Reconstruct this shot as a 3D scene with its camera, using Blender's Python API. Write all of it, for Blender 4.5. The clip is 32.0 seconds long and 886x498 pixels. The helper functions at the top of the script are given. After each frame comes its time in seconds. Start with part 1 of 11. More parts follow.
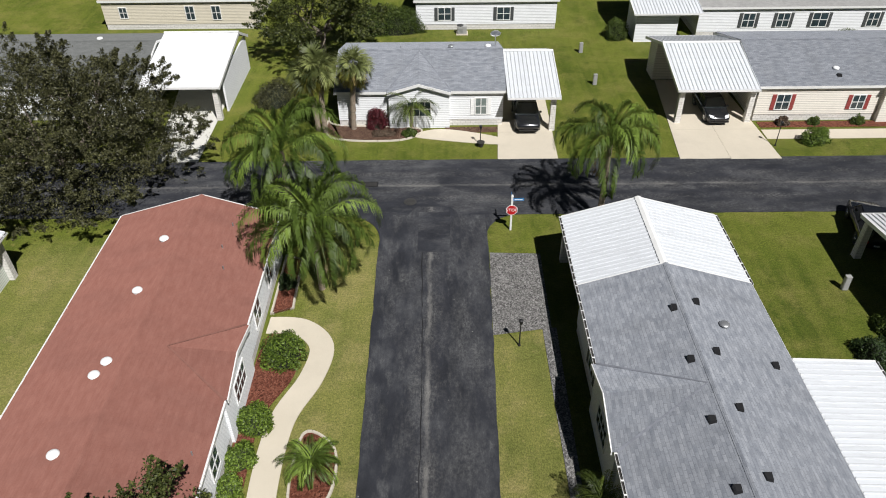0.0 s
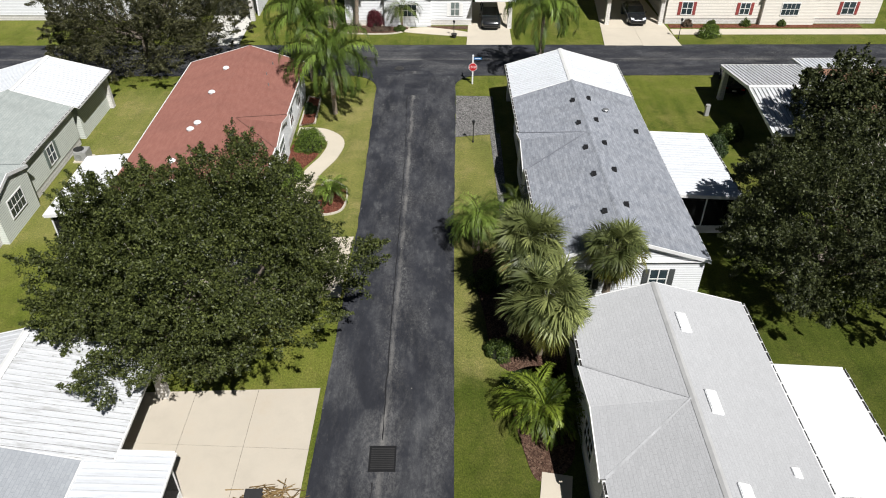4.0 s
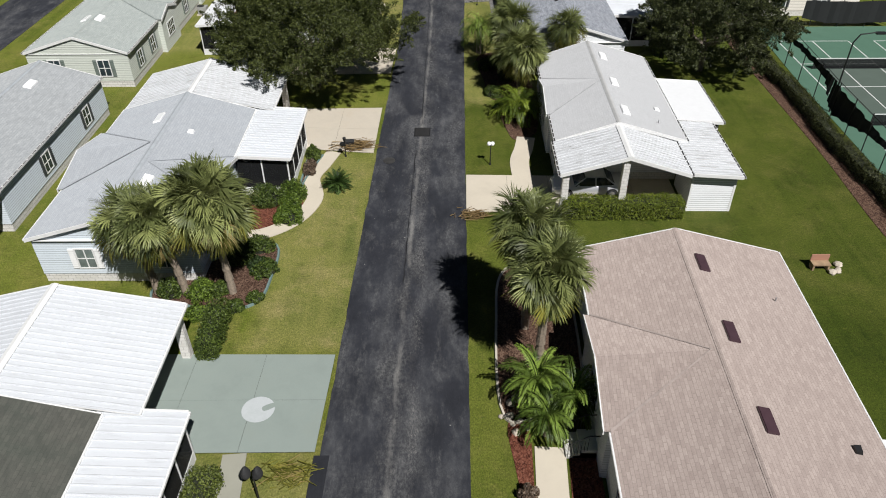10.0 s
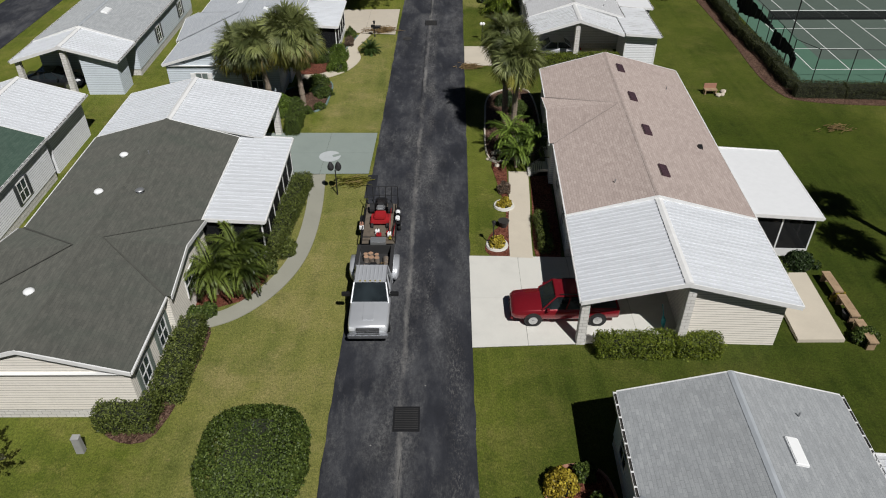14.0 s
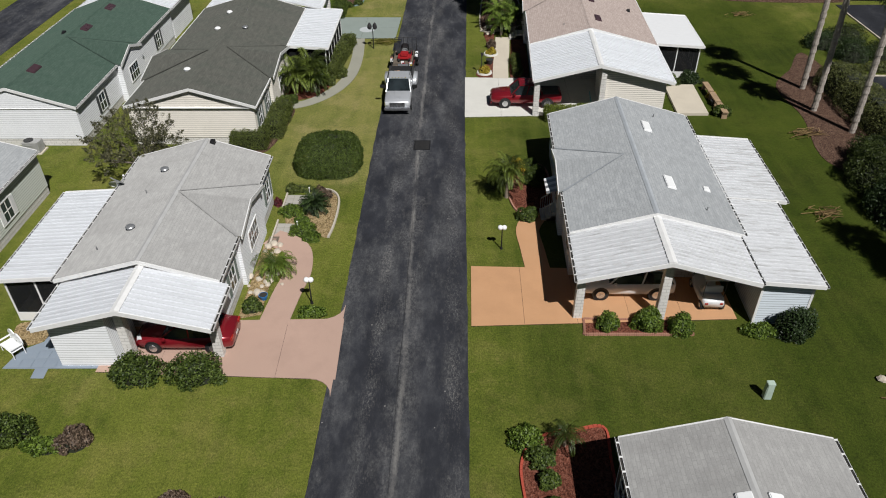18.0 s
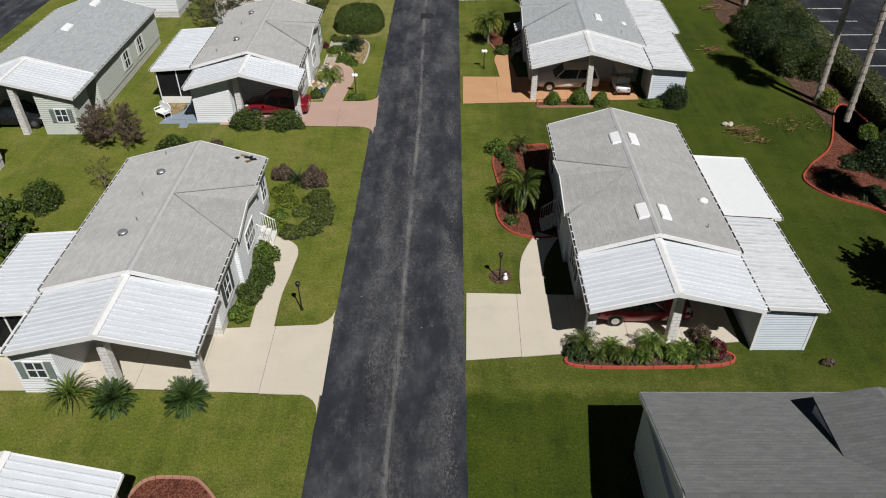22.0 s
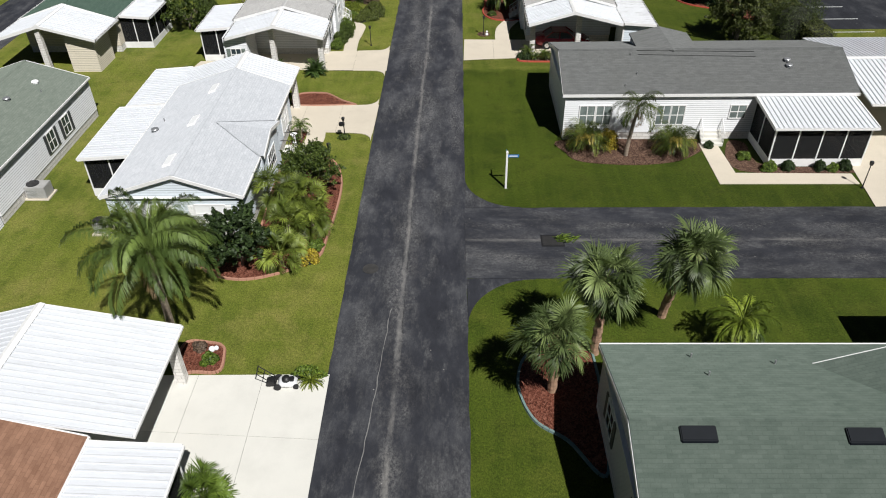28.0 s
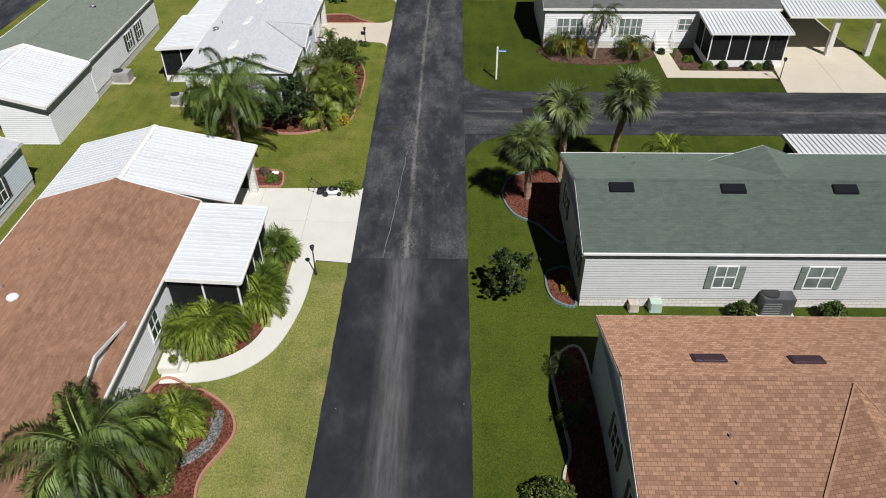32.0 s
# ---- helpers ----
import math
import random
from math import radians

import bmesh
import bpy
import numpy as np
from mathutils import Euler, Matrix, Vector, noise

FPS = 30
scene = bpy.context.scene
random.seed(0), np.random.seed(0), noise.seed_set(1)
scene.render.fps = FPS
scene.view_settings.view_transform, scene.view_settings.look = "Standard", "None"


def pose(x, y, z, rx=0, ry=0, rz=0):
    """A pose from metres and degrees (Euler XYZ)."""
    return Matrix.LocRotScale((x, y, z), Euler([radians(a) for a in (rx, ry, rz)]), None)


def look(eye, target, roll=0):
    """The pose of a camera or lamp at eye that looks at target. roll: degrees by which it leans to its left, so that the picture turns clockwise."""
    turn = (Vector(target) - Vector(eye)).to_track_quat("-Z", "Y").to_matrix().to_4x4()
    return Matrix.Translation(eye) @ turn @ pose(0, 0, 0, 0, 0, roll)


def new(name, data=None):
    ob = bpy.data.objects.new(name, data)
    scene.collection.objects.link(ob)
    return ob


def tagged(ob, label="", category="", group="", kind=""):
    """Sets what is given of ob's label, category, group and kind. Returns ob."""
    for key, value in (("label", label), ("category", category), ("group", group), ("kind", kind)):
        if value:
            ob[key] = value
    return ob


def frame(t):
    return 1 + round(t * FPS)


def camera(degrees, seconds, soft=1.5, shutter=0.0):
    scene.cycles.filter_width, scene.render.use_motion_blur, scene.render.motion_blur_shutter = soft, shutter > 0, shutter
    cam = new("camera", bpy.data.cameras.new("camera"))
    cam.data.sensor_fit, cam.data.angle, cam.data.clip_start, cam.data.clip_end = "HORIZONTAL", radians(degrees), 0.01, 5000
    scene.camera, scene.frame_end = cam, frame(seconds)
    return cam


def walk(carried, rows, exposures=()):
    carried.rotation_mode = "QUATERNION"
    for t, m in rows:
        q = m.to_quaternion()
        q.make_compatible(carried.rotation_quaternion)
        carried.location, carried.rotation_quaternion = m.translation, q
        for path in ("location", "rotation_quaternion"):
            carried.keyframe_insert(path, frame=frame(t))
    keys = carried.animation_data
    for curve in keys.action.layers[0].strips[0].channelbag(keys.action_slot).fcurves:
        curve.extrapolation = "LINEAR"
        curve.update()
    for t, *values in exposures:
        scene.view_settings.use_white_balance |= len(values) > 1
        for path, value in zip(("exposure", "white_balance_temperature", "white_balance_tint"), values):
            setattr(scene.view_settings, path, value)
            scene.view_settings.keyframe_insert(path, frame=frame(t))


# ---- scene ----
cam = camera(63.0, 32.0, soft=1.05)
PATH = [
    (0, (0.114, -1.127, 26.859), (0.117, 0.454, 25.634), -0.5),
    (0.5, (1.949, -3.21, 26.649), (1.949, -1.627, 25.426), -0.5),
    (1, (3.177, -5.643, 26.517), (3.184, -4.061, 25.294), -0.3),
    (1.5, (3.818, -8.247, 26.388), (3.827, -6.664, 25.166), -0.2),
    (2, (3.952, -10.936, 26.339), (3.964, -9.354, 25.116), -0.2),
    (2.5, (3.416, -13.539, 26.502), (3.434, -11.96, 25.276), 0.0),
    (3, (2.774, -16.21, 26.47), (2.784, -14.628, 25.247), -0.1),
    (3.5, (2.008, -19.24, 26.448), (2.022, -17.655, 25.229), 0.0),
    (4, (1.423, -22.207, 26.546), (1.437, -20.622, 25.326), 0.1),
    (4.5, (1.105, -24.369, 26.527), (1.119, -22.784, 25.307), 0.1),
    (6.5, (0.431, -31.701, 26.151), (0.447, -30.116, 24.932), 0.3),
    (7, (0.297, -33.941, 25.91), (0.317, -32.352, 24.695), 0.4),
    (7.5, (0.294, -36.24, 25.773), (0.311, -34.65, 24.56), 0.3),
    (8, (0.245, -38.645, 25.597), (0.262, -37.053, 24.387), 0.3),
    (8.5, (0.312, -41.444, 25.496), (0.322, -39.85, 24.288), 0.0),
    (9, (0.266, -44.468, 25.263), (0.275, -42.87, 24.061), 0.1),
    (9.5, (0.337, -47.563, 25.082), (0.343, -45.96, 23.886), 0.0),
    (10, (0.559, -50.391, 25.225), (0.555, -48.795, 24.02), -0.3),
    (10.5, (0.454, -53.384, 25.064), (0.454, -51.782, 23.867), -0.3),
    (11, (0.449, -55.971, 25.095), (0.448, -54.369, 23.897), -0.3),
    (11.5, (0.374, -58.376, 25.099), (0.376, -56.774, 23.901), -0.2),
    (12, (0.277, -60.844, 25.083), (0.283, -59.243, 23.884), -0.1),
    (12.5, (0.245, -63.555, 24.986), (0.251, -61.954, 23.787), -0.1),
    (13, (0.122, -66.513, 24.76), (0.129, -64.907, 23.569), -0.0),
    (13.5, (-0.099, -69.44, 24.86), (-0.09, -67.84, 23.66), -0.1),
    (14, (-0.227, -72.601, 24.874), (-0.219, -71.002, 23.672), -0.0),
    (14.5, (-0.043, -75.889, 24.723), (-0.049, -74.289, 23.523), -0.3),
    (15, (-0.045, -79.225, 24.72), (-0.054, -77.625, 23.52), -0.3),
    (15.5, (0.023, -82.479, 24.687), (0.009, -80.878, 23.489), -0.4),
    (17.5, (0.437, -94.199, 24.482), (0.409, -92.595, 23.287), -0.4),
    (18, (0.523, -96.769, 24.369), (0.493, -95.164, 23.176), -0.5),
    (18.5, (0.535, -99.269, 24.276), (0.506, -97.665, 23.082), -0.5),
    (19, (0.598, -101.916, 24.241), (0.568, -100.314, 23.043), -0.7),
    (19.5, (0.568, -104.631, 24.161), (0.541, -103.033, 22.958), -0.6),
    (20, (0.635, -107.512, 24.103), (0.606, -105.916, 22.898), -0.6),
    (20.5, (0.609, -110.478, 24.127), (0.583, -108.885, 22.918), -0.5),
    (21, (0.408, -113.537, 24.336), (0.39, -111.95, 23.118), -0.4),
    (21.5, (0.438, -116.599, 24.323), (0.418, -115.014, 23.104), -0.5),
    (22, (0.405, -119.814, 24.327), (0.386, -118.228, 23.108), -0.5),
    (22.5, (0.406, -122.867, 24.224), (0.385, -121.277, 23.01), -0.4),
    (23, (0.42, -125.864, 24.214), (0.397, -124.274, 23.002), -0.5),
    (23.5, (0.336, -128.888, 24.221), (0.316, -127.298, 23.008), -0.5),
    (24, (0.293, -132.105, 24.129), (0.273, -130.513, 22.918), -0.5),
    (24.5, (0.328, -135.48, 24.063), (0.304, -133.887, 22.854), -0.6),
    (25, (0.352, -138.902, 24.084), (0.324, -137.31, 22.875), -0.7),
    (25.5, (0.338, -142.392, 24.06), (0.309, -140.799, 22.851), -0.7),
    (26, (0.326, -145.951, 24.035), (0.297, -144.355, 22.83), -0.7),
    (26.5, (0.277, -149.332, 24.057), (0.249, -147.738, 22.851), -0.5),
    (28.5, (0.525, -156.225, 23.948), (0.487, -154.626, 22.746), -1.0),
    (29, (0.348, -157.945, 23.957), (0.319, -156.352, 22.748), -0.6),
    (29.5, (0.274, -160.061, 24.003), (0.246, -158.473, 22.788), -0.6),
    (30, (0.193, -162.554, 23.975), (0.167, -160.967, 22.758), -0.4),
    (30.5, (0.124, -165.161, 24.028), (0.1, -163.578, 22.806), -0.3),
    (31, (0.074, -167.23, 23.994), (0.053, -165.649, 22.77), -0.1),
    (31.5, (0.151, -168.516, 23.979), (0.128, -166.936, 22.754), -0.1),
    (32, (0.113, -169.19, 23.969), (0.092, -167.61, 22.743), -0.1),
]
walk(cam, [(t, look(eye, target, roll)) for t, eye, target, roll in PATH],
     exposures=[(0, 0.14), (2, 0.12), (3.5, 0.28), (4.5, 0.25), (7, -0.15), (8, -0.17), (9, 0.0), (10, 0.1), (11, 0.04), (13, -0.26), (14, -0.27), (15, -0.11), (18, -0.15), (19, -0.12), (20, -0.04), (21, -0.07), (23, -0.16), (24, -0.16), (26, 0.03), (29, 0.2), (30, 0.1), (32, 0.08)])

# ---- light ----
SUN_AZ, SUN_EL = 152.0, 53.0  # clockwise from +y, above the horizon
world = bpy.data.worlds.new("sky")
scene.world = world
world.use_nodes = True
_wn = world.node_tree
_sky = _wn.nodes.new("ShaderNodeTexSky")
_sky.sky_type = "NISHITA"
_sky.sun_disc = False
_sky.ozone_density, _sky.dust_density = 3.0, 0.6
_sky.sun_elevation, _sky.sun_rotation = radians(SUN_EL), radians(SUN_AZ)
_wn.links.new(_sky.outputs[0], _wn.nodes["Background"].inputs[0])
_wn.nodes["Background"].inputs[1].default_value = 0.0135
sun = new("sun", bpy.data.lights.new("sun", "SUN"))
sun.data.energy, sun.data.angle, sun.data.color = 5.0, radians(0.55), (1.0, 0.982, 0.96)
sun.matrix_world = look((math.sin(radians(SUN_AZ)) * math.cos(radians(SUN_EL)), math.cos(radians(SUN_AZ)) * math.cos(radians(SUN_EL)), math.sin(radians(SUN_EL))), (0, 0, 0))
scene.view_settings.exposure = 0.0


# ---- materials ----
class Nodes:
    """A small writer for node materials."""

    def __init__(self, name):
        self.m = bpy.data.materials.new(name)
        self.m.use_nodes = True
        self.t = self.m.node_tree
        self.p = self.t.nodes["Principled BSDF"]
        tc = self.t.nodes.new("ShaderNodeTexCoord")
        self.obj = tc.outputs["Object"]

    def node(self, kind, **inputs):
        n = self.t.nodes.new("ShaderNode" + kind)
        for k, v in inputs.items():
            self.set(n, k, v)
        return n

    def set(self, n, k, v):
        sock = n.inputs[int(k[1:])] if k[0] == "_" and k[1:].isdigit() else n.inputs[k]
        if isinstance(v, bpy.types.NodeSocket):
            self.t.links.new(v, sock)
        else:
            sock.default_value = v

    def noise(self, scale, detail=4.0, rough=0.55, vec=None, stretch=None):
        vec = vec or self.obj
        if stretch:
            mp = self.node("Mapping", Vector=vec, Scale=stretch)
            vec = mp.outputs[0]
        return self.node("TexNoise", Vector=vec, Scale=scale, Detail=detail, Roughness=rough).outputs[0]

    def ramp(self, fac, stops):
        r = self.t.nodes.new("ShaderNodeValToRGB")
        els = r.color_ramp.elements
        while len(els) < len(stops):
            els.new(0.5)
        for e, (pos, c) in zip(els, stops):
            e.position, e.color = pos, (*c, 1) if len(c) == 3 else c
        self.t.links.new(fac, r.inputs[0])
        return r.outputs[0]

    def mix(self, fac, a, b, blend="MIX"):
        n = self.t.nodes.new("ShaderNodeMix")
        n.data_type, n.blend_type = "RGBA", blend
        for sock, v in ((n.inputs[0], fac), (n.inputs[6], a), (n.inputs[7], b)):
            if isinstance(v, bpy.types.NodeSocket):
                self.t.links.new(v, sock)
            else:
                sock.default_value = v if not isinstance(v, tuple) else (*v[:3], 1)
        return n.outputs[2]

    def math(self, op, a, b=0.0):
        n = self.t.nodes.new("ShaderNodeMath")
        n.operation = op
        self.set(n, "_0", a)
        self.set(n, "_1", b)
        return n.outputs[0]

    def axis(self, i):
        return self.node("SeparateXYZ", Vector=self.obj).outputs[i]

    def bump(self, height, strength=0.4, distance=0.02):
        b = self.node("Bump", Strength=strength, Distance=distance, Height=height)
        self.t.links.new(b.outputs[0], self.p.inputs["Normal"])

    def done(self, color, rough=0.7, metal=0.0, spec=0.5, grainy=0.0):
        self.set(self.p, "Base Color", color if isinstance(color, bpy.types.NodeSocket) else (*color, 1))
        self.set(self.p, "Roughness", rough)
        self.set(self.p, "Metallic", metal)
        self.set(self.p, "Specular IOR Level", spec)
        self.set(self.p, "Diffuse Roughness", grainy)
        return self.m




def plain(name, color, rough=0.6, metal=0.0, vary=0.12, scale=3.0, grain=40.0, bump=0.15, dirt=0.0, spec=0.5):
    """Paint, plastic, plaster: two scales of variation and a fine relief."""
    n = Nodes(name)
    big, fine = n.noise(scale, 3), n.noise(grain, 3)
    dark, light = tuple(c * (1 - vary) for c in color), tuple(min(1, c * (1 + vary)) for c in color)
    c = n.ramp(big, [(0.3, dark), (0.7, light)])
    c = n.mix(0.25, c, n.ramp(fine, [(0.3, dark), (0.7, light)]))
    if dirt:
        c = n.mix(n.ramp(n.noise(0.9, 6, 0.7), [(0.5, (0, 0, 0)), (0.75, (dirt, dirt, dirt))]), c, (0.12, 0.105, 0.085))
    n.bump(fine, bump, 0.01)
    return n.done(c, rough, metal, spec)


def shingle(name, a, b, stain=(0.1, 0.1, 0.1), stained=0.25, blotch=0.5, joint=0.8, tab=0.34):
    """Asphalt shingles: courses run along the ridge (local y)."""
    n = Nodes(name)
    s = n.node("SeparateXYZ", Vector=n.obj)
    v = n.node("CombineXYZ", X=s.outputs[1], Y=s.outputs[0]).outputs[0]
    br = n.node("TexBrick", Vector=v, Color1=(*a, 1), Color2=(*b, 1), Mortar=(*[c * joint for c in a], 1), Scale=1.0)
    for k, val in (("Mortar Size", 0.011), ("Mortar Smooth", 0.2), ("Bias", 0.0), ("Brick Width", tab), ("Row Height", 0.145)):
        n.set(br, k, val)
    c = br.outputs[0]
    patch = n.noise(2.6, 4, 0.6, vec=v, stretch=(0.5, 1.6, 1.0))
    c = n.mix(blotch, c, n.ramp(patch, [(0.35, a), (0.65, b)]))
    streak = n.noise(0.55, 5, 0.7, stretch=(0.35, 1.0, 1.0))
    c = n.mix(n.ramp(streak, [(0.45, (0, 0, 0)), (0.8, (stained, stained, stained))]), c, stain)
    grit = n.noise(55, 2)
    c = n.mix(0.35, c, n.mix(1.0, c, n.ramp(grit, [(0.3, (0.45, 0.45, 0.45)), (0.7, (1.3, 1.3, 1.3))]), "MULTIPLY"))
    h = n.math("ADD", n.math("MULTIPLY", br.outputs[1], -0.8), n.math("MULTIPLY", grit, 0.35))
    n.bump(h, 0.5, 0.02)
    return n.done(c, 0.92, spec=0.2, grainy=1.0)


def lap_siding(name, color, lap=0.15, dirt=0.25):
    """Vinyl laps: each course leans out to its lower edge."""
    n = Nodes(name)
    z = n.axis(2)
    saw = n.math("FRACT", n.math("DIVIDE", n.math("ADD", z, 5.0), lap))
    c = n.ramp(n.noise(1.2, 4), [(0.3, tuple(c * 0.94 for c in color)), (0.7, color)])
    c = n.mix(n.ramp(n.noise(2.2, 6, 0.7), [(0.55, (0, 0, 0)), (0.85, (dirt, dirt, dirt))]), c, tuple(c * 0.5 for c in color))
    # dark band at each course's foot: the lap's shade put into the colour
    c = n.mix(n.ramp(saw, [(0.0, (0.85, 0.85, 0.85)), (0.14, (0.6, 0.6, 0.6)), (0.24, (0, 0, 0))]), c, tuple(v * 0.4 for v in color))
    n.bump(n.math("SUBTRACT", 1.0, saw), 0.85, 0.035)
    return n.done(c, 0.5, spec=0.4)


def pan_metal(name, color, stain=0.5, stain_color=(0.16, 0.15, 0.13)):
    """White painted aluminium pans with mildew that runs down the slope."""
    n = Nodes(name)
    info = n.t.nodes.new("ShaderNodeObjectInfo")
    shift = n.node("CombineXYZ", X=n.math("MULTIPLY", info.outputs["Random"], 37.0), Y=n.math("MULTIPLY", info.outputs["Random"], 11.0))
    vec = n.node("VectorMath", _0=n.obj, _1=shift.outputs[0]).outputs[0]
    c = n.mix(info.outputs["Random"], tuple(c * 0.93 for c in color), color)
    run = n.noise(1.6, 6, 0.72, vec=vec, stretch=(0.5, 3.0, 1.0))
    c = n.mix(n.ramp(run, [(0.5, (0, 0, 0)), (0.78, (stain, stain, stain))]), c, stain_color)
    fine = n.noise(30, 3, vec=vec)
    c = n.mix(0.1, c, n.ramp(fine, [(0.3, (0.4, 0.4, 0.4)), (0.7, (0.9, 0.9, 0.9))]))
    n.bump(n.noise(5, 2, vec=vec), 0.12, 0.02)
    return n.done(c, 0.42, spec=0.4)


def foliage(name, dark, light, dry=None, rough=0.5):
    n = Nodes(name)
    g = n.t.nodes.new("ShaderNodeNewGeometry")
    info = n.t.nodes.new("ShaderNodeObjectInfo")
    c = n.ramp(g.outputs["Random Per Island"], [(0.0, tuple(0.55 * p for p in dark)), (0.45, tuple(0.75 * p + 0.2 * q for p, q in zip(dark, light))), (1.0, tuple(1.3 * q for q in light))])
    c = n.mix(n.math("MULTIPLY", n.ramp(n.noise(0.9, 3), [(0.35, (0, 0, 0)), (0.65, (1, 1, 1))]), 0.32), c, light)
    c = n.mix(n.math("MULTIPLY", info.outputs["Random"], 0.25), c, dark)
    c = n.mix(0.5, c, n.mix(1.0, c, n.ramp(n.noise(9.0, 4, 0.7), [(0.3, (0.35, 0.4, 0.4)), (0.7, (1.6, 1.55, 1.45))]), "MULTIPLY"))
    if dry:
        c = n.mix(n.ramp(g.outputs["Random Per Island"], [(0.86, (0, 0, 0)), (0.9, (0.8, 0.8, 0.8))]), c, dry)
    n.set(n.p, "Transmission Weight", 0.0)
    m = n.done(c, max(rough, 0.46), spec=0.3)
    tr = n.node("BsdfTranslucent", Color=n.mix(0.5, c, tuple(min(1, v * 1.8) for v in light)))
    mixer = n.node("MixShader", Fac=0.18)
    n.t.links.new(n.p.outputs[0], mixer.inputs[1])
    n.t.links.new(tr.outputs[0], mixer.inputs[2])
    out = n.t.nodes["Material Output"]
    n.t.links.new(mixer.outputs[0], out.inputs[0])
    return m


def concrete(name, color, stain=0.35, stain_color=(0.25, 0.2, 0.15)):
    n = Nodes(name)
    c = n.ramp(n.noise(0.7, 6, 0.65), [(0.3, tuple(c * 0.86 for c in color)), (0.7, color)])
    c = n.mix(n.ramp(n.noise(0.35, 7, 0.75), [(0.52, (0, 0, 0)), (0.8, (stain, stain, stain))]), c, stain_color)
    grit = n.noise(60, 3)
    c = n.mix(0.15, c, n.ramp(grit, [(0.3, tuple(c * 0.6 for c in color)), (0.7, tuple(min(1, c * 1.2) for c in color))]))
    n.bump(grit, 0.25, 0.01)
    return n.done(c, 0.85, spec=0.25)


def asphalt(name, along, light=0.2, base=1.0, crown=(), tracks=(), patchy=0.68, bands=()):
    """Sealed asphalt: a worn pale seam along the crown, speckled wheel tracks, cloudy grey patches where the sealer has gone.
    crown: (w, u) stations of the seam along the way; tracks: (u, half width, from w, to w); bands: the same, as smooth dusty smears."""
    n = Nodes(name)
    s = n.node("SeparateXYZ", Vector=n.obj)
    u, w = (s.outputs[0], s.outputs[1]) if along == "y" else (s.outputs[1], s.outputs[0])
    v = n.node("CombineXYZ", X=u, Y=w).outputs[0]
    mask = lambda f, a, b, top=1.0: n.ramp(f, [(a, (0, 0, 0)), (b, (top, top, top))])  # noqa: E731
    c = n.ramp(n.noise(0.55, 7, 0.68, vec=v, stretch=(1.0, 0.5, 1.0)), [(0.36, tuple(base * k for k in (0.0145, 0.0158, 0.0205))), (0.52, tuple(base * k for k in (0.0235, 0.0252, 0.0315))), (0.70, tuple(base * k for k in (0.058, 0.060, 0.066)))])
    pale = (light * 0.72, light * 0.72, light * 0.71)
    seam = (light * 0.95, light * 0.92, light * 0.87)
    speck = mask(n.noise(7.0, 6, 0.85, vec=v, stretch=(1.0, 0.6, 1.0)), 0.42, 0.64)
    gone = mask(n.noise(0.42, 6, 0.7, vec=v, stretch=(1.0, 0.3, 1.0)), 0.47, 0.66)
    c = n.mix(n.math("MULTIPLY", n.math("MULTIPLY", gone, n.math("ADD", n.math("MULTIPLY", speck, 0.85), 0.15)), patchy), c, pale)
    small = mask(n.noise(1.15, 6, 0.76, vec=v, stretch=(1.0, 0.35, 1.0)), 0.53, 0.67)
    c = n.mix(n.math("MULTIPLY", n.math("MULTIPLY", small, n.math("ADD", n.math("MULTIPLY", speck, 0.7), 0.2)), patchy * 0.85), c, pale)
    dim = mask(n.noise(0.8, 5, 0.6, vec=v, stretch=(1.0, 0.6, 1.0)), 0.52, 0.7, 0.45)
    c = n.mix(dim, c, tuple(base * k for k in (0.013, 0.0142, 0.019)))
    # the worn seam along the crown
    if crown:
        lo, hi = crown[0][0], crown[-1][0]
        at = n.ramp(n.math("DIVIDE", n.math("SUBTRACT", w, lo), hi - lo), [((k - lo) / (hi - lo), ((q + 3) / 6,) * 3) for k, q in crown])
        mid = n.math("SUBTRACT", n.math("MULTIPLY", at, 6.0), 3.0)
    else:
        mid = 0.0
    wig = n.math("MULTIPLY", n.math("SUBTRACT", n.noise(0.3, 4, 0.6, vec=v, stretch=(0.01, 1.0, 1.0)), 0.5), 0.3)
    d = n.math("ABSOLUTE", n.math("ADD", n.math("SUBTRACT", u, mid), wig))
    breakup = mask(n.noise(0.5, 6, 0.72, vec=v, stretch=(1.5, 0.5, 1.0)), 0.40, 0.62)
    frayed = n.math("ADD", d, n.math("MULTIPLY", n.math("SUBTRACT", n.noise(4.0, 5, 0.85, vec=v, stretch=(1.0, 0.3, 1.0)), 0.5), 0.5))
    core = n.math("MULTIPLY", n.ramp(frayed, [(0.03, (1, 1, 1)), (0.17, (0, 0, 0))]), n.math("ADD", n.math("MULTIPLY", breakup, 0.8), 0.06))
    worn = 1.0 if crown else 0.0
    c = n.mix(n.math("MULTIPLY", core, 0.75 * worn), c, seam)
    halo = n.math("MULTIPLY", n.ramp(d, [(0.1, (1, 1, 1)), (1.0, (0, 0, 0))]), n.math("MULTIPLY", speck, mask(n.noise(0.7, 6, 0.75, vec=v, stretch=(1.0, 0.45, 1.0)), 0.42, 0.66)))
    c = n.mix(n.math("MULTIPLY", halo, 0.7 * worn), c, seam)
    joint = n.math("MULTIPLY", n.ramp(n.math("ABSOLUTE", n.math("SUBTRACT", d, 0.19)), [(0.008, (1, 1, 1)), (0.022, (0, 0, 0))]), mask(n.noise(0.35, 4, 0.7, vec=v, stretch=(0.05, 1.0, 1.0)), 0.5, 0.6))
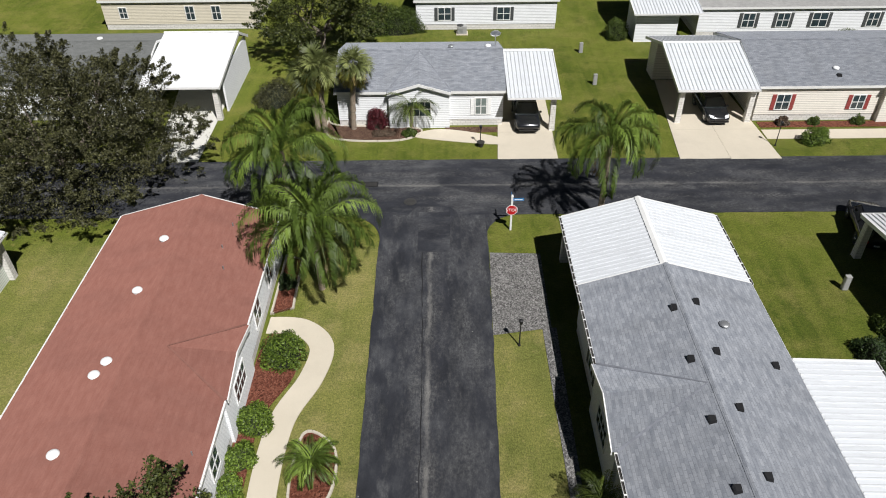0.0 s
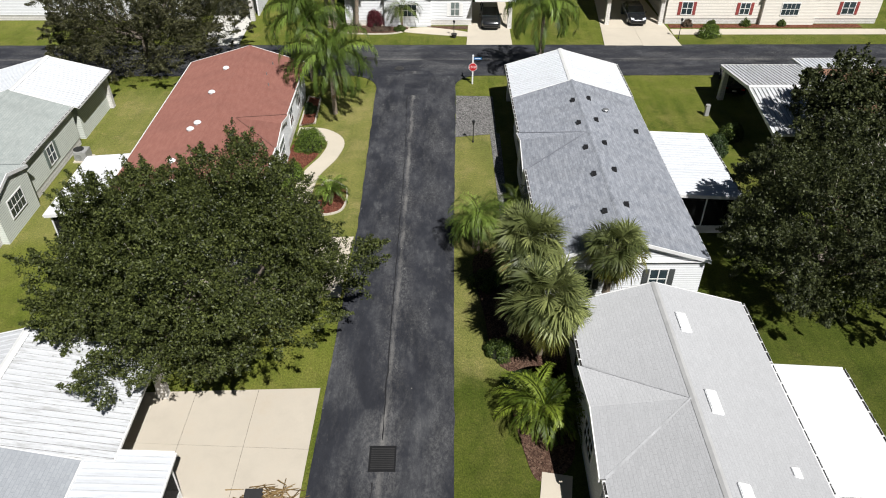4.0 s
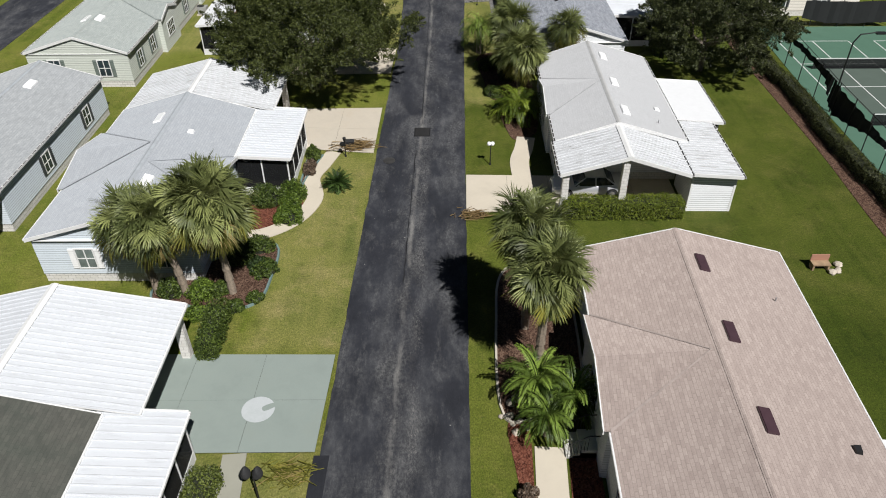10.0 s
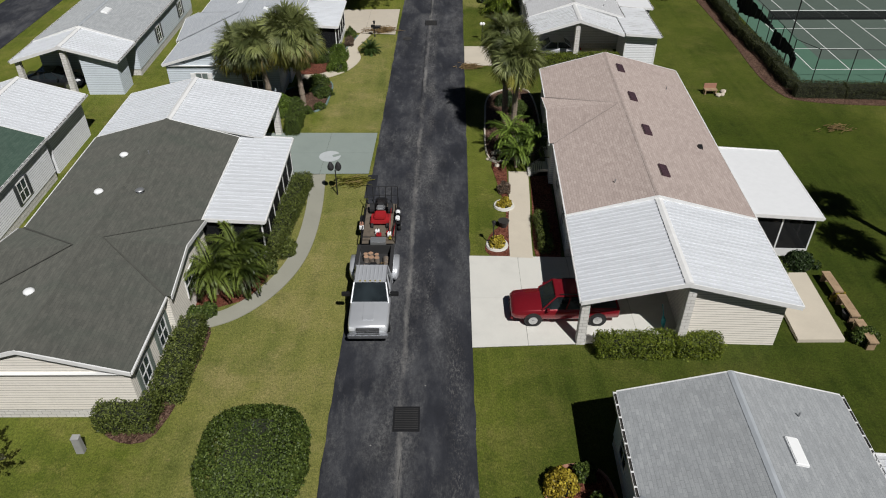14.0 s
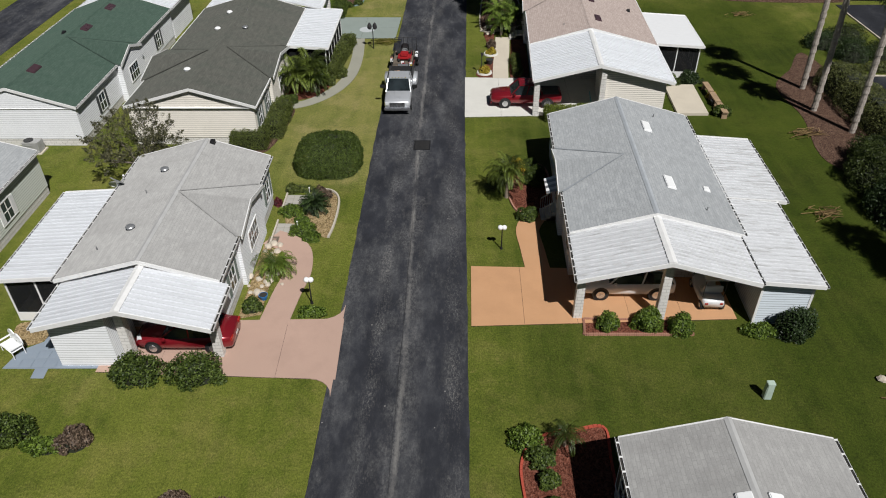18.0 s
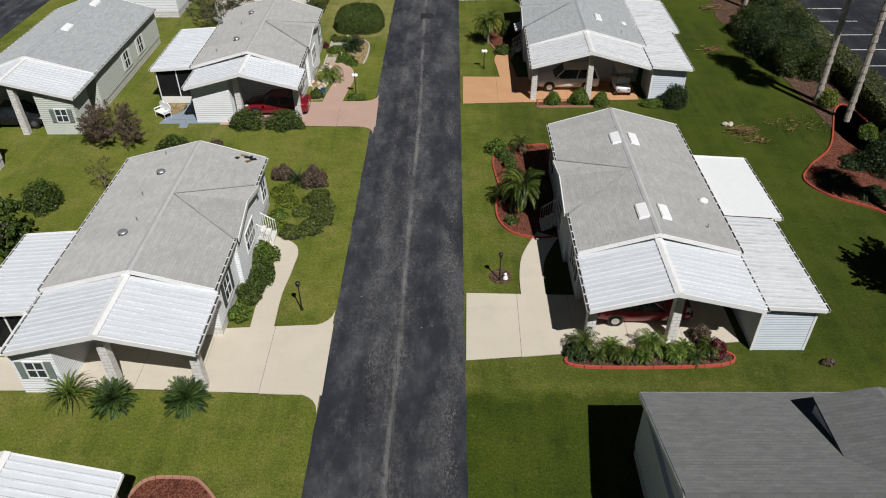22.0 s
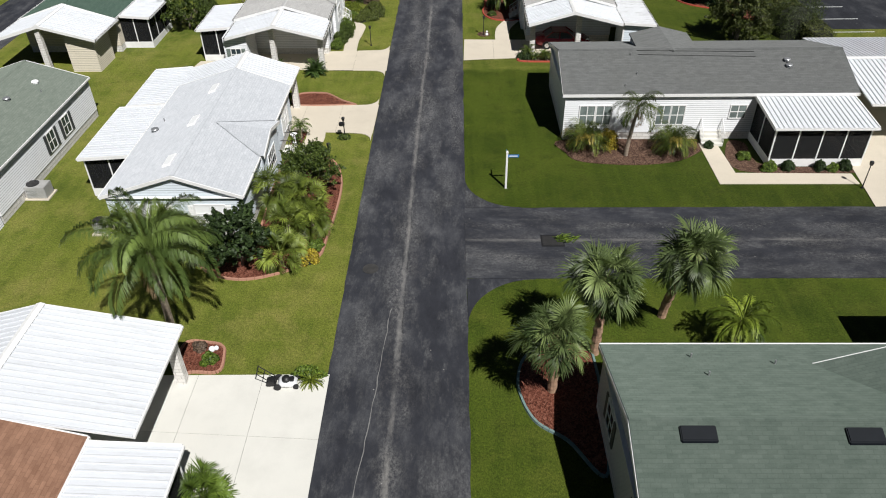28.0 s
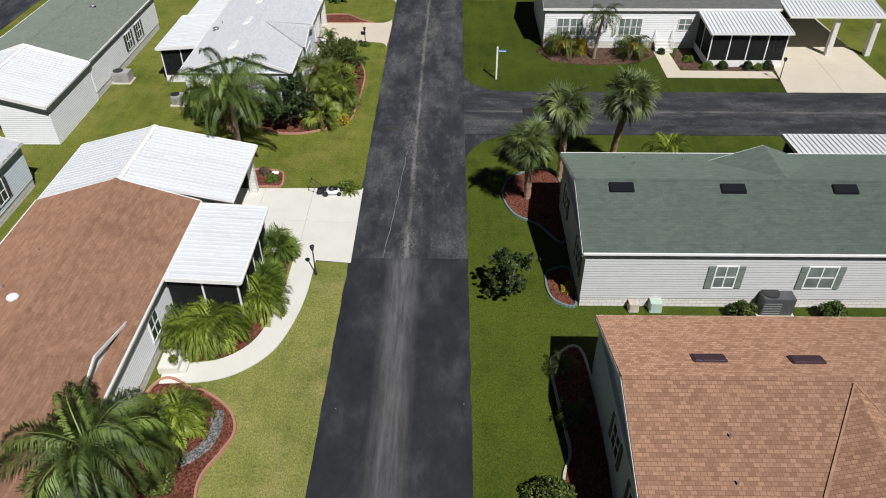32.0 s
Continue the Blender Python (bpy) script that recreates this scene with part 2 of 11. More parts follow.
    c = n.mix(n.math("MULTIPLY", joint, 0.25 * worn), c, (0.017, 0.017, 0.019))
    crumb = mask(n.noise(8.0, 5, 0.9, vec=v, stretch=(1.5, 0.55, 1.0)), 0.50, 0.60)
    for tu, half, w0, w1 in tracks:
        band = n.ramp(n.math("ABSOLUTE", n.math("ADD", n.math("SUBTRACT", u, tu), n.math("MULTIPLY", wig, 2.0))), [(half * 0.3, (1, 1, 1)), (half, (0, 0, 0))])
        ends = n.math("MINIMUM", n.math("MULTIPLY", n.math("SUBTRACT", w, w0), 0.12), n.math("MULTIPLY", n.math("SUBTRACT", w1, w), 0.12))
        ends = n.node("Clamp", Value=ends).outputs[0]
        c = n.mix(n.math("MULTIPLY", n.math("MULTIPLY", band, ends), n.math("MULTIPLY", n.math("MULTIPLY", crumb, breakup), 0.75)), c, seam)
    for tu, half, w0, w1, top in bands:
        side = n.math("ABSOLUTE", n.math("ADD", n.math("SUBTRACT", u, tu), n.math("MULTIPLY", wig, 1.2)))
        streak = n.noise(1.6, 6, 0.75, vec=v, stretch=(2.6, 0.22, 1.0))
        band = n.math("MULTIPLY", n.ramp(side, [(half * 0.25, (1, 1, 1)), (half, (0, 0, 0))]), n.ramp(streak, [(0.3, (0.15, 0.15, 0.15)), (0.62, (1, 1, 1))]))
        ends = n.node("Clamp", Value=n.math("MINIMUM", n.math("MULTIPLY", n.math("SUBTRACT", w, w0), 0.09), n.math("MULTIPLY", n.math("SUBTRACT", w1, w), 1.2))).outputs[0]
        c = n.mix(n.math("MULTIPLY", n.math("MULTIPLY", band, ends), top), c, (0.17, 0.165, 0.165))
    scuff = n.noise(3.2, 5, 0.8, vec=v, stretch=(2.0, 0.4, 1.0))
    c = n.mix(mask(scuff, 0.66, 0.74, 0.5), c, (light, light * 0.99, light * 0.97))
    scratch = n.noise(1.6, 4, 0.8, vec=v, stretch=(9.0, 0.4, 1.0))
    c = n.mix(mask(scratch, 0.66, 0.74, 0.3), c, (light * 0.8,) * 3)
    fleck = n.node("TexVoronoi", Vector=v, Scale=0.9).outputs["Distance"]
    c = n.mix(n.ramp(fleck, [(0.02, (0.7, 0.7, 0.7)), (0.04, (0, 0, 0))]), c, (0.3, 0.29, 0.28))
    grit = n.noise(45, 3, 0.7)
    c = n.mix(0.5, c, n.mix(1.0, c, n.ramp(grit, [(0.3, (0.5, 0.5, 0.5)), (0.7, (1.5, 1.5, 1.5))]), "MULTIPLY"))
    n.bump(grit, 0.5, 0.012)
    return n.done(c, 0.8, spec=0.3, grainy=0.8)


def grass(n, dark, mid, light, dry, dryness):
    """Colours a mown lawn; each colour may be a tuple or a socket."""
    step = lambda f, a, b, top=1.0: n.ramp(f, [(a, (0, 0, 0)), (b, (top, top, top))])  # noqa: E731
    broad = n.noise(0.13, 5, 0.62)
    c = n.mix(step(broad, 0.5, 0.72), n.mix(step(broad, 0.3, 0.5), dark, mid), light)
    dried = step(n.noise(0.33, 8, 0.74), 0.47, 0.64)
    c = n.mix(n.mix(1.0, dried, dryness, "MULTIPLY"), c, dry)
    deep = n.mix(1.0, dark, (0.72, 0.72, 0.72), "MULTIPLY")
    c = n.mix(step(n.noise(0.75, 6, 0.72), 0.50, 0.68, 0.5), c, deep)
    c = n.mix(step(n.noise(1.7, 6, 0.75), 0.58, 0.72, 0.65), c, n.mix(1.0, dry, (1.18, 1.15, 1.18), "MULTIPLY"))
    mow = n.noise(0.5, 3, 0.6, stretch=(3.0, 0.12, 1.0))
    c = n.mix(step(mow, 0.42, 0.62, 0.42), c, light)
    weed = n.noise(2.6, 4, 0.7)
    c = n.mix(step(weed, 0.62, 0.7, 0.5), c, n.mix(1.0, mid, (0.55, 0.75, 0.7), "MULTIPLY"))
    tuft = n.noise(7, 6, 0.78)
    c = n.mix(0.5, c, n.mix(1.0, c, n.ramp(tuft, [(0.32, (0.35, 0.4, 0.3)), (0.68, (1.65, 1.6, 1.65))]), "MULTIPLY"))
    blade = n.noise(17, 4, 0.8, stretch=(1, 0.6, 1))
    c = n.mix(0.58, c, n.mix(1.0, c, n.ramp(blade, [(0.34, (0.2, 0.26, 0.2)), (0.66, (1.8, 1.74, 1.7))]), "MULTIPLY"))
    n.bump(n.math("ADD", n.math("MULTIPLY", tuft, 0.6), n.math("MULTIPLY", blade, 0.5)), 0.8, 0.05)
    return n.done(c, 0.85, spec=0.15, grainy=0.8)


def lawn(name, dark, mid, light, dry, dryness=0.6):
    return grass(Nodes(name), dark, mid, light, dry, (dryness,) * 3)


def lawns(name, common, zones):
    """One lawn whose yards differ: each zone (x0, x1, y0, y1, soft, share, colours) fades into its neighbours along a wandering edge."""
    n = Nodes(name)
    s = n.node("SeparateXYZ", Vector=n.obj)
    jog = n.math("MULTIPLY", n.math("SUBTRACT", n.noise(0.5, 5, 0.65), 0.5), 3.0)
    x, y = n.math("ADD", s.outputs[0], jog), n.math("ADD", s.outputs[1], jog)
    now = list(common[:4]) + [(common[4],) * 3]
    for x0, x1, y0, y1, soft, share, kind in zones:
        inside = n.math("MINIMUM", n.math("MINIMUM", n.math("SUBTRACT", x, x0), n.math("SUBTRACT", x1, x)), n.math("MINIMUM", n.math("SUBTRACT", y, y0), n.math("SUBTRACT", y1, y)))
        m = n.node("Clamp", Value=n.math("ADD", n.math("DIVIDE", inside, soft), 0.5)).outputs[0]
        m = n.math("MULTIPLY", m, share)
        now = [n.mix(m, a, b) for a, b in zip(now, list(kind[:4]) + [(kind[4],) * 3])]
    return grass(n, *now)


def mulch(name, a, b):
    n = Nodes(name)
    v = n.node("TexVoronoi", Vector=n.obj, Scale=16.0)
    c = n.ramp(v.outputs["Color"], [(0.1, tuple(c * 0.35 for c in a)), (0.5, a), (0.9, b)])
    c = n.mix(n.ramp(n.noise(1.5, 5), [(0.45, (0, 0, 0)), (0.8, (0.5, 0.5, 0.5))]), c, tuple(c * 0.5 for c in a))
    n.bump(n.math("ADD", v.outputs["Distance"], n.noise(30, 3)), 1.0, 0.04)
    return n.done(c, 0.95, spec=0.1)


def glass_pane(name, tint=(0.02, 0.03, 0.035)):
    n = Nodes(name)
    c = n.ramp(n.noise(0.8, 2), [(0.35, tint), (0.7, tuple(c * 2.6 for c in tint))])
    return n.done(c, 0.08, spec=0.7)


def screen_mesh(name):
    n = Nodes(name)
    n.done((0.015, 0.016, 0.017), 0.7, spec=0.2)
    t = n.t.nodes.new("ShaderNodeBsdfTransparent")
    mixer = n.node("MixShader", Fac=0.3)
    n.t.links.new(n.p.outputs[0], mixer.inputs[1])
    n.t.links.new(t.outputs[0], mixer.inputs[2])
    n.t.links.new(mixer.outputs[0], n.t.nodes["Material Output"].inputs[0])
    return n.m


def stone_block(name, a, b, w=0.4, h=0.2, axis=None):
    n = Nodes(name)
    s = n.node("SeparateXYZ", Vector=n.obj)
    v = n.node("CombineXYZ", X=n.math("ADD", s.outputs[0], s.outputs[1]), Y=s.outputs[2]).outputs[0]
    br = n.node("TexBrick", Vector=v, Color1=(*a, 1), Color2=(*b, 1), Mortar=(*[c * 0.7 for c in a], 1), Scale=1.0)
    for k, val in (("Mortar Size", 0.012), ("Brick Width", w), ("Row Height", h)):
        n.set(br, k, val)
    n.bump(n.math("ADD", n.math("MULTIPLY", br.outputs[1], -1.0), n.math("MULTIPLY", n.noise(14, 4), 0.7)), 0.8, 0.03)
    return n.done(br.outputs[0], 0.85, spec=0.2)


RIDGE = plain("pale_ridge_shingles", (0.42, 0.42, 0.415), 0.9, vary=0.1, scale=2.0, grain=30, bump=0.3)
WHITE_METAL = pan_metal("white_pan_metal", (0.64, 0.665, 0.70), 0.32, (0.2, 0.2, 0.19))
STAINED_METAL = pan_metal("mildewed_pan_metal", (0.60, 0.615, 0.635), 0.85)
SEAM_DARK = plain("dark_rib_line", (0.13, 0.125, 0.115), 0.8, vary=0.5, scale=2.5, grain=9)
SEAM_GREY = plain("grey_rib_line", (0.40, 0.41, 0.42), 0.7, vary=0.4, scale=2.0, grain=9)
CLEAN_METAL = plain("clean_white_roof_coat", (0.74, 0.75, 0.76), 0.5, vary=0.03, bump=0.05)
TRIM = plain("white_trim_paint", (0.78, 0.78, 0.77), 0.45, vary=0.05, dirt=0.12)
GUTTER_DARK = plain("gutter_silt", (0.03, 0.028, 0.025), 0.9)
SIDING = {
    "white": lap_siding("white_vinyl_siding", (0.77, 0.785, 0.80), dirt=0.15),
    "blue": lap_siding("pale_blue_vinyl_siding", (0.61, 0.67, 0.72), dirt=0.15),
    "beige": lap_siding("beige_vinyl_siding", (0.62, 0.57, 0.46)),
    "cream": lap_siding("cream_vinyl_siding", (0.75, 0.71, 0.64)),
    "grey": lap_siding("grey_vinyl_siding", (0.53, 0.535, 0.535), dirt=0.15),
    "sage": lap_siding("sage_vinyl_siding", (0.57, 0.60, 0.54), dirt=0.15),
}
ROOF = {
    "charcoal_mix": shingle("grey_mixed_shingle", (0.17, 0.185, 0.215), (0.32, 0.335, 0.365)),
    "pale": shingle("pale_grey_shingle", (0.415, 0.42, 0.43), (0.455, 0.46, 0.47), (0.33, 0.33, 0.33), 0.2, 0.4, 0.88),
    "paleblue": shingle("pale_blue_grey_shingle", (0.315, 0.335, 0.36), (0.37, 0.39, 0.415), (0.27, 0.275, 0.28), 0.25, 0.4, 0.8),
    "tan": shingle("tan_shingle", (0.335, 0.275, 0.25), (0.445, 0.375, 0.342), (0.24, 0.19, 0.175), 0.12, 0.4, 0.75),
    "bluegrey": shingle("blue_grey_shingle", (0.275, 0.29, 0.30), (0.375, 0.39, 0.40), (0.23, 0.24, 0.24), 0.3),
    "grey": shingle("weathered_grey_shingle", (0.31, 0.308, 0.302), (0.39, 0.388, 0.378), (0.2, 0.195, 0.19), 0.45, 0.5, 0.86),
    "slate": shingle("dark_slate_shingle", (0.118, 0.123, 0.121), (0.166, 0.171, 0.168), (0.12, 0.12, 0.105), 0.2),
    "green": shingle("green_shingle", (0.085, 0.113, 0.094), (0.128, 0.160, 0.136), (0.16, 0.19, 0.168), 0.3),
    "darkgreen": shingle("dark_green_shingle", (0.045, 0.078, 0.06), (0.07, 0.108, 0.085), (0.08, 0.1, 0.09), 0.2),
    "orange": shingle("terracotta_shingle", (0.26, 0.142, 0.092), (0.425, 0.255, 0.17), (0.2, 0.12, 0.09), 0.1, 0.1, 0.8, 0.22),
    "red": shingle("faded_red_shingle", (0.215, 0.092, 0.072), (0.255, 0.118, 0.094), (0.13, 0.06, 0.05), 0.4, 0.7, 0.85),
    "olive": shingle("dark_olive_shingle", (0.075, 0.077, 0.068), (0.115, 0.115, 0.10), (0.055, 0.075, 0.06), 0.4),
    "lightmix": shingle("light_mixed_shingle", (0.38, 0.40, 0.425), (0.47, 0.485, 0.51), (0.33, 0.34, 0.36), 0.2, 0.4, 0.85),
    "brown": shingle("brown_shingle", (0.19, 0.102, 0.066), (0.31, 0.178, 0.118), (0.1, 0.06, 0.045), 0.35),
    "sagegrey": shingle("sage_grey_shingle", (0.28, 0.31, 0.30), (0.36, 0.385, 0.37), (0.2, 0.22, 0.21), 0.3),
    "mossgrey": shingle("moss_grey_shingle", (0.13, 0.155, 0.13), (0.18, 0.205, 0.175), (0.1, 0.12, 0.1), 0.3),
    "sand": shingle("sand_shingle", (0.36, 0.31, 0.25), (0.45, 0.39, 0.32)),
}
RIDGE_BLUE = plain("blue_grey_ridge_shingles", (0.36, 0.385, 0.41), 0.9, vary=0.12, scale=2.0, grain=30, bump=0.3)
VALLEY = {
    key: plain(key + "_valley_grit", tone, 0.95, vary=0.25, scale=1.5, grain=14, bump=0.3)
    for key, tone in (("charcoal_mix", (0.19, 0.2, 0.23)), ("pale", (0.432, 0.437, 0.447)), ("tan", (0.355, 0.298, 0.272)), ("bluegrey", (0.25, 0.27, 0.29)), ("grey", (0.295, 0.292, 0.286)), ("slate", (0.09, 0.095, 0.1)),
                      ("green", (0.07, 0.11, 0.09)), ("orange", (0.31, 0.178, 0.115)), ("red", (0.2, 0.09, 0.07)), ("olive", (0.07, 0.07, 0.06)), ("lightmix", (0.38, 0.4, 0.42)), ("paleblue", (0.325, 0.345, 0.37)), ("sagegrey", (0.27, 0.3, 0.29)), ("darkgreen", (0.035, 0.06, 0.045)))
}
GLASS = glass_pane("window_glass")
GLASS_GREEN = glass_pane("window_glass_with_blinds", (0.10, 0.12, 0.115))
SKYLIGHT = plain("white_skylight_dome", (0.85, 0.86, 0.86), 0.3, vary=0.03)
SKYLIGHT_DARK = plain("bronze_skylight_dome", (0.066, 0.037, 0.045), 0.25)
SKYLIGHT_BLACK = plain("black_skylight_dome", (0.007, 0.009, 0.012), 0.5, spec=0.15)
BLACK = plain("black_metal", (0.015, 0.015, 0.016), 0.45)
DARK_SHUTTER = plain("charcoal_shutter", (0.05, 0.055, 0.055), 0.6)
RED_SHUTTER = plain("barn_red_shutter", (0.25, 0.04, 0.035), 0.6)
GREEN_SHUTTER = plain("grey_green_shutter", (0.14, 0.17, 0.15), 0.6)
GALV = plain("galvanised_metal", (0.5, 0.51, 0.52), 0.35, 0.7)
SCREEN = screen_mesh("insect_screen")
COLUMN = stone_block("split_block_column", (0.66, 0.64, 0.60), (0.74, 0.72, 0.69))
SEAM = ((-141.0, -0.26), (-110.0, -0.2), (-95.0, 0.0), (-82.0, 0.1), (-73.0, 0.26), (-62.0, 0.1), (-50.0, 0.02), (-30.0, 0.25), (-7.0, 0.8), (7.0, 1.16), (20.0, 1.34), (38.0, 1.44))
STREET = asphalt("sealed_asphalt", "y", 0.21, 1.0, SEAM, ((-1.15, 0.5, -105.0, -52.0), (2.5, 0.6, -118.0, -40.0), (1.2, 0.4, -50.0, 4.0)))
STREET_X = asphalt("old_asphalt", "x", 0.18, 1.0, ((-90.0, 0.0), (90.0, 0.0)), ((1.4, 0.5, -90.0, 90.0), (-1.5, 0.5, -90.0, 90.0), (-0.25, 0.6, 4.0, 90.0)), 0.75)
NEW_ASPHALT = asphalt("fresh_asphalt", "y", 0.085, 0.82, (), (), 0.16, ((-0.35, 1.0, -172.0, -138.9, 0.5), (-0.35, 0.9, -143.0, -138.9, 0.75)))
GRASS = {
    "common": ((0.049, 0.069, 0.009), (0.083, 0.104, 0.015), (0.125, 0.137, 0.025), (0.174, 0.156, 0.048), 0.6),
    "dry": ((0.088, 0.104, 0.026), (0.134, 0.140, 0.038), (0.175, 0.168, 0.052), (0.222, 0.190, 0.082), 0.8),
    "pale": ((0.105, 0.124, 0.032), (0.155, 0.168, 0.046), (0.205, 0.203, 0.062), (0.24, 0.212, 0.088), 0.7),
    "lush": ((0.018, 0.030, 0.003), (0.031, 0.048, 0.004), (0.049, 0.068, 0.007), (0.072, 0.082, 0.012), 0.35),
    "green": ((0.026, 0.042, 0.004), (0.042, 0.063, 0.006), (0.062, 0.083, 0.009), (0.088, 0.096, 0.016), 0.4),
    "deep": ((0.034, 0.050, 0.006), (0.052, 0.070, 0.009), (0.078, 0.093, 0.015), (0.115, 0.110, 0.030), 0.5),
}
LAWN = lawns("lawn_grass", GRASS["common"], [
    (0.0, 31.0, -98.3, 3.0, 1.5, 1.0, GRASS["deep"]),
    (15.5, 31.0, 3.0, 19.0, 2.0, 1.0, GRASS["deep"]),
    (15.0, 33.0, -98.0, -22.0, 3.0, 0.8, GRASS["lush"]),
    (-1.0, 4.0, -97.5, -15.0, 2.6, 0.7, GRASS["common"]),
    (0.0, 31.0, -119.5, -98.6, 0.8, 1.0, GRASS["lush"]),
    (0.0, 31.0, -161.0, -125.0, 1.0, 1.0, GRASS["green"]),
    (-12.0, -4.0, -57.0, -31.5, 2.5, 1.0, GRASS["dry"]),
    (-9.0, -4.0, -25.2, -6.0, 1.6, 1.0, GRASS["dry"]),
    (1.6, 6.0, 2.0, 26.2, 1.6, 1.0, GRASS["dry"]),
    (-7.6, -3.0, 13.6, 34.0, 1.8, 1.0, GRASS["dry"]),
    (-24.5, -18.4, 13.0, 34.0, 2.0, 1.0, GRASS["dry"]),
    (-11.0, -4.0, -161.0, -139.8, 1.6, 1.0, GRASS["pale"]),
])
CONC = concrete("pale_concrete", (0.60, 0.54, 0.44))
CONC_TAN = concrete("tan_stained_concrete", (0.55, 0.495, 0.41), 0.55, (0.37, 0.29, 0.2))
CONC_TERRA = concrete("terracotta_painted_concrete", (0.55, 0.31, 0.165), 0.2)
CONC_PINK = concrete("pink_painted_concrete", (0.48, 0.33, 0.265), 0.3)
WORN_PAINT = concrete("worn_white_paint", (0.50, 0.53, 0.54), 0.8, (0.27, 0.31, 0.29))
CONC_GREEN = concrete("green_painted_concrete", (0.27, 0.315, 0.29), 0.5, (0.20, 0.215, 0.185))
CONC_MOSS = concrete("mildewed_grey_concrete", (0.33, 0.325, 0.27), 0.4, (0.2, 0.19, 0.14))
PAVER_GREY = concrete("grey_pavers", (0.42, 0.40, 0.36), 0.3, (0.28, 0.26, 0.22))
CONC_WHITE = concrete("white_concrete", (0.66, 0.65, 0.60), 0.15)
CONC_BLUE = concrete("blue_painted_pavers", (0.26, 0.31, 0.37), 0.3)
GRAVEL = mulch("grey_gravel", (0.17, 0.165, 0.16), (0.36, 0.35, 0.34))
STRAW = mulch("straw_mulch", (0.36, 0.26, 0.13), (0.5, 0.38, 0.22))
MULCH = mulch("red_brown_mulch", (0.16, 0.055, 0.035), (0.26, 0.11, 0.075))
BARK = mulch("brown_bark_mulch", (0.11, 0.063, 0.045), (0.215, 0.14, 0.10))
RED_EDGE = concrete("red_edging_blocks", (0.42, 0.08, 0.05), 0.2)
PINK_EDGE = concrete("terracotta_edging", (0.42, 0.22, 0.155), 0.2)
GREEN_EDGE = concrete("blue_green_edging", (0.16, 0.24, 0.23), 0.2)
PALE_EDGE = concrete("pale_edging_stones", (0.55, 0.50, 0.42), 0.3)
OAK_LEAF = foliage("oak_leaves", (0.019, 0.028, 0.008), (0.120, 0.140, 0.037))
OLIVE_LEAF = foliage("dusty_oak_leaves", (0.026, 0.029, 0.012), (0.105, 0.104, 0.046))
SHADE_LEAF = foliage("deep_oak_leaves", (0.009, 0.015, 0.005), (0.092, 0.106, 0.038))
SABAL_LEAF = foliage("sabal_fronds", (0.046, 0.066, 0.020), (0.26, 0.285, 0.105), rough=0.45)
OLD_FROND = foliage("older_sabal_fronds", (0.070, 0.076, 0.014), (0.27, 0.25, 0.05), (0.30, 0.22, 0.10))
FAN_LEAF = foliage("dark_fan_fronds", (0.030, 0.054, 0.010), (0.26, 0.315, 0.055), rough=0.45)
GREEN_SABAL = foliage("green_sabal_fronds", (0.030, 0.056, 0.016), (0.185, 0.235, 0.085), rough=0.45)
GREY_BARK = plain("pale_grey_bark", (0.36, 0.32, 0.28), 0.9, vary=0.35, scale=5.0, grain=20, bump=0.5)
RED_BARK = plain("orange_brown_bark", (0.34, 0.215, 0.14), 0.9, vary=0.4, scale=5.0, grain=20, bump=0.5)
DEAD_LEAF = foliage("dead_fronds", (0.16, 0.105, 0.05), (0.30, 0.21, 0.10))
STALK_BROWN = foliage("dry_flower_stalks", (0.06, 0.043, 0.03), (0.18, 0.135, 0.095))
QUEEN_LEAF = foliage("queen_palm_fronds", (0.034, 0.066, 0.010), (0.195, 0.275, 0.05), rough=0.4)
PORCH_LEAF = foliage("porch_palm_fronds", (0.030, 0.060, 0.007), (0.235, 0.295, 0.038), rough=0.4)
DEEP_QUEEN = foliage("deep_queen_fronds", (0.032, 0.064, 0.014), (0.205, 0.28, 0.07), rough=0.4)
DATE_LEAF = foliage("date_palm_fronds", (0.015, 0.029, 0.006), (0.135, 0.175, 0.032), rough=0.42)
ARECA_LEAF = foliage("areca_palm_fronds", (0.022, 0.042, 0.007), (0.15, 0.185, 0.030), (0.34, 0.25, 0.05), rough=0.4)
BUSH_LEAF = foliage("shrub_leaves", (0.026, 0.05, 0.01), (0.118, 0.16, 0.032))
BRIGHT_LEAF = foliage("bright_shrub_leaves", (0.040, 0.075, 0.010), (0.165, 0.235, 0.036))
LIME_LEAF = foliage("lime_hedge_leaves", (0.055, 0.085, 0.01), (0.21, 0.25, 0.03))
HEDGE_LEAF = foliage("hedge_leaves", (0.042, 0.062, 0.013), (0.15, 0.178, 0.042))
SAGO_LEAF = foliage("sago_fronds", (0.02, 0.045, 0.010), (0.075, 0.125, 0.03))
DARK_BUSH = foliage("dark_shrub_leaves", (0.018, 0.035, 0.012), (0.05, 0.08, 0.025))
GREY_LEAF = foliage("grey_olive_leaves", (0.04, 0.042, 0.024), (0.17, 0.165, 0.09))
RED_LEAF = foliage("maroon_leaves", (0.06, 0.012, 0.018), (0.17, 0.03, 0.04))
GOLD_LEAF = foliage("golden_croton_leaves", (0.20, 0.14, 0.015), (0.5, 0.41, 0.05))
DRY_LEAF = foliage("dry_brown_shrub", (0.09, 0.06, 0.045), (0.19, 0.14, 0.10))
TRUNK = plain("grey_bark", (0.17, 0.14, 0.115), 0.95, vary=0.4, scale=5, grain=25, bump=1.0)
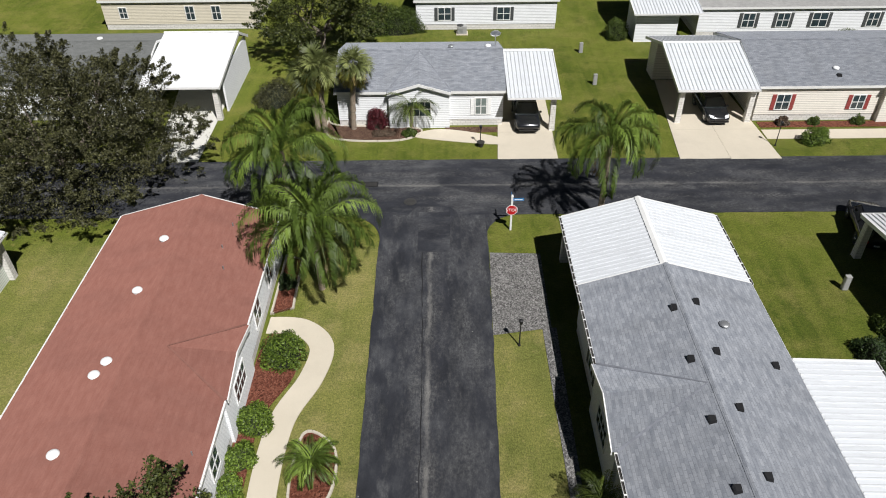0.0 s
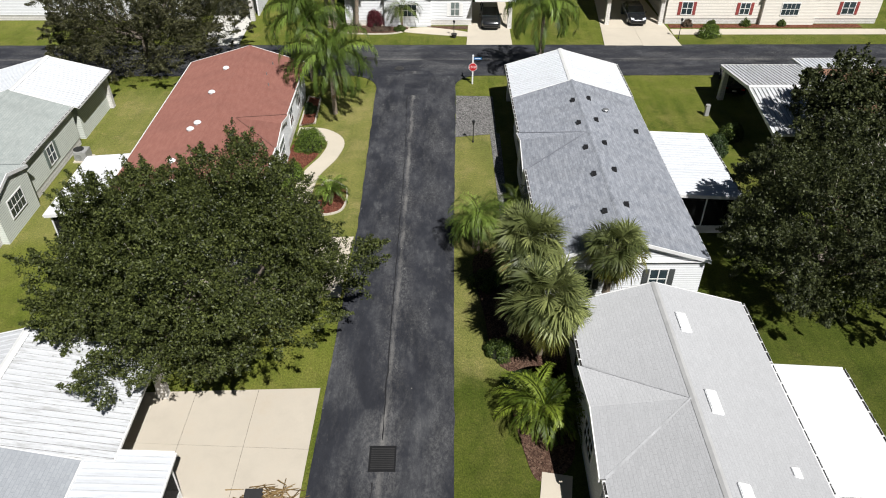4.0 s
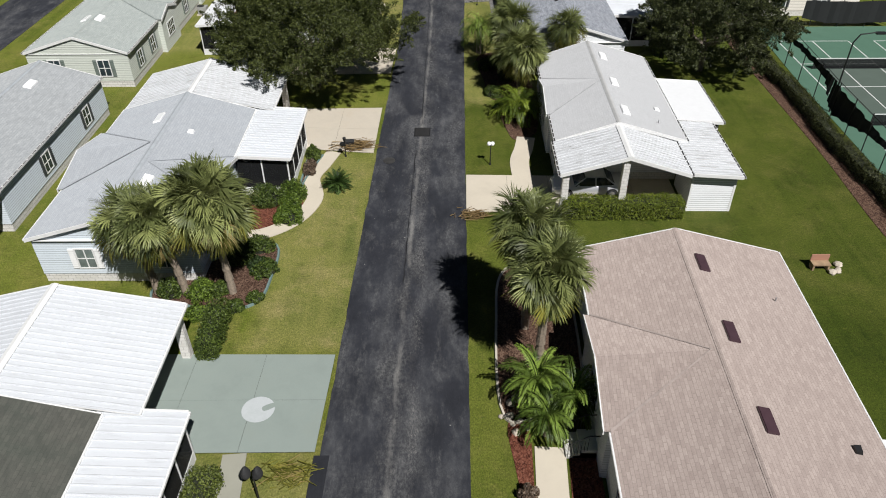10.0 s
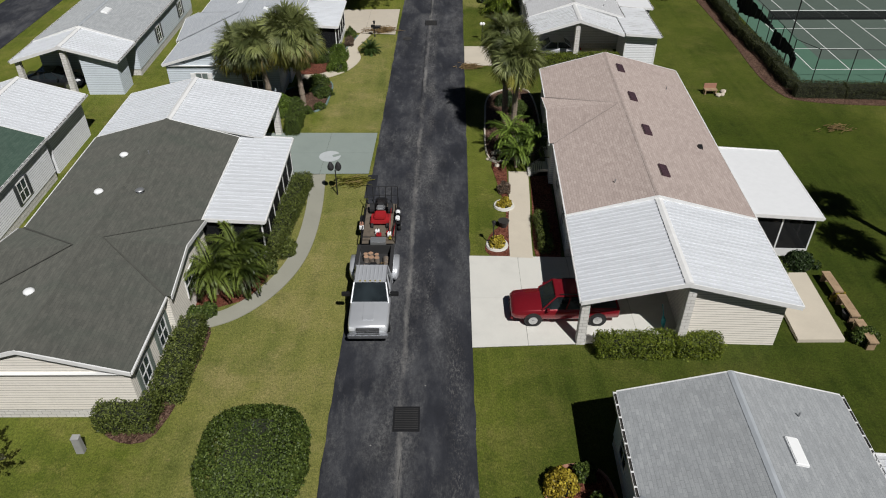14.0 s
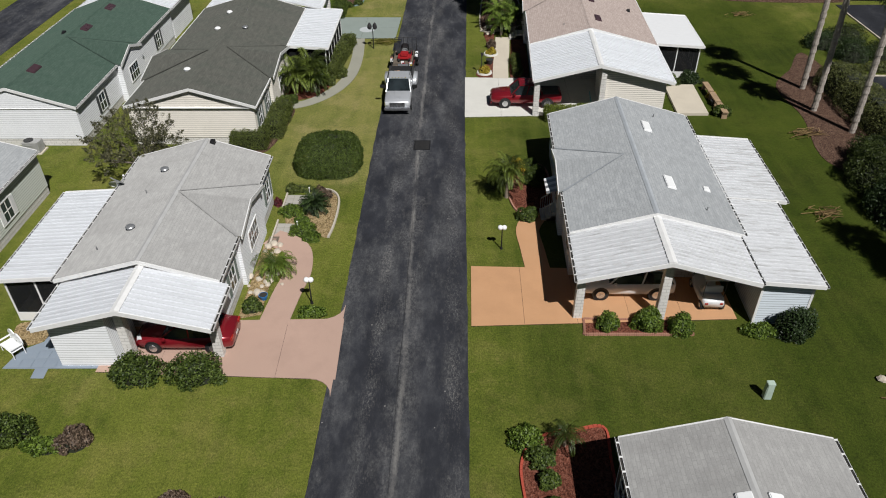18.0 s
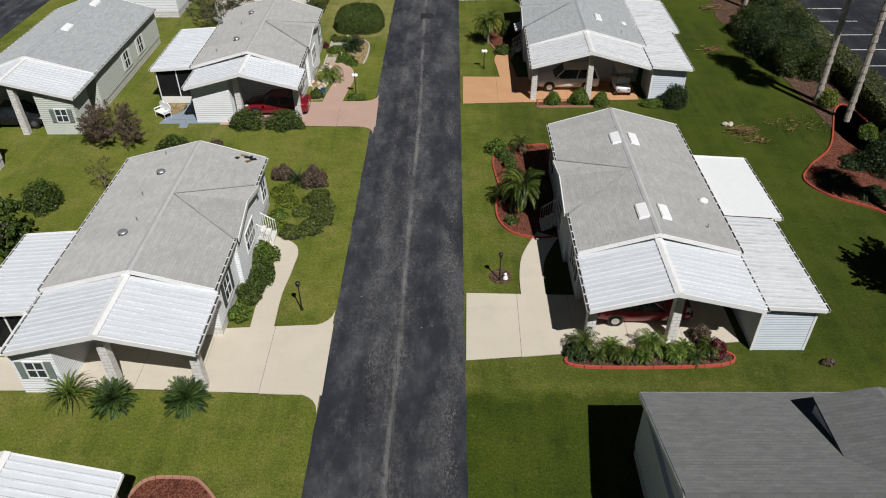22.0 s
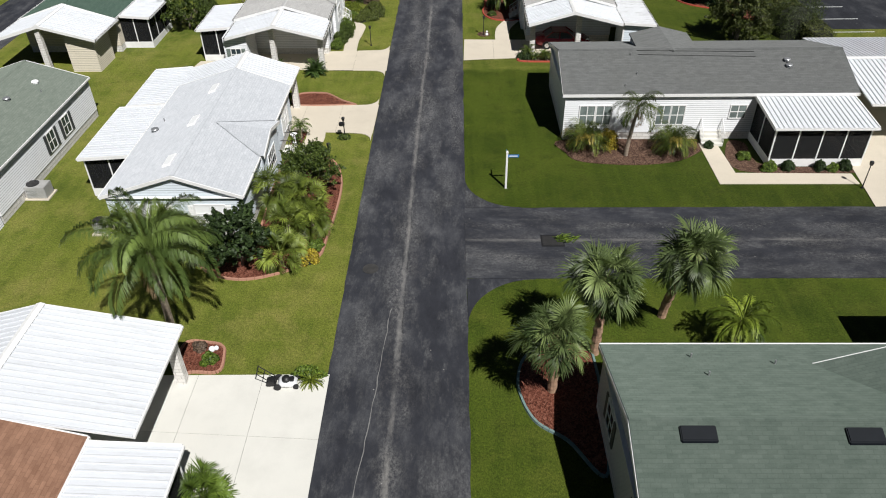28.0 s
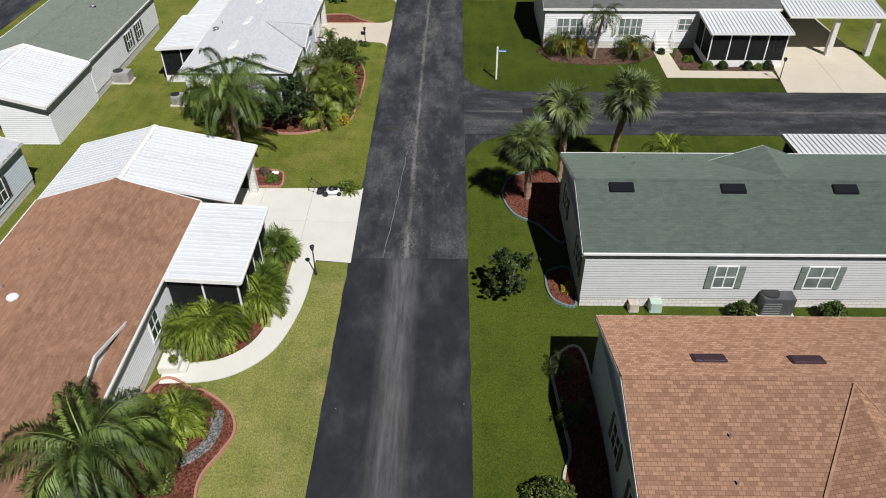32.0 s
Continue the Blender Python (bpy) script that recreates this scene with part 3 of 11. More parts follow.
PALM_TRUNK = plain("palm_trunk", (0.26, 0.21, 0.16), 0.95, vary=0.35, scale=7, grain=22, bump=1.0)
TWIG = plain("pale_twigs", (0.30, 0.27, 0.23), 0.9, vary=0.3)
THICKET_LEAF = foliage("thicket_leaves", (0.018, 0.03, 0.008), (0.075, 0.10, 0.024))
PARK_HEDGE = foliage("car_park_hedge_leaves", (0.05, 0.066, 0.018), (0.165, 0.175, 0.06))
COURT_HEDGE = foliage("court_hedge_leaves", (0.024, 0.031, 0.012), (0.075, 0.082, 0.032))
# near-black filling of shrubs: the shade among their leaves, painted on a solid
CORE = plain("shade_core_fill", (0.018, 0.022, 0.011), 0.95)


# ---- mesh helpers ----
def part(name, data, material, parent, label=""):
    """Links a mesh as ONE object under a thing or a part."""
    ob = new(name, data)
    if material and not data.materials:
        data.materials.append(material)
    ob.parent = parent
    if label:
        ob["label"] = label
    return ob


def mesh(name, verts, faces, smooth=False):
    me = bpy.data.meshes.new(name)
    me.from_pydata([tuple(map(float, v)) for v in verts], [], faces)
    if smooth:
        me.polygons.foreach_set("use_smooth", [True] * len(me.polygons))
    me.update()
    return me


class Geo:
    """Collects simple solids into one mesh."""

    def __init__(self):
        self.v, self.f = [], []

    def add(self, verts, faces):
        k = len(self.v)
        self.v += [tuple(v) for v in verts]
        self.f += [tuple(i + k for i in f) for f in faces]
        return self

    def box(self, x0, y0, z0, x1, y1, z1):
        return self.hexa([(x0, y0, z0), (x1, y0, z0), (x1, y1, z0), (x0, y1, z0)], [(x0, y0, z1), (x1, y0, z1), (x1, y1, z1), (x0, y1, z1)])

    def hexa(self, low, high):
        return self.add([*low, *high], [(3, 2, 1, 0), (4, 5, 6, 7), (0, 1, 5, 4), (1, 2, 6, 5), (2, 3, 7, 6), (3, 0, 4, 7)])

    def slab(self, top, thick):
        """A plate under the given top corners."""
        n = len(top)
        low = [(x, y, z - thick) for x, y, z in top]
        return self.add([*top, *low], [tuple(range(n)), tuple(range(2 * n - 1, n - 1, -1))] + [(i, i + n, (i + 1) % n + n, (i + 1) % n) for i in range(n)])

    def tube(self, p, q, r0, r1=None, n=8, caps=True):
        r1 = r0 if r1 is None else r1
        p, q = Vector(p), Vector(q)
        a = (q - p).normalized()
        s = a.orthogonal().normalized()
        t = a.cross(s)
        ring = [(math.cos(2 * math.pi * i / n), math.sin(2 * math.pi * i / n)) for i in range(n)]
        vs = [tuple(p + r0 * (c * s + d * t)) for c, d in ring] + [tuple(q + r1 * (c * s + d * t)) for c, d in ring]
        fs = [(i, (i + 1) % n, (i + 1) % n + n, i + n) for i in range(n)]
        if caps:
            fs += [tuple(range(n - 1, -1, -1)), tuple(range(n, 2 * n))]
        return self.add(vs, fs)

    def dome(self, x, y, z, rx, ry, rz, n=10, m=4):
        vs = [(x + rx * math.cos(a) * math.cos(e), y + ry * math.sin(a) * math.cos(e), z + rz * math.sin(e))
              for e in [math.pi / 2 * j / m for j in range(m)] for a in [2 * math.pi * i / n for i in range(n)]] + [(x, y, z + rz)]
        fs = [(j * n + i, j * n + (i + 1) % n, (j + 1) * n + (i + 1) % n, (j + 1) * n + i) for j in range(m - 1) for i in range(n)]
        fs += [((m - 1) * n + i, (m - 1) * n + (i + 1) % n, m * n) for i in range(n)]
        return self.add(vs, fs)

    def ball(self, x, y, z, r, n=10, m=6):
        vs = [(x + r * math.cos(a) * math.sin(e), y + r * math.sin(a) * math.sin(e), z - r * math.cos(e))
              for e in [math.pi * (j + 0.5) / (m + 1) for j in range(m + 1)] for a in [2 * math.pi * i / n for i in range(n)]]
        fs = [(j * n + i, j * n + (i + 1) % n, (j + 1) * n + (i + 1) % n, (j + 1) * n + i) for j in range(m) for i in range(n)]
        fs += [tuple(range(n - 1, -1, -1)), tuple(range(m * n, m * n + n))]
        return self.add(vs, fs)

    def mesh(self, name, smooth=False, bevel=0.0):
        me = mesh(name, self.v, self.f, smooth)
        if bevel:
            bm = bmesh.new()
            bm.from_mesh(me)
            bmesh.ops.bevel(bm, geom=bm.edges[:], offset=bevel, segments=2, affect="EDGES", clamp_overlap=True)
            bm.to_mesh(me)
            bm.free()
        return me


def thing(name, m, label, category, group="", kind=""):
    ob = new(name)
    ob.matrix_basis = m
    return tagged(ob, label, category, group, kind)


def smooth_line(pts, steps=6, closed=False):
    """A Catmull-Rom line through the points."""
    p = [Vector((x, y)) for x, y in pts]
    n = len(p)
    out = []
    for i in range(n if closed else n - 1):
        a, b, c, d = (p[(i + k) % n] if closed else p[min(max(i + k, 0), n - 1)] for k in (-1, 0, 1, 2))
        for s in range(steps):
            t = s / steps
            out.append(0.5 * ((2 * b) + (c - a) * t + (2 * a - 5 * b + 4 * c - d) * t * t + (3 * b - a - 3 * c + d) * t ** 3))
    if not closed:
        out.append(p[-1])
    return out


def plate(name, outline, top, thick, material, label, category, kind="structure", rounded=True, steps=5):
    """A flat piece of ground cover with the given outline."""
    line = smooth_line(outline, steps, True) if rounded else [Vector(p) for p in outline]
    area = sum(a.x * b.y - b.x * a.y for a, b in zip(line, line[1:] + line[:1]))
    if area < 0:
        line = line[::-1]
    me = Geo().slab([(p.x, p.y, top) for p in line], thick).mesh(name)
    me.materials.append(material)
    return tagged(new(name, me), label, category, "", kind)


def ribbon(name, line, width, top, thick, material, label, category, kind="structure"):
    """A path along a centre line."""
    c = smooth_line(line, 6)
    left, right = [], []
    for i, p in enumerate(c):
        d = (c[min(i + 1, len(c) - 1)] - c[max(i - 1, 0)]).normalized()
        s = Vector((-d.y, d.x)) * width / 2
        left.append(p + s)
        right.append(p - s)
    k = len(c)
    g = Geo()
    vs = [(p.x, p.y, top) for p in left] + [(p.x, p.y, top) for p in right] + [(p.x, p.y, top - thick) for p in left] + [(p.x, p.y, top - thick) for p in right]
    fs = [(i, i + k, i + k + 1, i + 1) for i in range(k - 1)] + [(i, i + 1, i + 2 * k + 1, i + 2 * k) for i in range(k - 1)] + [(i + k, i + 3 * k, i + 3 * k + 1, i + k + 1) for i in range(k - 1)]
    g.add(vs, fs)
    me = g.mesh(name)
    me.materials.append(material)
    return tagged(new(name, me), label, category, "", kind)


def edging(name, outline, r, material, label, closed=True):
    """A low kerb of separate edging stones round a bed."""
    line = smooth_line(outline, 6, closed)
    root = thing(name, Matrix.Identity(4), label, "edging", "", "structure")
    g = Geo()
    pts = line + line[:1] if closed else line
    for a, b in zip(pts, pts[1:]):
        d = (b - a)
        if d.length < 0.02:
            continue
        s = Vector((-d.y, d.x)).normalized() * r
        e = d.normalized() * 0.012
        a2, b2 = a + e, b - e
        g.hexa([(*(a2 - s), 0.0), (*(b2 - s), 0.0), (*(b2 + s), 0.0), (*(a2 + s), 0.0)], [(*(a2 - 0.7 * s), 0.11), (*(b2 - 0.7 * s), 0.11), (*(b2 + 0.7 * s), 0.11), (*(a2 + 0.7 * s), 0.11)])
    part("edging_stones", g.mesh("edging_stones"), material, root)
    return root


def slabs(name, quad, nu, nv, material, label, top=0.045, gap=0.014):
    """A drive of poured slabs; quad: four corners in turn, nu pieces along the first side."""
    a, b, c, d = (Vector(p) for p in quad)
    at = lambda u, v: (a * (1 - u) + b * u) * (1 - v) + (d * (1 - u) + c * u) * v  # noqa: E731
    base = Geo().slab([(*p, top - 0.012) for p in ((a, b, c, d) if (b - a).cross(d - a) > 0 else (a, d, c, b))], 0.06).mesh(name)
    base.materials.append(GUTTER_DARK)
    root = tagged(new(name, base), label, "driveway", "", "structure")
    w, h = max((b - a).length, 0.1), max((d - a).length, 0.1)
    for i in range(nu):
        for j in range(nv):
            e, f = gap / 2 / w, gap / 2 / h
            u0, u1 = i / nu + (e if i else 0), (i + 1) / nu - (e if i < nu - 1 else 0)
            v0, v1 = j / nv + (f if j else 0), (j + 1) / nv - (f if j < nv - 1 else 0)
            q = [at(u0, v0), at(u1, v0), at(u1, v1), at(u0, v1)]
            if (q[1] - q[0]).cross(q[3] - q[0]) < 0:
                q = q[::-1]
            z = top + random.uniform(-0.002, 0.003)
            part("slab", Geo().slab([(*p, z) for p in q], 0.05).mesh("slab"), material, root)
    return root


# ---- ground and roads ----
def ground():
    g = Geo()
    xs = [-1200, -300, -60, 60, 300, 1200]
    for a, b in zip(xs, xs[1:]):
        for c, d in zip(xs, xs[1:]):
            g.add([(a, c - 50, 0), (b, c - 50, 0), (b, d - 50, 0), (a, d - 50, 0)], [(0, 1, 2, 3)])
    me = g.mesh("ground")
    me.materials.append(LAWN)
    tagged(new("ground", me), "mown green lawn with dry yellow patches between homes", "lawn", "", "structure")


def street_edge(y):
    """The left and right edge of the lane at y."""
    right = np.interp(y, [-220, -110, -50, -5, 15, 33], [1.0, 1.05, 1.3, 2.05, 2.45, 2.95])
    left = np.interp(y, [-220, -110, -50, -5, 15, 33], [-5.2, -5.3, -5.1, -4.15, -3.6, -3.75])
    return left, right


def lane(name, y0, y1, material, label, z):
    """A stretch of the lane, with a ragged edge; the mesh is centred on the crown."""
    g, n = Geo(), max(2, int(abs(y1 - y0) / 0.7))
    ys = [y0 + (y1 - y0) * i / n for i in range(n + 1)]
    vs = []
    for y in ys:
        lo, hi = street_edge(y)
        mid = (lo + hi) / 2
        jl, jr = 0.07 * noise.noise((3, y * 0.8, 0)), 0.07 * noise.noise((9, y * 0.8, 0))
        vs += [(lo + jl, y, 0.0), (lo + jl, y, z), (mid, y, z + 0.03), (hi + jr, y, z), (hi + jr, y, 0.0)]
    fs = [(5 * i + k, 5 * i + k + 1, 5 * i + k + 6, 5 * i + k + 5) for i in range(n) for k in range(4)]
    shift = Vector((2.0, 0, 0))
    g.add([(x + 2.0, y, zz) for x, y, zz in vs], [f[::-1] for f in fs])
    me = g.mesh(name)
    me.materials.append(material)
    ob = tagged(new(name, me), label, "road", "", "structure")
    ob.location = -shift
    return ob


def corner(cx, cy, r, qx, qy, z, material, flare=1.0):
    """The paved fillet of a junction: the square corner at (cx, cy) less a round lawn corner of radius r."""
    pts = [(cx, cy)] + [(cx + qx * r * (1 - math.sin(a)), cy + qy * r * (1 - math.cos(a))) for a in [math.pi / 2 * k / 10 for k in range(11)]]
    plate("road_corner", pts, z, 0.05, material, "rounded asphalt corner at the road junction", "road", rounded=False)


ground()
lane("road", -139.2, 38.0, STREET, "worn sealed asphalt lane with a pale crown", 0.03)
lane("road_new", -260.0, -139.2, NEW_ASPHALT, "fresh dark asphalt lane beyond a seam", 0.036)


def cross_road(name, x0, x1, y0, y1, label, z=0.035, crown=0.0):
    g, n = Geo(), int((x1 - x0) / 1.0)
    vs = []
    for i in range(n + 1):
        x = x0 + (x1 - x0) * i / n
        j, k = 0.06 * noise.noise((x * 0.7, 5, 0)), 0.06 * noise.noise((x * 0.7, 15, 0))
        vs += [(x, y0 + j - (y0 + y1) / 2, -0.02), (x, y0 + j - (y0 + y1) / 2, z), (x, crown, z + 0.02), (x, y1 + k - (y0 + y1) / 2, z), (x, y1 + k - (y0 + y1) / 2, -0.02)]
    g.add(vs, [(5 * i + k, 5 * i + k + 5, 5 * i + k + 6, 5 * i + k + 1) for i in range(n) for k in range(4)])
    me = g.mesh(name)
    me.materials.append(STREET_X)
    ob = tagged(new(name, me), label, "road", "", "structure")
    ob.location = (0, (y0 + y1) / 2, 0)
    return ob


cross_road("road_north", -80, 90, 37.1, 44.0, "asphalt cross street with pale tyre tracks", 0.045)
cross_road("road_south", 1.0, 90, -125.6, -119.0, "asphalt side street joining the lane", 0.045)
corner(2.9, 37.15, 2.4, 1, -1, 0.042, STREET)
corner(-3.75, 37.15, 2.6, -1, -1, 0.042, STREET)
corner(1.05, -118.95, 3.3, 1, 1, 0.042, STREET)
corner(1.05, -125.65, 3.6, 1, -1, 0.042, STREET)
plate("road_west", [(-46, -260), (-40, -260), (-40, 36), (-46, 36)], 0.03, 0.06, STREET, "asphalt street behind the second row of homes", "road", rounded=False)

# drives, walks and beds, east side from north to south
plate("gravel_parking", [(2.98, 33.1), (6.0, 32.95), (5.9, 26.6), (2.76, 26.1)], 0.035, 0.05, GRAVEL, "grey gravel parking strip edged with timber", "gravel", rounded=False)
plate("gravel_path", [(5.4, 26.6), (6.15, 26.6), (5.95, 15.0), (5.4, 15.0)], 0.03, 0.05, GRAVEL, "narrow grey gravel path beside the home", "gravel", rounded=False)
def flare(x, y, dx, dy, r, material, label):
    """The rounded widening of a drive where it meets the lane; x, y: the drive's corner on the lane's edge."""
    arc = [(x + dx * r * (1 - math.sin(a)), y + dy * r * (1 - math.cos(a))) for a in (0.0, 0.3, 0.6, 0.9, 1.2, math.pi / 2)]
    plate("drive_flare", [(x, y), *arc], 0.047, 0.05, material, label, "driveway", rounded=False)


for x_, y_, dy_, mat_ in ((-5.0, -69.95, 1, CONC_PINK), (-4.95, -73.95, -1, CONC_PINK), (-5.35, -105.05, 1, CONC), (-5.4, -109.5, -1, CONC), (-5.3, -94.3, 1, CONC), (-5.3, -98.6, -1, CONC)):
    flare(x_, y_, -1, dy_, 1.1, mat_, "painted concrete flare of a drive" if mat_ is CONC_PINK else "pale concrete flare of a drive")
slabs("driveway", [(2.03, -8.8), (15.4, -9.2), (15.4, -13.3), (1.93, -13.2)], 5, 1, CONC, "pale concrete driveway running into the carport")
ribbon("walkway", [(5.75, -9.1), (5.75, -7.0), (6.2, -5.2), (6.5, -3.6)], 1.3, 0.05, 0.05, CONC, "curved pale concrete walkway to a side door", "walkway")
slabs("driveway", [(1.42, -40.2), (15.0, -40.6), (15.0, -46.9), (1.32, -47.5)], 5, 2, CONC_WHITE, "white concrete driveway running into the carport")
ribbon("walkway", [(4.35, -40.4), (4.5, -37.5), (4.75, -34.7), (5.0, -31.0)], 1.3, 0.05, 0.05, CONC, "pale concrete walkway between planted beds", "walkway")
slabs("driveway", [(1.46, -65.6), (14.6, -66.0), (14.6, -69.8), (1.4, -70.4)], 5, 1, CONC_TERRA, "terracotta painted concrete driveway")
ribbon("walkway", [(5.1, -66.0), (4.95, -64.0), (4.85, -62.0), (5.6, -60.3)], 1.35, 0.05, 0.05, CONC_TERRA, "terracotta painted concrete walkway", "walkway")
slabs("driveway", [(1.25, -91.9), (14.0, -92.3), (14.0, -95.4), (1.15, -96.6)], 5, 1, CONC, "pale concrete driveway running into the carport")
ribbon("walkway", [(4.65, -92.2), (4.7, -90.4), (5.0, -88.8), (5.9, -86.9)], 1.25, 0.05, 0.05, CONC, "pale concrete walkway to the side steps", "walkway")
plate("walkway", [(16.9, -111.2), (18.1, -111.0), (18.2, -115.1), (25.4, -115.25), (25.4, -116.45), (16.85, -116.4)], 0.04, 0.05, CONC, "L-shaped pale concrete front walk", "walkway", rounded=False)
slabs("driveway", [(25.2, -119.0), (33.6, -119.0), (33.4, -103.5), (27.2, -103.5)], 2, 3, CONC, "broad pale concrete driveway under the carport")

# west side
ribbon("walkway", [(-9.2, 27.0), (-7.4, 26.8), (-6.15, 25.4), (-6.4, 23.2), (-7.4, 20.6), (-7.6, 17.0), (-7.3, 13.4)], 1.25, 0.05, 0.05, CONC, "curving pale concrete walkway to the front door", "walkway")
slabs("driveway", [(-3.75, 13.5), (-13.0, 13.3), (-13.0, 7.6), (-4.0, 7.9)], 3, 1, CONC, "pale concrete driveway under a large oak")
slabs("driveway", [(-4.25, 1.3), (-16.0, 1.0), (-16.0, -4.3), (-4.4, -5.8)], 4, 2, CONC_TAN, "tan stained concrete driveway")
ribbon("walkway", [(-7.2, -5.6), (-7.7, -7.4), (-8.2, -9.2), (-7.7, -11.6), (-8.5, -13.9), (-10.2, -15.4), (-12.0, -15.6)], 1.05, 0.05, 0.05, CONC, "winding pale concrete walkway", "walkway")
slabs("driveway", [(-4.75, -25.5), (-18.0, -25.4), (-18.0, -31.3), (-4.95, -31.2)], 4, 2, CONC_GREEN, "grey-green painted concrete driveway")
ribbon("walkway", [(-8.3, -31.3), (-8.02, -35.0), (-8.05, -38.6), (-8.5, -41.2), (-9.5, -43.4), (-10.9, -45.0), (-12.6, -45.8)], 1.0, 0.05, 0.05, CONC_MOSS, "faded green painted walkway", "walkway")
slabs("driveway", [(-4.95, -69.9), (-16.0, -70.2), (-16.0, -73.6), (-4.85, -74.0)], 4, 1, CONC_PINK, "pink painted concrete driveway")
ribbon("walkway", [(-8.45, -70.3), (-8.2, -68.0), (-7.95, -66.0), (-8.4, -64.0), (-10.0, -62.9)], 1.5, 0.05, 0.05, CONC_PINK, "pink painted concrete front walk", "walkway")
slabs("driveway", [(-5.25, -94.2), (-16.4, -94.8), (-16.4, -98.2), (-5.2, -98.7)], 4, 1, CONC, "pale concrete driveway running into the carport")
ribbon("walkway", [(-8.7, -94.6), (-8.75, -92.0), (-8.55, -89.8), (-8.6, -88.2), (-9.9, -87.4)], 1.15, 0.05, 0.05, CONC, "curved pale concrete walkway", "walkway")
slabs("driveway", [(-5.28, -105.0), (-16.0, -105.2), (-16.0, -108.7), (-5.35, -109.6)], 4, 1, CONC, "pale concrete driveway running into the carport")
ribbon("walkway", [(-9.4, -108.9), (-9.3, -110.6), (-9.9, -112.6)], 1.3, 0.05, 0.05, CONC, "short pale concrete walkway", "walkway")
slabs("driveway", [(-5.2, -132.4), (-17.0, -132.5), (-17.0, -138.2), (-5.15, -139.6)], 4, 2, CONC_WHITE, "white concrete driveway running into the carport")
ribbon("walkway", [(-7.62, -139.3), (-7.67, -142.0), (-7.95, -144.0), (-8.5, -145.7), (-9.5, -146.8), (-10.7, -147.3), (-12.6, -147.45)], 1.2, 0.05, 0.05, CONC_WHITE, "curving pale concrete walkway to the porch", "walkway")

# north side of the cross street
slabs("driveway", [(4.2, 43.95), (8.55, 43.9), (8.8, 56.0), (5.0, 56.0)], 1, 3, CONC, "pale concrete driveway into a carport")
slabs("driveway", [(17.3, 43.7), (24.6, 43.7), (24.0, 57.0), (18.6, 57.0)], 2, 3, CONC, "pale concrete driveway into a wide carport")
plate("walkway", [(24.6, 46.6), (46, 46.6), (46, 48.0), (24.6, 48.0)], 0.04, 0.05, CONC, "straight pale concrete walk along the home", "walkway", rounded=False)
slabs("driveway", [(-20.6, 44.0), (-17.4, 44.0), (-17.6, 59.0), (-22.5, 59.0)], 1, 3, CONC_WHITE, "white concrete driveway beside a wall")
plate("walkway", [(-2.0, 47.6), (0.2, 48.6), (4.4, 47.3), (4.4, 46.2), (0.0, 46.9)], 0.04, 0.05, CONC, "pale concrete front walk", "walkway")

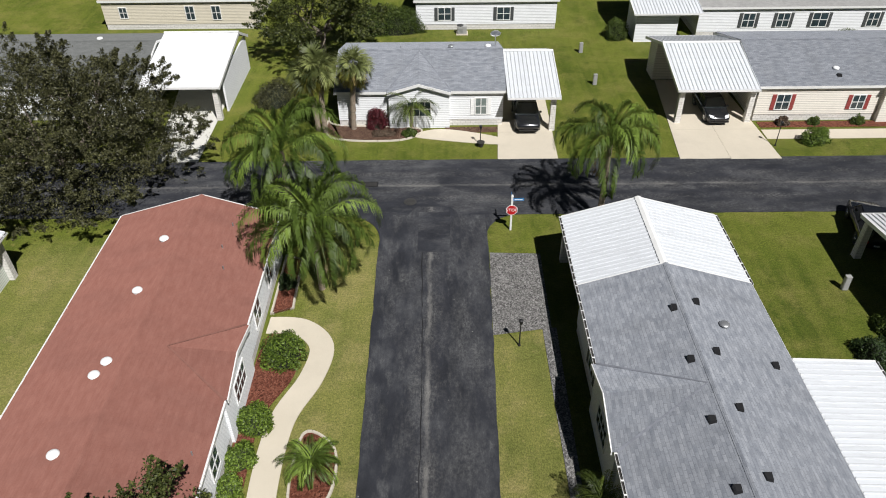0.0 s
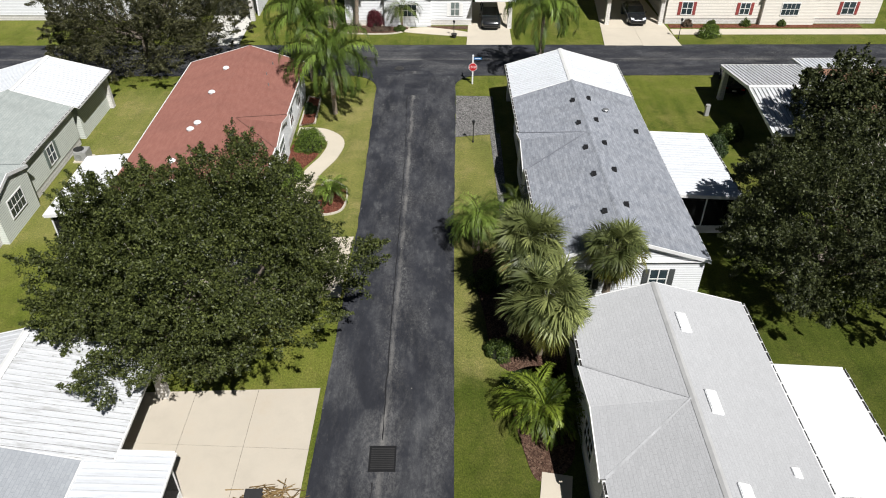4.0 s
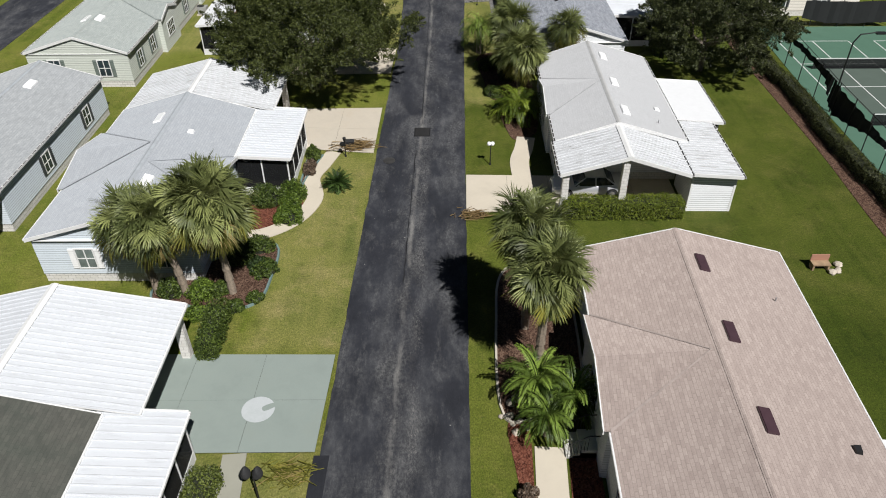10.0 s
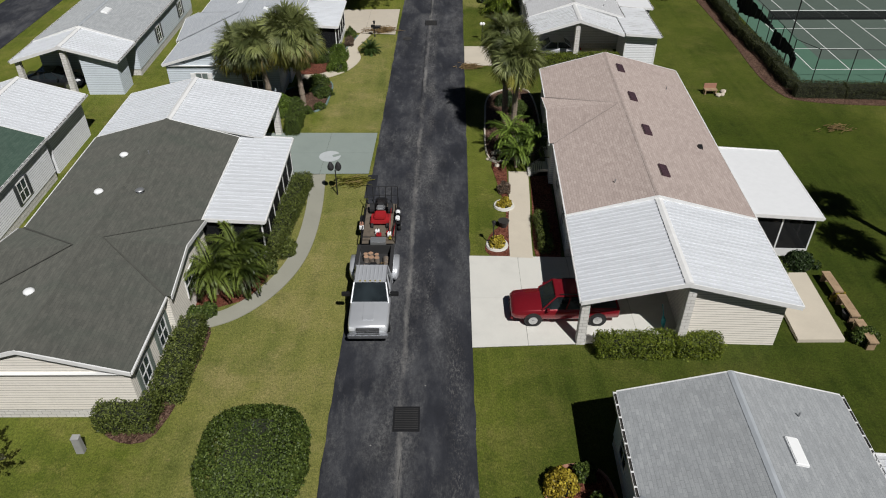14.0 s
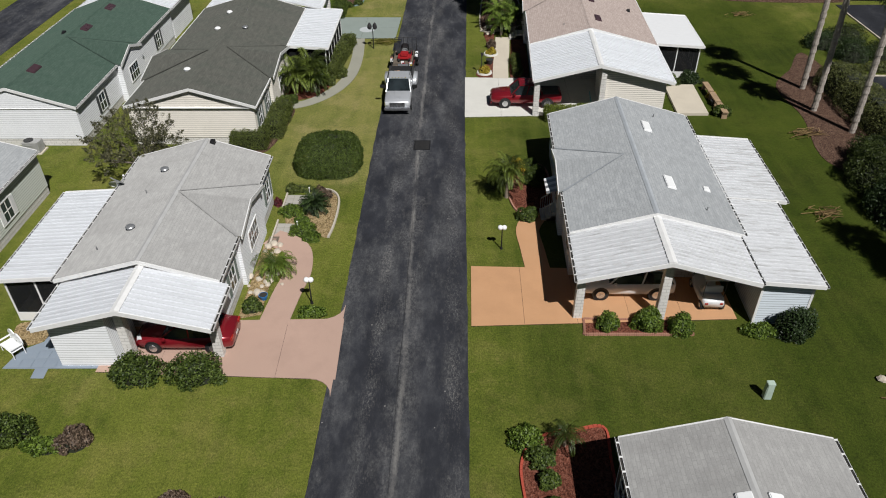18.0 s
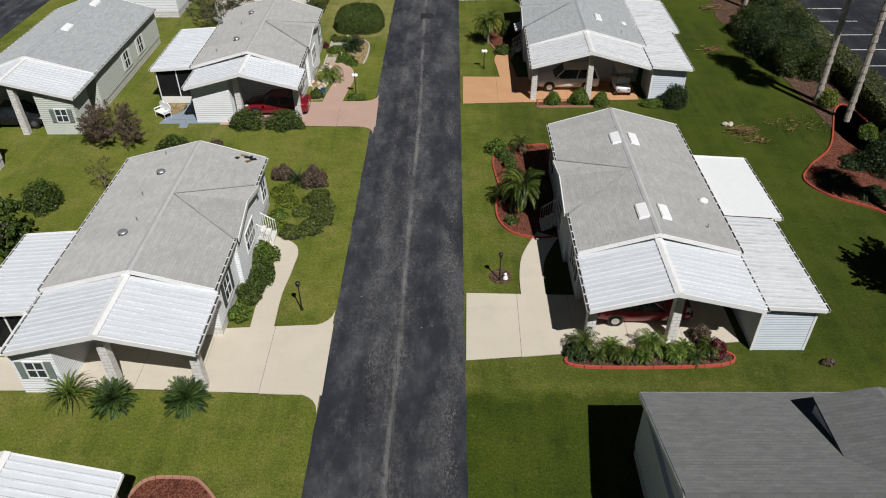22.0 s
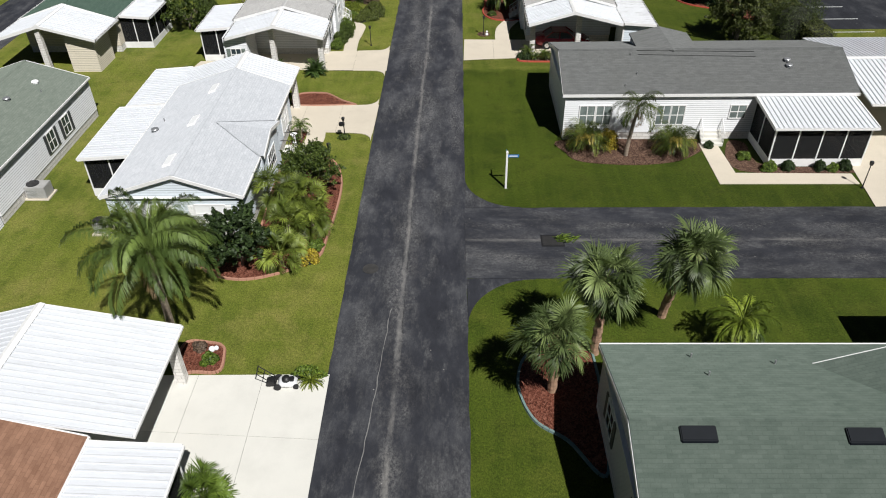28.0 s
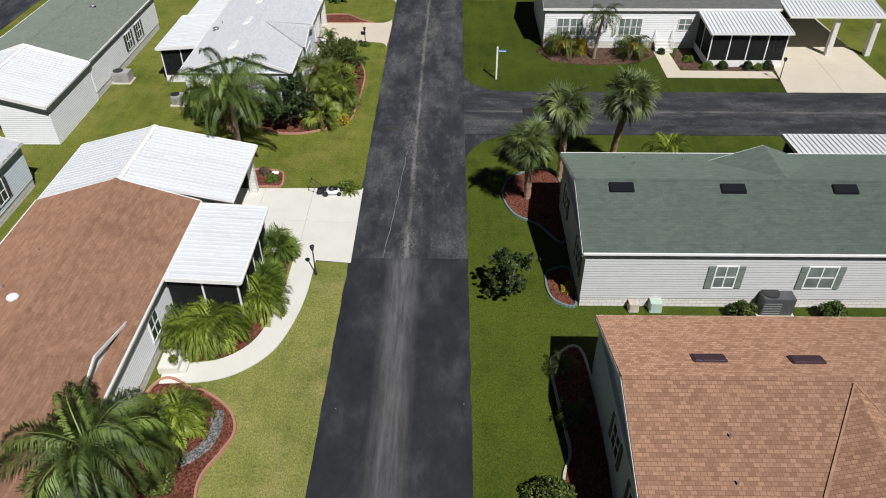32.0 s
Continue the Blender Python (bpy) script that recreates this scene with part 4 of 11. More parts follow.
BEDS = [
    ("planting_bed", [(-9.2, 33.0), (-8.2, 32.6), (-8.1, 28.3), (-9.2, 27.9)], MULCH, PALE_EDGE),
    ("planting_bed", [(-9.2, 25.9), (-7.3, 25.6), (-7.3, 23.3), (-8.4, 20.6), (-8.5, 16.5), (-9.3, 16.5)], MULCH, None),
    ("planting_bed", [(-6.3, 19.8), (-4.9, 19.2), (-4.6, 17.6), (-5.0, 16.2), (-6.4, 16.2)], MULCH, PALE_EDGE),
    ("planting_bed", [(6.8, 12.0), (3.6, 11.6), (3.9, 6.5), (4.5, 2.7), (7.6, 2.0), (7.7, 7.0)], BARK, None),
    ("planting_bed", [(7.6, 2.2), (4.9, 2.0), (5.3, -3.0), (6.0, -3.9), (7.4, -2.6)], BARK, None),
    ("planting_bed", [(6.9, -18.5), (3.9, -19.0), (3.2, -23.0), (3.2, -29.4), (5.7, -28.6), (7.0, -27.0)], BARK, PALE_EDGE),
    ("planting_bed", [(3.7, -40.5), (2.4, -39.8), (2.7, -38.2), (3.8, -36.2), (3.5, -32.4), (3.3, -29.8), (4.2, -29.4), (4.1, -34.0), (3.9, -37.0)], MULCH, None),
    ("planting_bed", [(5.2, -40.4), (6.6, -40.4), (6.9, -31.0), (5.9, -30.9), (5.5, -35.0)], MULCH, None),
    ("planting_bed", [(6.5, -55.0), (4.3, -54.6), (3.9, -57.2), (4.4, -60.2), (6.4, -60.3)], MULCH, PINK_EDGE),
    ("planting_bed", [(6.9, -70.95), (12.1, -70.95), (12.2, -69.95), (7.0, -69.85)], MULCH, PINK_EDGE),
    ("planting_bed", [(6.9, -76.7), (5.8, -76.75), (4.7, -76.95), (3.8, -77.4), (3.25, -78.6), (3.3, -80.3), (3.45, -81.8), (3.4, -82.8), (3.15, -84.2), (3.3, -85.6), (4.0, -86.7), (5.4, -87.2), (6.5, -86.9), (6.8, -86.0), (6.85, -82.0), (6.9, -78.5)], MULCH, RED_EDGE),
    ("planting_bed", [(6.0, -96.3), (6.5, -97.0), (12.7, -96.9), (13.0, -96.0), (9.0, -95.9)], BARK, RED_EDGE),
    ("planting_bed", [(7.9, -110.6), (7.8, -112.4), (8.8, -113.6), (12.6, -114.0), (15.6, -113.2), (16.8, -111.0)], BARK, None),
    ("planting_bed", [(18.8, -111.2), (18.6, -114.8), (25.6, -115.1), (26.6, -114.2), (20.4, -114.2), (20.0, -111.2)], BARK, None),
    ("planting_bed", [(6.6, -130.4), (4.0, -130.9), (3.2, -132.8), (3.7, -134.9), (5.0, -136.0), (6.4, -137.5)], MULCH, GREEN_EDGE),
    ("planting_bed", [(6.3, -140.0), (5.3, -140.1), (5.0, -140.7), (5.05, -141.9), (5.45, -142.6), (6.3, -142.7)], MULCH, GREEN_EDGE),
    ("planting_bed", [(6.2, -146.2), (4.9, -146.2), (4.63, -146.9), (4.7, -148.5), (4.85, -150.3), (4.9, -151.5), (4.5, -152.7), (4.6, -154.6), (6.2, -154.6)], MULCH, PALE_EDGE),
    ("planting_bed", [(-11.6, -103.1), (-9.9, -102.9), (-9.2, -103.2), (-8.2, -104.2), (-7.3, -104.8), (-7.4, -105.0), (-11.6, -104.95)], MULCH, PINK_EDGE),
    ("planting_bed", [(-10.9, -109.2), (-10.0, -109.4), (-10.2, -111.8), (-10.9, -113.0)], MULCH, None),
    ("planting_bed", [(-13.5, -123.8), (-12.3, -125.3), (-10.1, -125.6), (-7.3, -124.1), (-6.8, -121.9), (-6.7, -116.1), (-8.0, -113.0), (-10.8, -113.6), (-10.9, -122.6)], MULCH, PINK_EDGE),
    ("planting_bed", [(-12.8, -148.2), (-11.0, -148.3), (-10.3, -148.55), (-9.4, -149.2), (-8.85, -149.9), (-8.65, -150.7), (-8.95, -151.6), (-9.4, -152.6), (-9.4, -153.6), (-9.0, -155.2), (-13.4, -155.2)], MULCH, PINK_EDGE),
    ("planting_bed", [(-12.8, -144.6), (-10.0, -144.3), (-9.4, -143.0), (-9.4, -139.4), (-8.5, -139.4), (-8.38, -141.0), (-8.5, -143.7), (-8.72, -144.85), (-9.1, -145.65), (-9.9, -146.3), (-11.0, -146.62), (-12.6, -146.7)], MULCH, None),
    ("planting_bed", [(-12.3, -130.4), (-11.0, -130.4), (-10.5, -130.6), (-10.3, -131.0), (-10.25, -132.2), (-11.3, -132.25), (-12.2, -132.2)], MULCH, PINK_EDGE),
    ("planting_bed", [(-8.35, -58.0), (-7.75, -57.75), (-7.1, -58.1), (-6.75, -58.8), (-6.65, -60.2), (-6.7, -61.8), (-6.8, -62.9), (-7.6, -62.6), (-9.0, -62.2), (-9.6, -61.0), (-9.4, -59.6), (-8.6, -58.8)], STRAW, None),
    ("planting_bed", [(-10.3, -63.6), (-9.3, -64.3), (-9.2, -69.6), (-10.3, -69.9)], STRAW, None),
    ("planting_bed", [(-12.9, -41.2), (-9.4, -41.4), (-10.2, -43.8), (-12.9, -45.0)], MULCH, None),
    ("planting_bed", [(-12.9, -46.3), (-11.6, -46.4), (-12.4, -52.6), (-14.6, -52.6), (-14.2, -50.6), (-13.0, -50.3)], BARK, None),
    ("planting_bed", [(-14.6, -19.6), (-9.6, -16.4), (-9.0, -19.6), (-9.8, -22.0), (-13.8, -21.8), (-15.0, -21.4)], BARK, GREEN_EDGE),
    ("planting_bed", [(-12.2, -11.8), (-8.9, -11.6), (-8.4, -13.0), (-10.4, -15.0), (-12.4, -15.0)], MULCH, None),
    ("planting_bed", [(-8.9, -5.9), (-7.9, -6.1), (-8.6, -9.0), (-8.9, -11.0)], BARK, GREEN_EDGE),
    ("planting_bed", [(-8.6, 51.0), (-8.2, 47.4), (-3.0, 46.9), (-1.6, 48.7), (-8.0, 49.4)], BARK, PALE_EDGE),
    ("planting_bed", [(0.4, 48.9), (4.9, 48.9), (4.8, 48.1), (0.8, 48.0)], BARK, None),
    ("planting_bed", [(24.7, 49.3), (44, 49.3), (44, 48.4), (24.7, 48.4)], MULCH, None),
    ("planting_bed", [(27.0, 17.0), (29.2, 17.0), (28.9, -15.5), (30.0, -18.2), (40.0, -19.6), (40.0, -21.2), (29.5, -20.6), (26.7, -17.5), (26.9, -5.0)], BARK, None),
    ("planting_bed", [(28.6, -71.5), (26.0, -76.9), (23.7, -79.4), (22.6, -81.2), (23.5, -83.0), (25.6, -84.5), (27.6, -87.0), (29.6, -87.0), (30.0, -78.0), (29.8, -71.5)], MULCH, RED_EDGE),
    ("planting_bed", [(26.3, -42.2), (28.6, -38.8), (31.6, -36.0), (31.5, -60.0), (29.8, -76.0), (27.3, -76.0), (26.6, -58.0), (25.4, -53.3), (26.4, -47.5)], BARK, None),
]
for bed_name, outline, cover, rim in BEDS:
    square = len(outline) == 4
    plate(bed_name, outline, 0.03, 0.05, cover, "planting bed covered with loose mulch beside a home", "planting bed", rounded=not square)
    if rim:
        edging("bed_edging", [tuple(Vector(a).lerp(Vector(b), k / 8)) for a, b in zip(outline, outline[1:] + outline[:1]) for k in range(8)] if square else outline, 0.07, rim, "row of edging stones round a planting bed")
blue_patio = plate("patio", [(-20.45, -73.4), (-20.15, -72.2), (-19.3, -71.6), (-19.3, -70.3), (-17.7, -70.3), (-17.6, -72.1), (-15.2, -72.3), (-15.15, -73.35), (-18.3, -73.38), (-18.25, -74.0), (-18.85, -74.0), (-18.9, -73.4)], 0.02, 0.05, CONC_BLUE, "blue painted paver patio beside a carport", "patio", rounded=False)
plate("planting_bed", [(-21.1, -70.3), (-19.35, -70.3), (-19.35, -71.55), (-20.3, -71.9), (-20.9, -71.4)], 0.02, 0.04, STRAW, "straw bed beside a blue patio", "planting bed")
plate("patio", [(-21.6, -98.4), (-21.2, -96.4), (-16.4, -96.4), (-16.4, -98.4)], 0.03, 0.05, CONC, "pale concrete slab behind the carport", "patio", rounded=False)
plate("patio", [(17.4, -42.0), (19.7, -42.0), (19.5, -47.2), (17.2, -47.2)], 0.2, 0.22, CONC, "raised pale patio deck beside the carport", "patio", rounded=False)
ribbon("gravel_stream", [(-9.6, -149.5), (-9.45, -150.5), (-9.7, -151.4), (-10.4, -152.05), (-11.5, -152.35)], 0.5, 0.05, 0.05, GRAVEL, "curving strip of blue-grey gravel in a mulch bed", "gravel")


# ---- homes ----
def window_part(root, side, x, y, z0, w, h, shutter=None, kind="double", glass=None, fan=False):
    """A window on a wall of a home that faces side (E, W, N or S of the home). Sash frames, panes and shutters."""
    turn = {"S": 0, "E": 90, "N": 180, "W": 270}[side]
    m = pose(x, y, z0, 0, 0, turn)
    g = Geo()
    t = 0.07
    ring = [(-w / 2 - t, -t), (w / 2 + t, -t), (w / 2 + t, h + t), (-w / 2 - t, h + t), (-w / 2, 0), (w / 2, 0), (w / 2, h), (-w / 2, h)]
    vs = [(a, -0.05, b) for a, b in ring] + [(a, 0.02, b) for a, b in ring]
    fs = []
    for k in range(4):
        q = (k + 1) % 4
        fs += [(k, q, q + 4, k + 4), (k, k + 8, q + 8, q), (k + 4, q + 4, q + 12, k + 12), (k + 8, k + 12, q + 12, q + 8)]
    g.add(vs, fs)
    n = 2 if kind == "double" else 1
    bars = [(-w / 2, h / 2 - 0.025, w / 2, h / 2 + 0.025)]
    if kind == "double":
        bars.append((-0.03, 0, 0.03, h))
    if kind == "grid":
        bars += [(-w / 2 + w * k / 4 - 0.015, 0, -w / 2 + w * k / 4 + 0.015, h) for k in (1, 2, 3)]
    pts = [(w / 2 * math.cos(a), h + t + w / 2 * math.sin(a)) for a in [math.pi * k / 8 for k in range(9)]]
    spokes = [(pts[k], pts[k + 1], 0.05) for k in range(8)] + [((0, h + t), pts[k], 0.02) for k in (2, 4, 6)] if fan else []
    f = part("window", g.mesh("window"), TRIM, root)
    f.matrix_basis = m
    for k, (a, b, c, d) in enumerate(bars):
        part("glazing_bar", Geo().box(a, -0.042 + 0.004 * k, b, c, 0.012, d).mesh("glazing_bar"), TRIM, f)
    for (a, b), (c, d), q in spokes:
        part("fanlight_bar", Geo().tube((a, -0.03, b), (c, -0.03, d), q, n=5).mesh("fanlight_bar"), TRIM, f)
    for k in range(n):
        a = -w / 2 + w * k / n
        part("pane", Geo().box(a, -0.02, 0, a + w / n, 0.015, h).mesh("pane"), glass or GLASS, f)
    if fan:
        g = Geo().add([(0, -0.02, h + t)] + [(a, -0.02, b) for a, b in pts], [(0, i + 1, i + 2) for i in range(8)])
        part("pane", g.mesh("pane"), glass or GLASS, f)
    if shutter:
        for s in (-1, 1):
            c = s * (w / 2 + t + 0.17)
            prof = [(0.015, -0.04)] + [p for k in range(9) for p in ((-0.06, -0.04 + (h + 0.08) * k / 9), (-0.03, -0.04 + (h + 0.08) * (k + 0.9) / 9))] + [(0.015, h + 0.04)]
            m_ = len(prof)
            g = Geo().add([(c - 0.15, a, b) for a, b in prof] + [(c + 0.15, a, b) for a, b in prof], [tuple(range(m_)), tuple(range(2 * m_ - 1, m_ - 1, -1))] + [(i, i + m_, (i + 1) % m_ + m_, (i + 1) % m_) for i in range(m_)])
            part("shutter", g.mesh("shutter"), shutter, f)
    return f


def gable_slope(xe, xr, y0, y1, ze, zr, thick=0.1):
    """One roof plane between an eave and a ridge; either way up the slope."""
    q = [(xe, y0, ze), (xr, y0, zr), (xr, y1, zr), (xe, y1, ze)]
    if xe > xr:
        q = q[::-1]
    return Geo().slab(q[::-1], thick)


def pans(root, name, xe, xr, y0, y1, ze, zr, material, pitch=0.31):
    """A slope of aluminium pans: each pan is a piece of its own with a standing rib."""
    base = part(name, gable_slope(xe, xr, y0, y1, ze - 0.02, zr - 0.02, 0.07).mesh(name), TRIM, root)
    n = max(1, round((y1 - y0) / pitch))
    w = (y1 - y0) / n
    prof = [(0.0, 0.0), (0.012, 0.045), (0.05, 0.045), (0.062, 0.0), (0.098, 0.0), (w - 0.002, 0.0)]
    vs = [(xe, y, ze + h) for y, h in prof] + [(xr, y, zr + h) for y, h in prof]
    fs = [(i, i + 1, i + 7, i + 6) for i in range(5)]
    if xe < xr:
        fs = [f[::-1] for f in fs]
    # close the ends
    vs += [(xe, y, ze - 0.015) for y, _ in prof] + [(xr, y, zr - 0.015) for y, _ in prof]
    fs += [(i, i + 1, i + 13, i + 12) for i in range(5)] + [(i + 6, i + 7, i + 19, i + 18) for i in range(5)]
    me = mesh("pan", vs, fs)
    me.materials.append(material)
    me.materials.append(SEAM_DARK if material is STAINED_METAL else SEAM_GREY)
    me.polygons[3].material_index = 1  # a darker strip along one side of the rib
    for k in range(n):
        p = new("pan", me)
        p.parent = base
        p.location = (0, y0 + k * w, 0)
    return base


def gutter(root, x, y0, y1, z, side):
    """A white trough along an eave, with straps across it."""
    s = side * 0.13
    a, b = min(x, x + s), max(x, x + s)
    prof = [(a, z), (a, z - 0.12), (b, z - 0.12), (b, z), (b - 0.012, z), (b - 0.012, z - 0.1), (a + 0.012, z - 0.1), (a + 0.012, z)]
    g = Geo().add([(p, y0, q) for p, q in prof] + [(p, y1, q) for p, q in prof], [tuple(range(8)), tuple(range(15, 7, -1))] + [(i, i + 8, (i + 1) % 8 + 8, (i + 1) % 8) for i in range(8)])
    ob = part("gutter", g.mesh("gutter"), TRIM, root)
    part("gutter_silt", Geo().box(a + 0.013, y0 + 0.01, z - 0.099, b - 0.013, y1 - 0.01, z - 0.055).mesh("gutter_silt"), GUTTER_DARK, ob, "dark wet leaf silt in the gutter")
    g, k = Geo(), y0 + 0.4
    while k < y1:
        g.box(a + 0.002, k, z - 0.012, b - 0.002, k + 0.07, z + 0.004)
        k += 0.62
    if g.v:
        tagged(part("gutter_hanger", g.mesh("gutter_hanger"), TRIM, ob), kind="stuff")
    return ob


def verge(root, xa, xb, xr, y, ze, zr, drop=0.2, thick=0.06):
    """White barge boards along a gable end."""
    for xe in (xa, xb):
        q = [(xe, y - thick / 2, ze + 0.015), (xr, y - thick / 2, zr + 0.015), (xr, y + thick / 2, zr + 0.015), (xe, y + thick / 2, ze + 0.015)]
        if xe > xr:
            q = q[::-1]
        part("fascia", Geo().slab(q[::-1], drop).mesh("fascia"), TRIM, root)


def vent(root, kind, x, y, z, slope):
    """A roof fitting that stands on the slope."""
    if kind == "box":
        g = Geo().hexa([(x - 0.16, y - 0.17, z - 0.08), (x + 0.16, y - 0.17, z - 0.08), (x + 0.16, y + 0.17, z - 0.08), (x - 0.16, y + 0.17, z - 0.08)],
                       [(x - 0.11, y - 0.13, z + 0.14), (x + 0.11, y - 0.13, z + 0.14), (x + 0.13, y + 0.15, z + 0.17), (x - 0.13, y + 0.15, z + 0.17)])
        return part("roof_vent", g.mesh("roof_vent"), BLACK, root, "black plastic box vent")
    if kind == "dome":
        g = Geo().tube((x, y, z - 0.06), (x, y, z + 0.07), 0.22, n=14).dome(x, y, z + 0.07, 0.25, 0.25, 0.13, 14)
        return part("roof_vent", g.mesh("roof_vent", True), SKYLIGHT, root, "white domed sun tunnel")
    if kind == "turbine":
        g = Geo().tube((x, y, z - 0.06), (x, y, z + 0.14), 0.17, n=14).dome(x, y, z + 0.14, 0.24, 0.24, 0.09, 14)
        return part("roof_vent", g.mesh("roof_vent", True), GALV, root, "galvanised mushroom vent")
    if kind == "cap":
        g = Geo().hexa([(x - 0.2, y - 0.24, z - 0.08), (x + 0.2, y - 0.24, z - 0.08), (x + 0.2, y + 0.24, z - 0.08), (x - 0.2, y + 0.24, z - 0.08)], [(x - 0.16, y - 0.2, z + 0.12), (x + 0.16, y - 0.2, z + 0.06), (x + 0.16, y + 0.2, z + 0.06), (x - 0.16, y + 0.2, z + 0.12)])
        return part("roof_vent", g.mesh("roof_vent", bevel=0.02), SKYLIGHT, root, "low white roof vent")
    if kind == "pipe":
        g = Geo().tube((x, y, z - 0.06), (x, y, z + 0.2), 0.035, n=8)
        return part("vent_pipe", g.mesh("vent_pipe"), GALV, root, "short plumbing vent pipe")
    w, l = (0.27, 0.62)
    up = slope * w
    low = [(x - w, y - l, z - up - 0.03), (x + w, y - l, z + up - 0.03), (x + w, y + l, z + up - 0.03), (x - w, y + l, z - up - 0.03)]
    high = [(x - w * 0.9, y - l * 0.95, z - up * 0.9 + 0.11), (x + w * 0.9, y - l * 0.95, z + up * 0.9 + 0.11), (x + w * 0.9, y + l * 0.95, z + up * 0.9 + 0.11), (x - w * 0.9, y + l * 0.95, z - up * 0.9 + 0.11)]
    return part("skylight", Geo().hexa(low, high).mesh("skylight", bevel=0.03), {"sky": SKYLIGHT, "darksky": SKYLIGHT_DARK}.get(kind, SKYLIGHT_BLACK), root, {"sky": "white skylight dome", "darksky": "dark bronze skylight dome"}.get(kind, "black skylight dome"))


def plain_gutter(root, x, y0, y1, z, side):
    """A covered white gutter along an eave."""
    s = side * 0.08
    return part("gutter", Geo().box(min(x, x + s), y0, z - 0.13, max(x, x + s), y1, z + 0.005).mesh("gutter", bevel=0.015), TRIM, root)


def home(label, x0, x1, xr, y0, y1, roof, wall, ze=3.0, zr=4.3, turn=0.0, axis="y", carports=(), flats=(), crosses=(), windows=(), fittings=(), gutters="WE", over=0.2, name="mobile_home", steps=(), trough=True, rake=0.0):
    """A ridge-roofed home. With axis y the ridge runs along world y and x0..x1 are the eaves; with axis x the plan is turned a quarter, so that
    x0..x1 still name the eaves, measured along world y, and y0..y1 the ends, measured along world -x. All in world metres."""
    cx, cy = (x0 + x1) / 2, (y0 + y1) / 2
    if axis == "y":
        root = thing(name, pose(cx, cy, 0, 0, 0, turn), label, "house", "homes along the lane")
    else:
        root = thing(name, pose(-cy, cx, 0, 0, 0, 90 + turn), label, "house", "homes along the lane")
    X, Y = (lambda v: v - cx), (lambda v: v - cy)
    a, b, r, s, n = X(x0), X(x1), X(xr), Y(y0), Y(y1)
    rm, wm = ROOF[roof], SIDING[wall]
    gut = gutter if trough else plain_gutter
    rise = lambda x: ze + (zr - ze) * ((x - a) / (r - a) if x < r else (b - x) / (b - r))  # noqa: E731
    # roof planes
    part("roof_slope", gable_slope(a, r, s, n, ze, zr).mesh("roof_slope"), rm, root)
    part("roof_slope", gable_slope(b, r, s, n, ze, zr).mesh("roof_slope"), rm, root)
    k = 0.14
    g = Geo().add([(r - k, s, rise(r - k) + 0.02), (r, s, zr + 0.035), (r + k, s, rise(r + k) + 0.02), (r - k, n, rise(r - k) + 0.02), (r, n, zr + 0.035), (r + k, n, rise(r + k) + 0.02)], [(0, 1, 4, 3), (1, 2, 5, 4)])
    part("ridge_cap", g.mesh("ridge_cap"), RIDGE if roof in ("grey", "pale") else RIDGE_BLUE if roof in ("bluegrey", "paleblue") else rm, root)
    for y in (s, n):
        verge(root, a, b, r, y, ze - rake, zr - rake)
    for side, x in (("W", a), ("E", b)):
        if side in gutters:
            # the trough breaks where a cross gable stands
            cuts = sorted((Y(yc) - hw, Y(yc) + hw) for sd, yc, hw, off, *_ in crosses if sd == side and off > 0)
            ends = [s] + [v for c in cuts for v in c] + [n]
            for g0, g1 in zip(ends[::2], ends[1::2]):
                if g1 - g0 > 0.3:
                    gut(root, x, g0, g1, ze, -1 if side == "W" else 1)
        else:
            part("fascia", Geo().box(x - 0.02, s, ze - 0.22, x + 0.02, n, ze - 0.015).mesh("fascia"), TRIM, root)
    # walls, four pieces, on a skirting
    wa, wb, ws, wn, th, zt = a + over, b - over, s + over, n - over, 0.12, ze - 0.02
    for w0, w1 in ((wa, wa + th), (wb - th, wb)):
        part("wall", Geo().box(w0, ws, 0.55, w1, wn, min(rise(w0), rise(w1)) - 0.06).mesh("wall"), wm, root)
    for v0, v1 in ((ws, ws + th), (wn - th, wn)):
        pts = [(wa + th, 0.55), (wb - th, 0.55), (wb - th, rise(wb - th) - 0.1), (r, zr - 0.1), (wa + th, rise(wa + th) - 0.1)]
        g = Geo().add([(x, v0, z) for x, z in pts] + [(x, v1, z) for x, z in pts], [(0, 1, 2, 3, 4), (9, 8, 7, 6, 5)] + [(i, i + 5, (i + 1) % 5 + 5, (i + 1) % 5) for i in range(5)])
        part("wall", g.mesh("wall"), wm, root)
    part("skirting", Geo().box(wa + 0.03, ws + 0.03, 0, wb - 0.03, wn - 0.03, 0.55).mesh("skirting"), COLUMN, root, "pale block skirting")
    part("soffit", Geo().box(a + 0.03, s + 0.03, ze - 0.16, b - 0.03, n - 0.03, ze - 0.13).mesh("soffit"), TRIM, root)
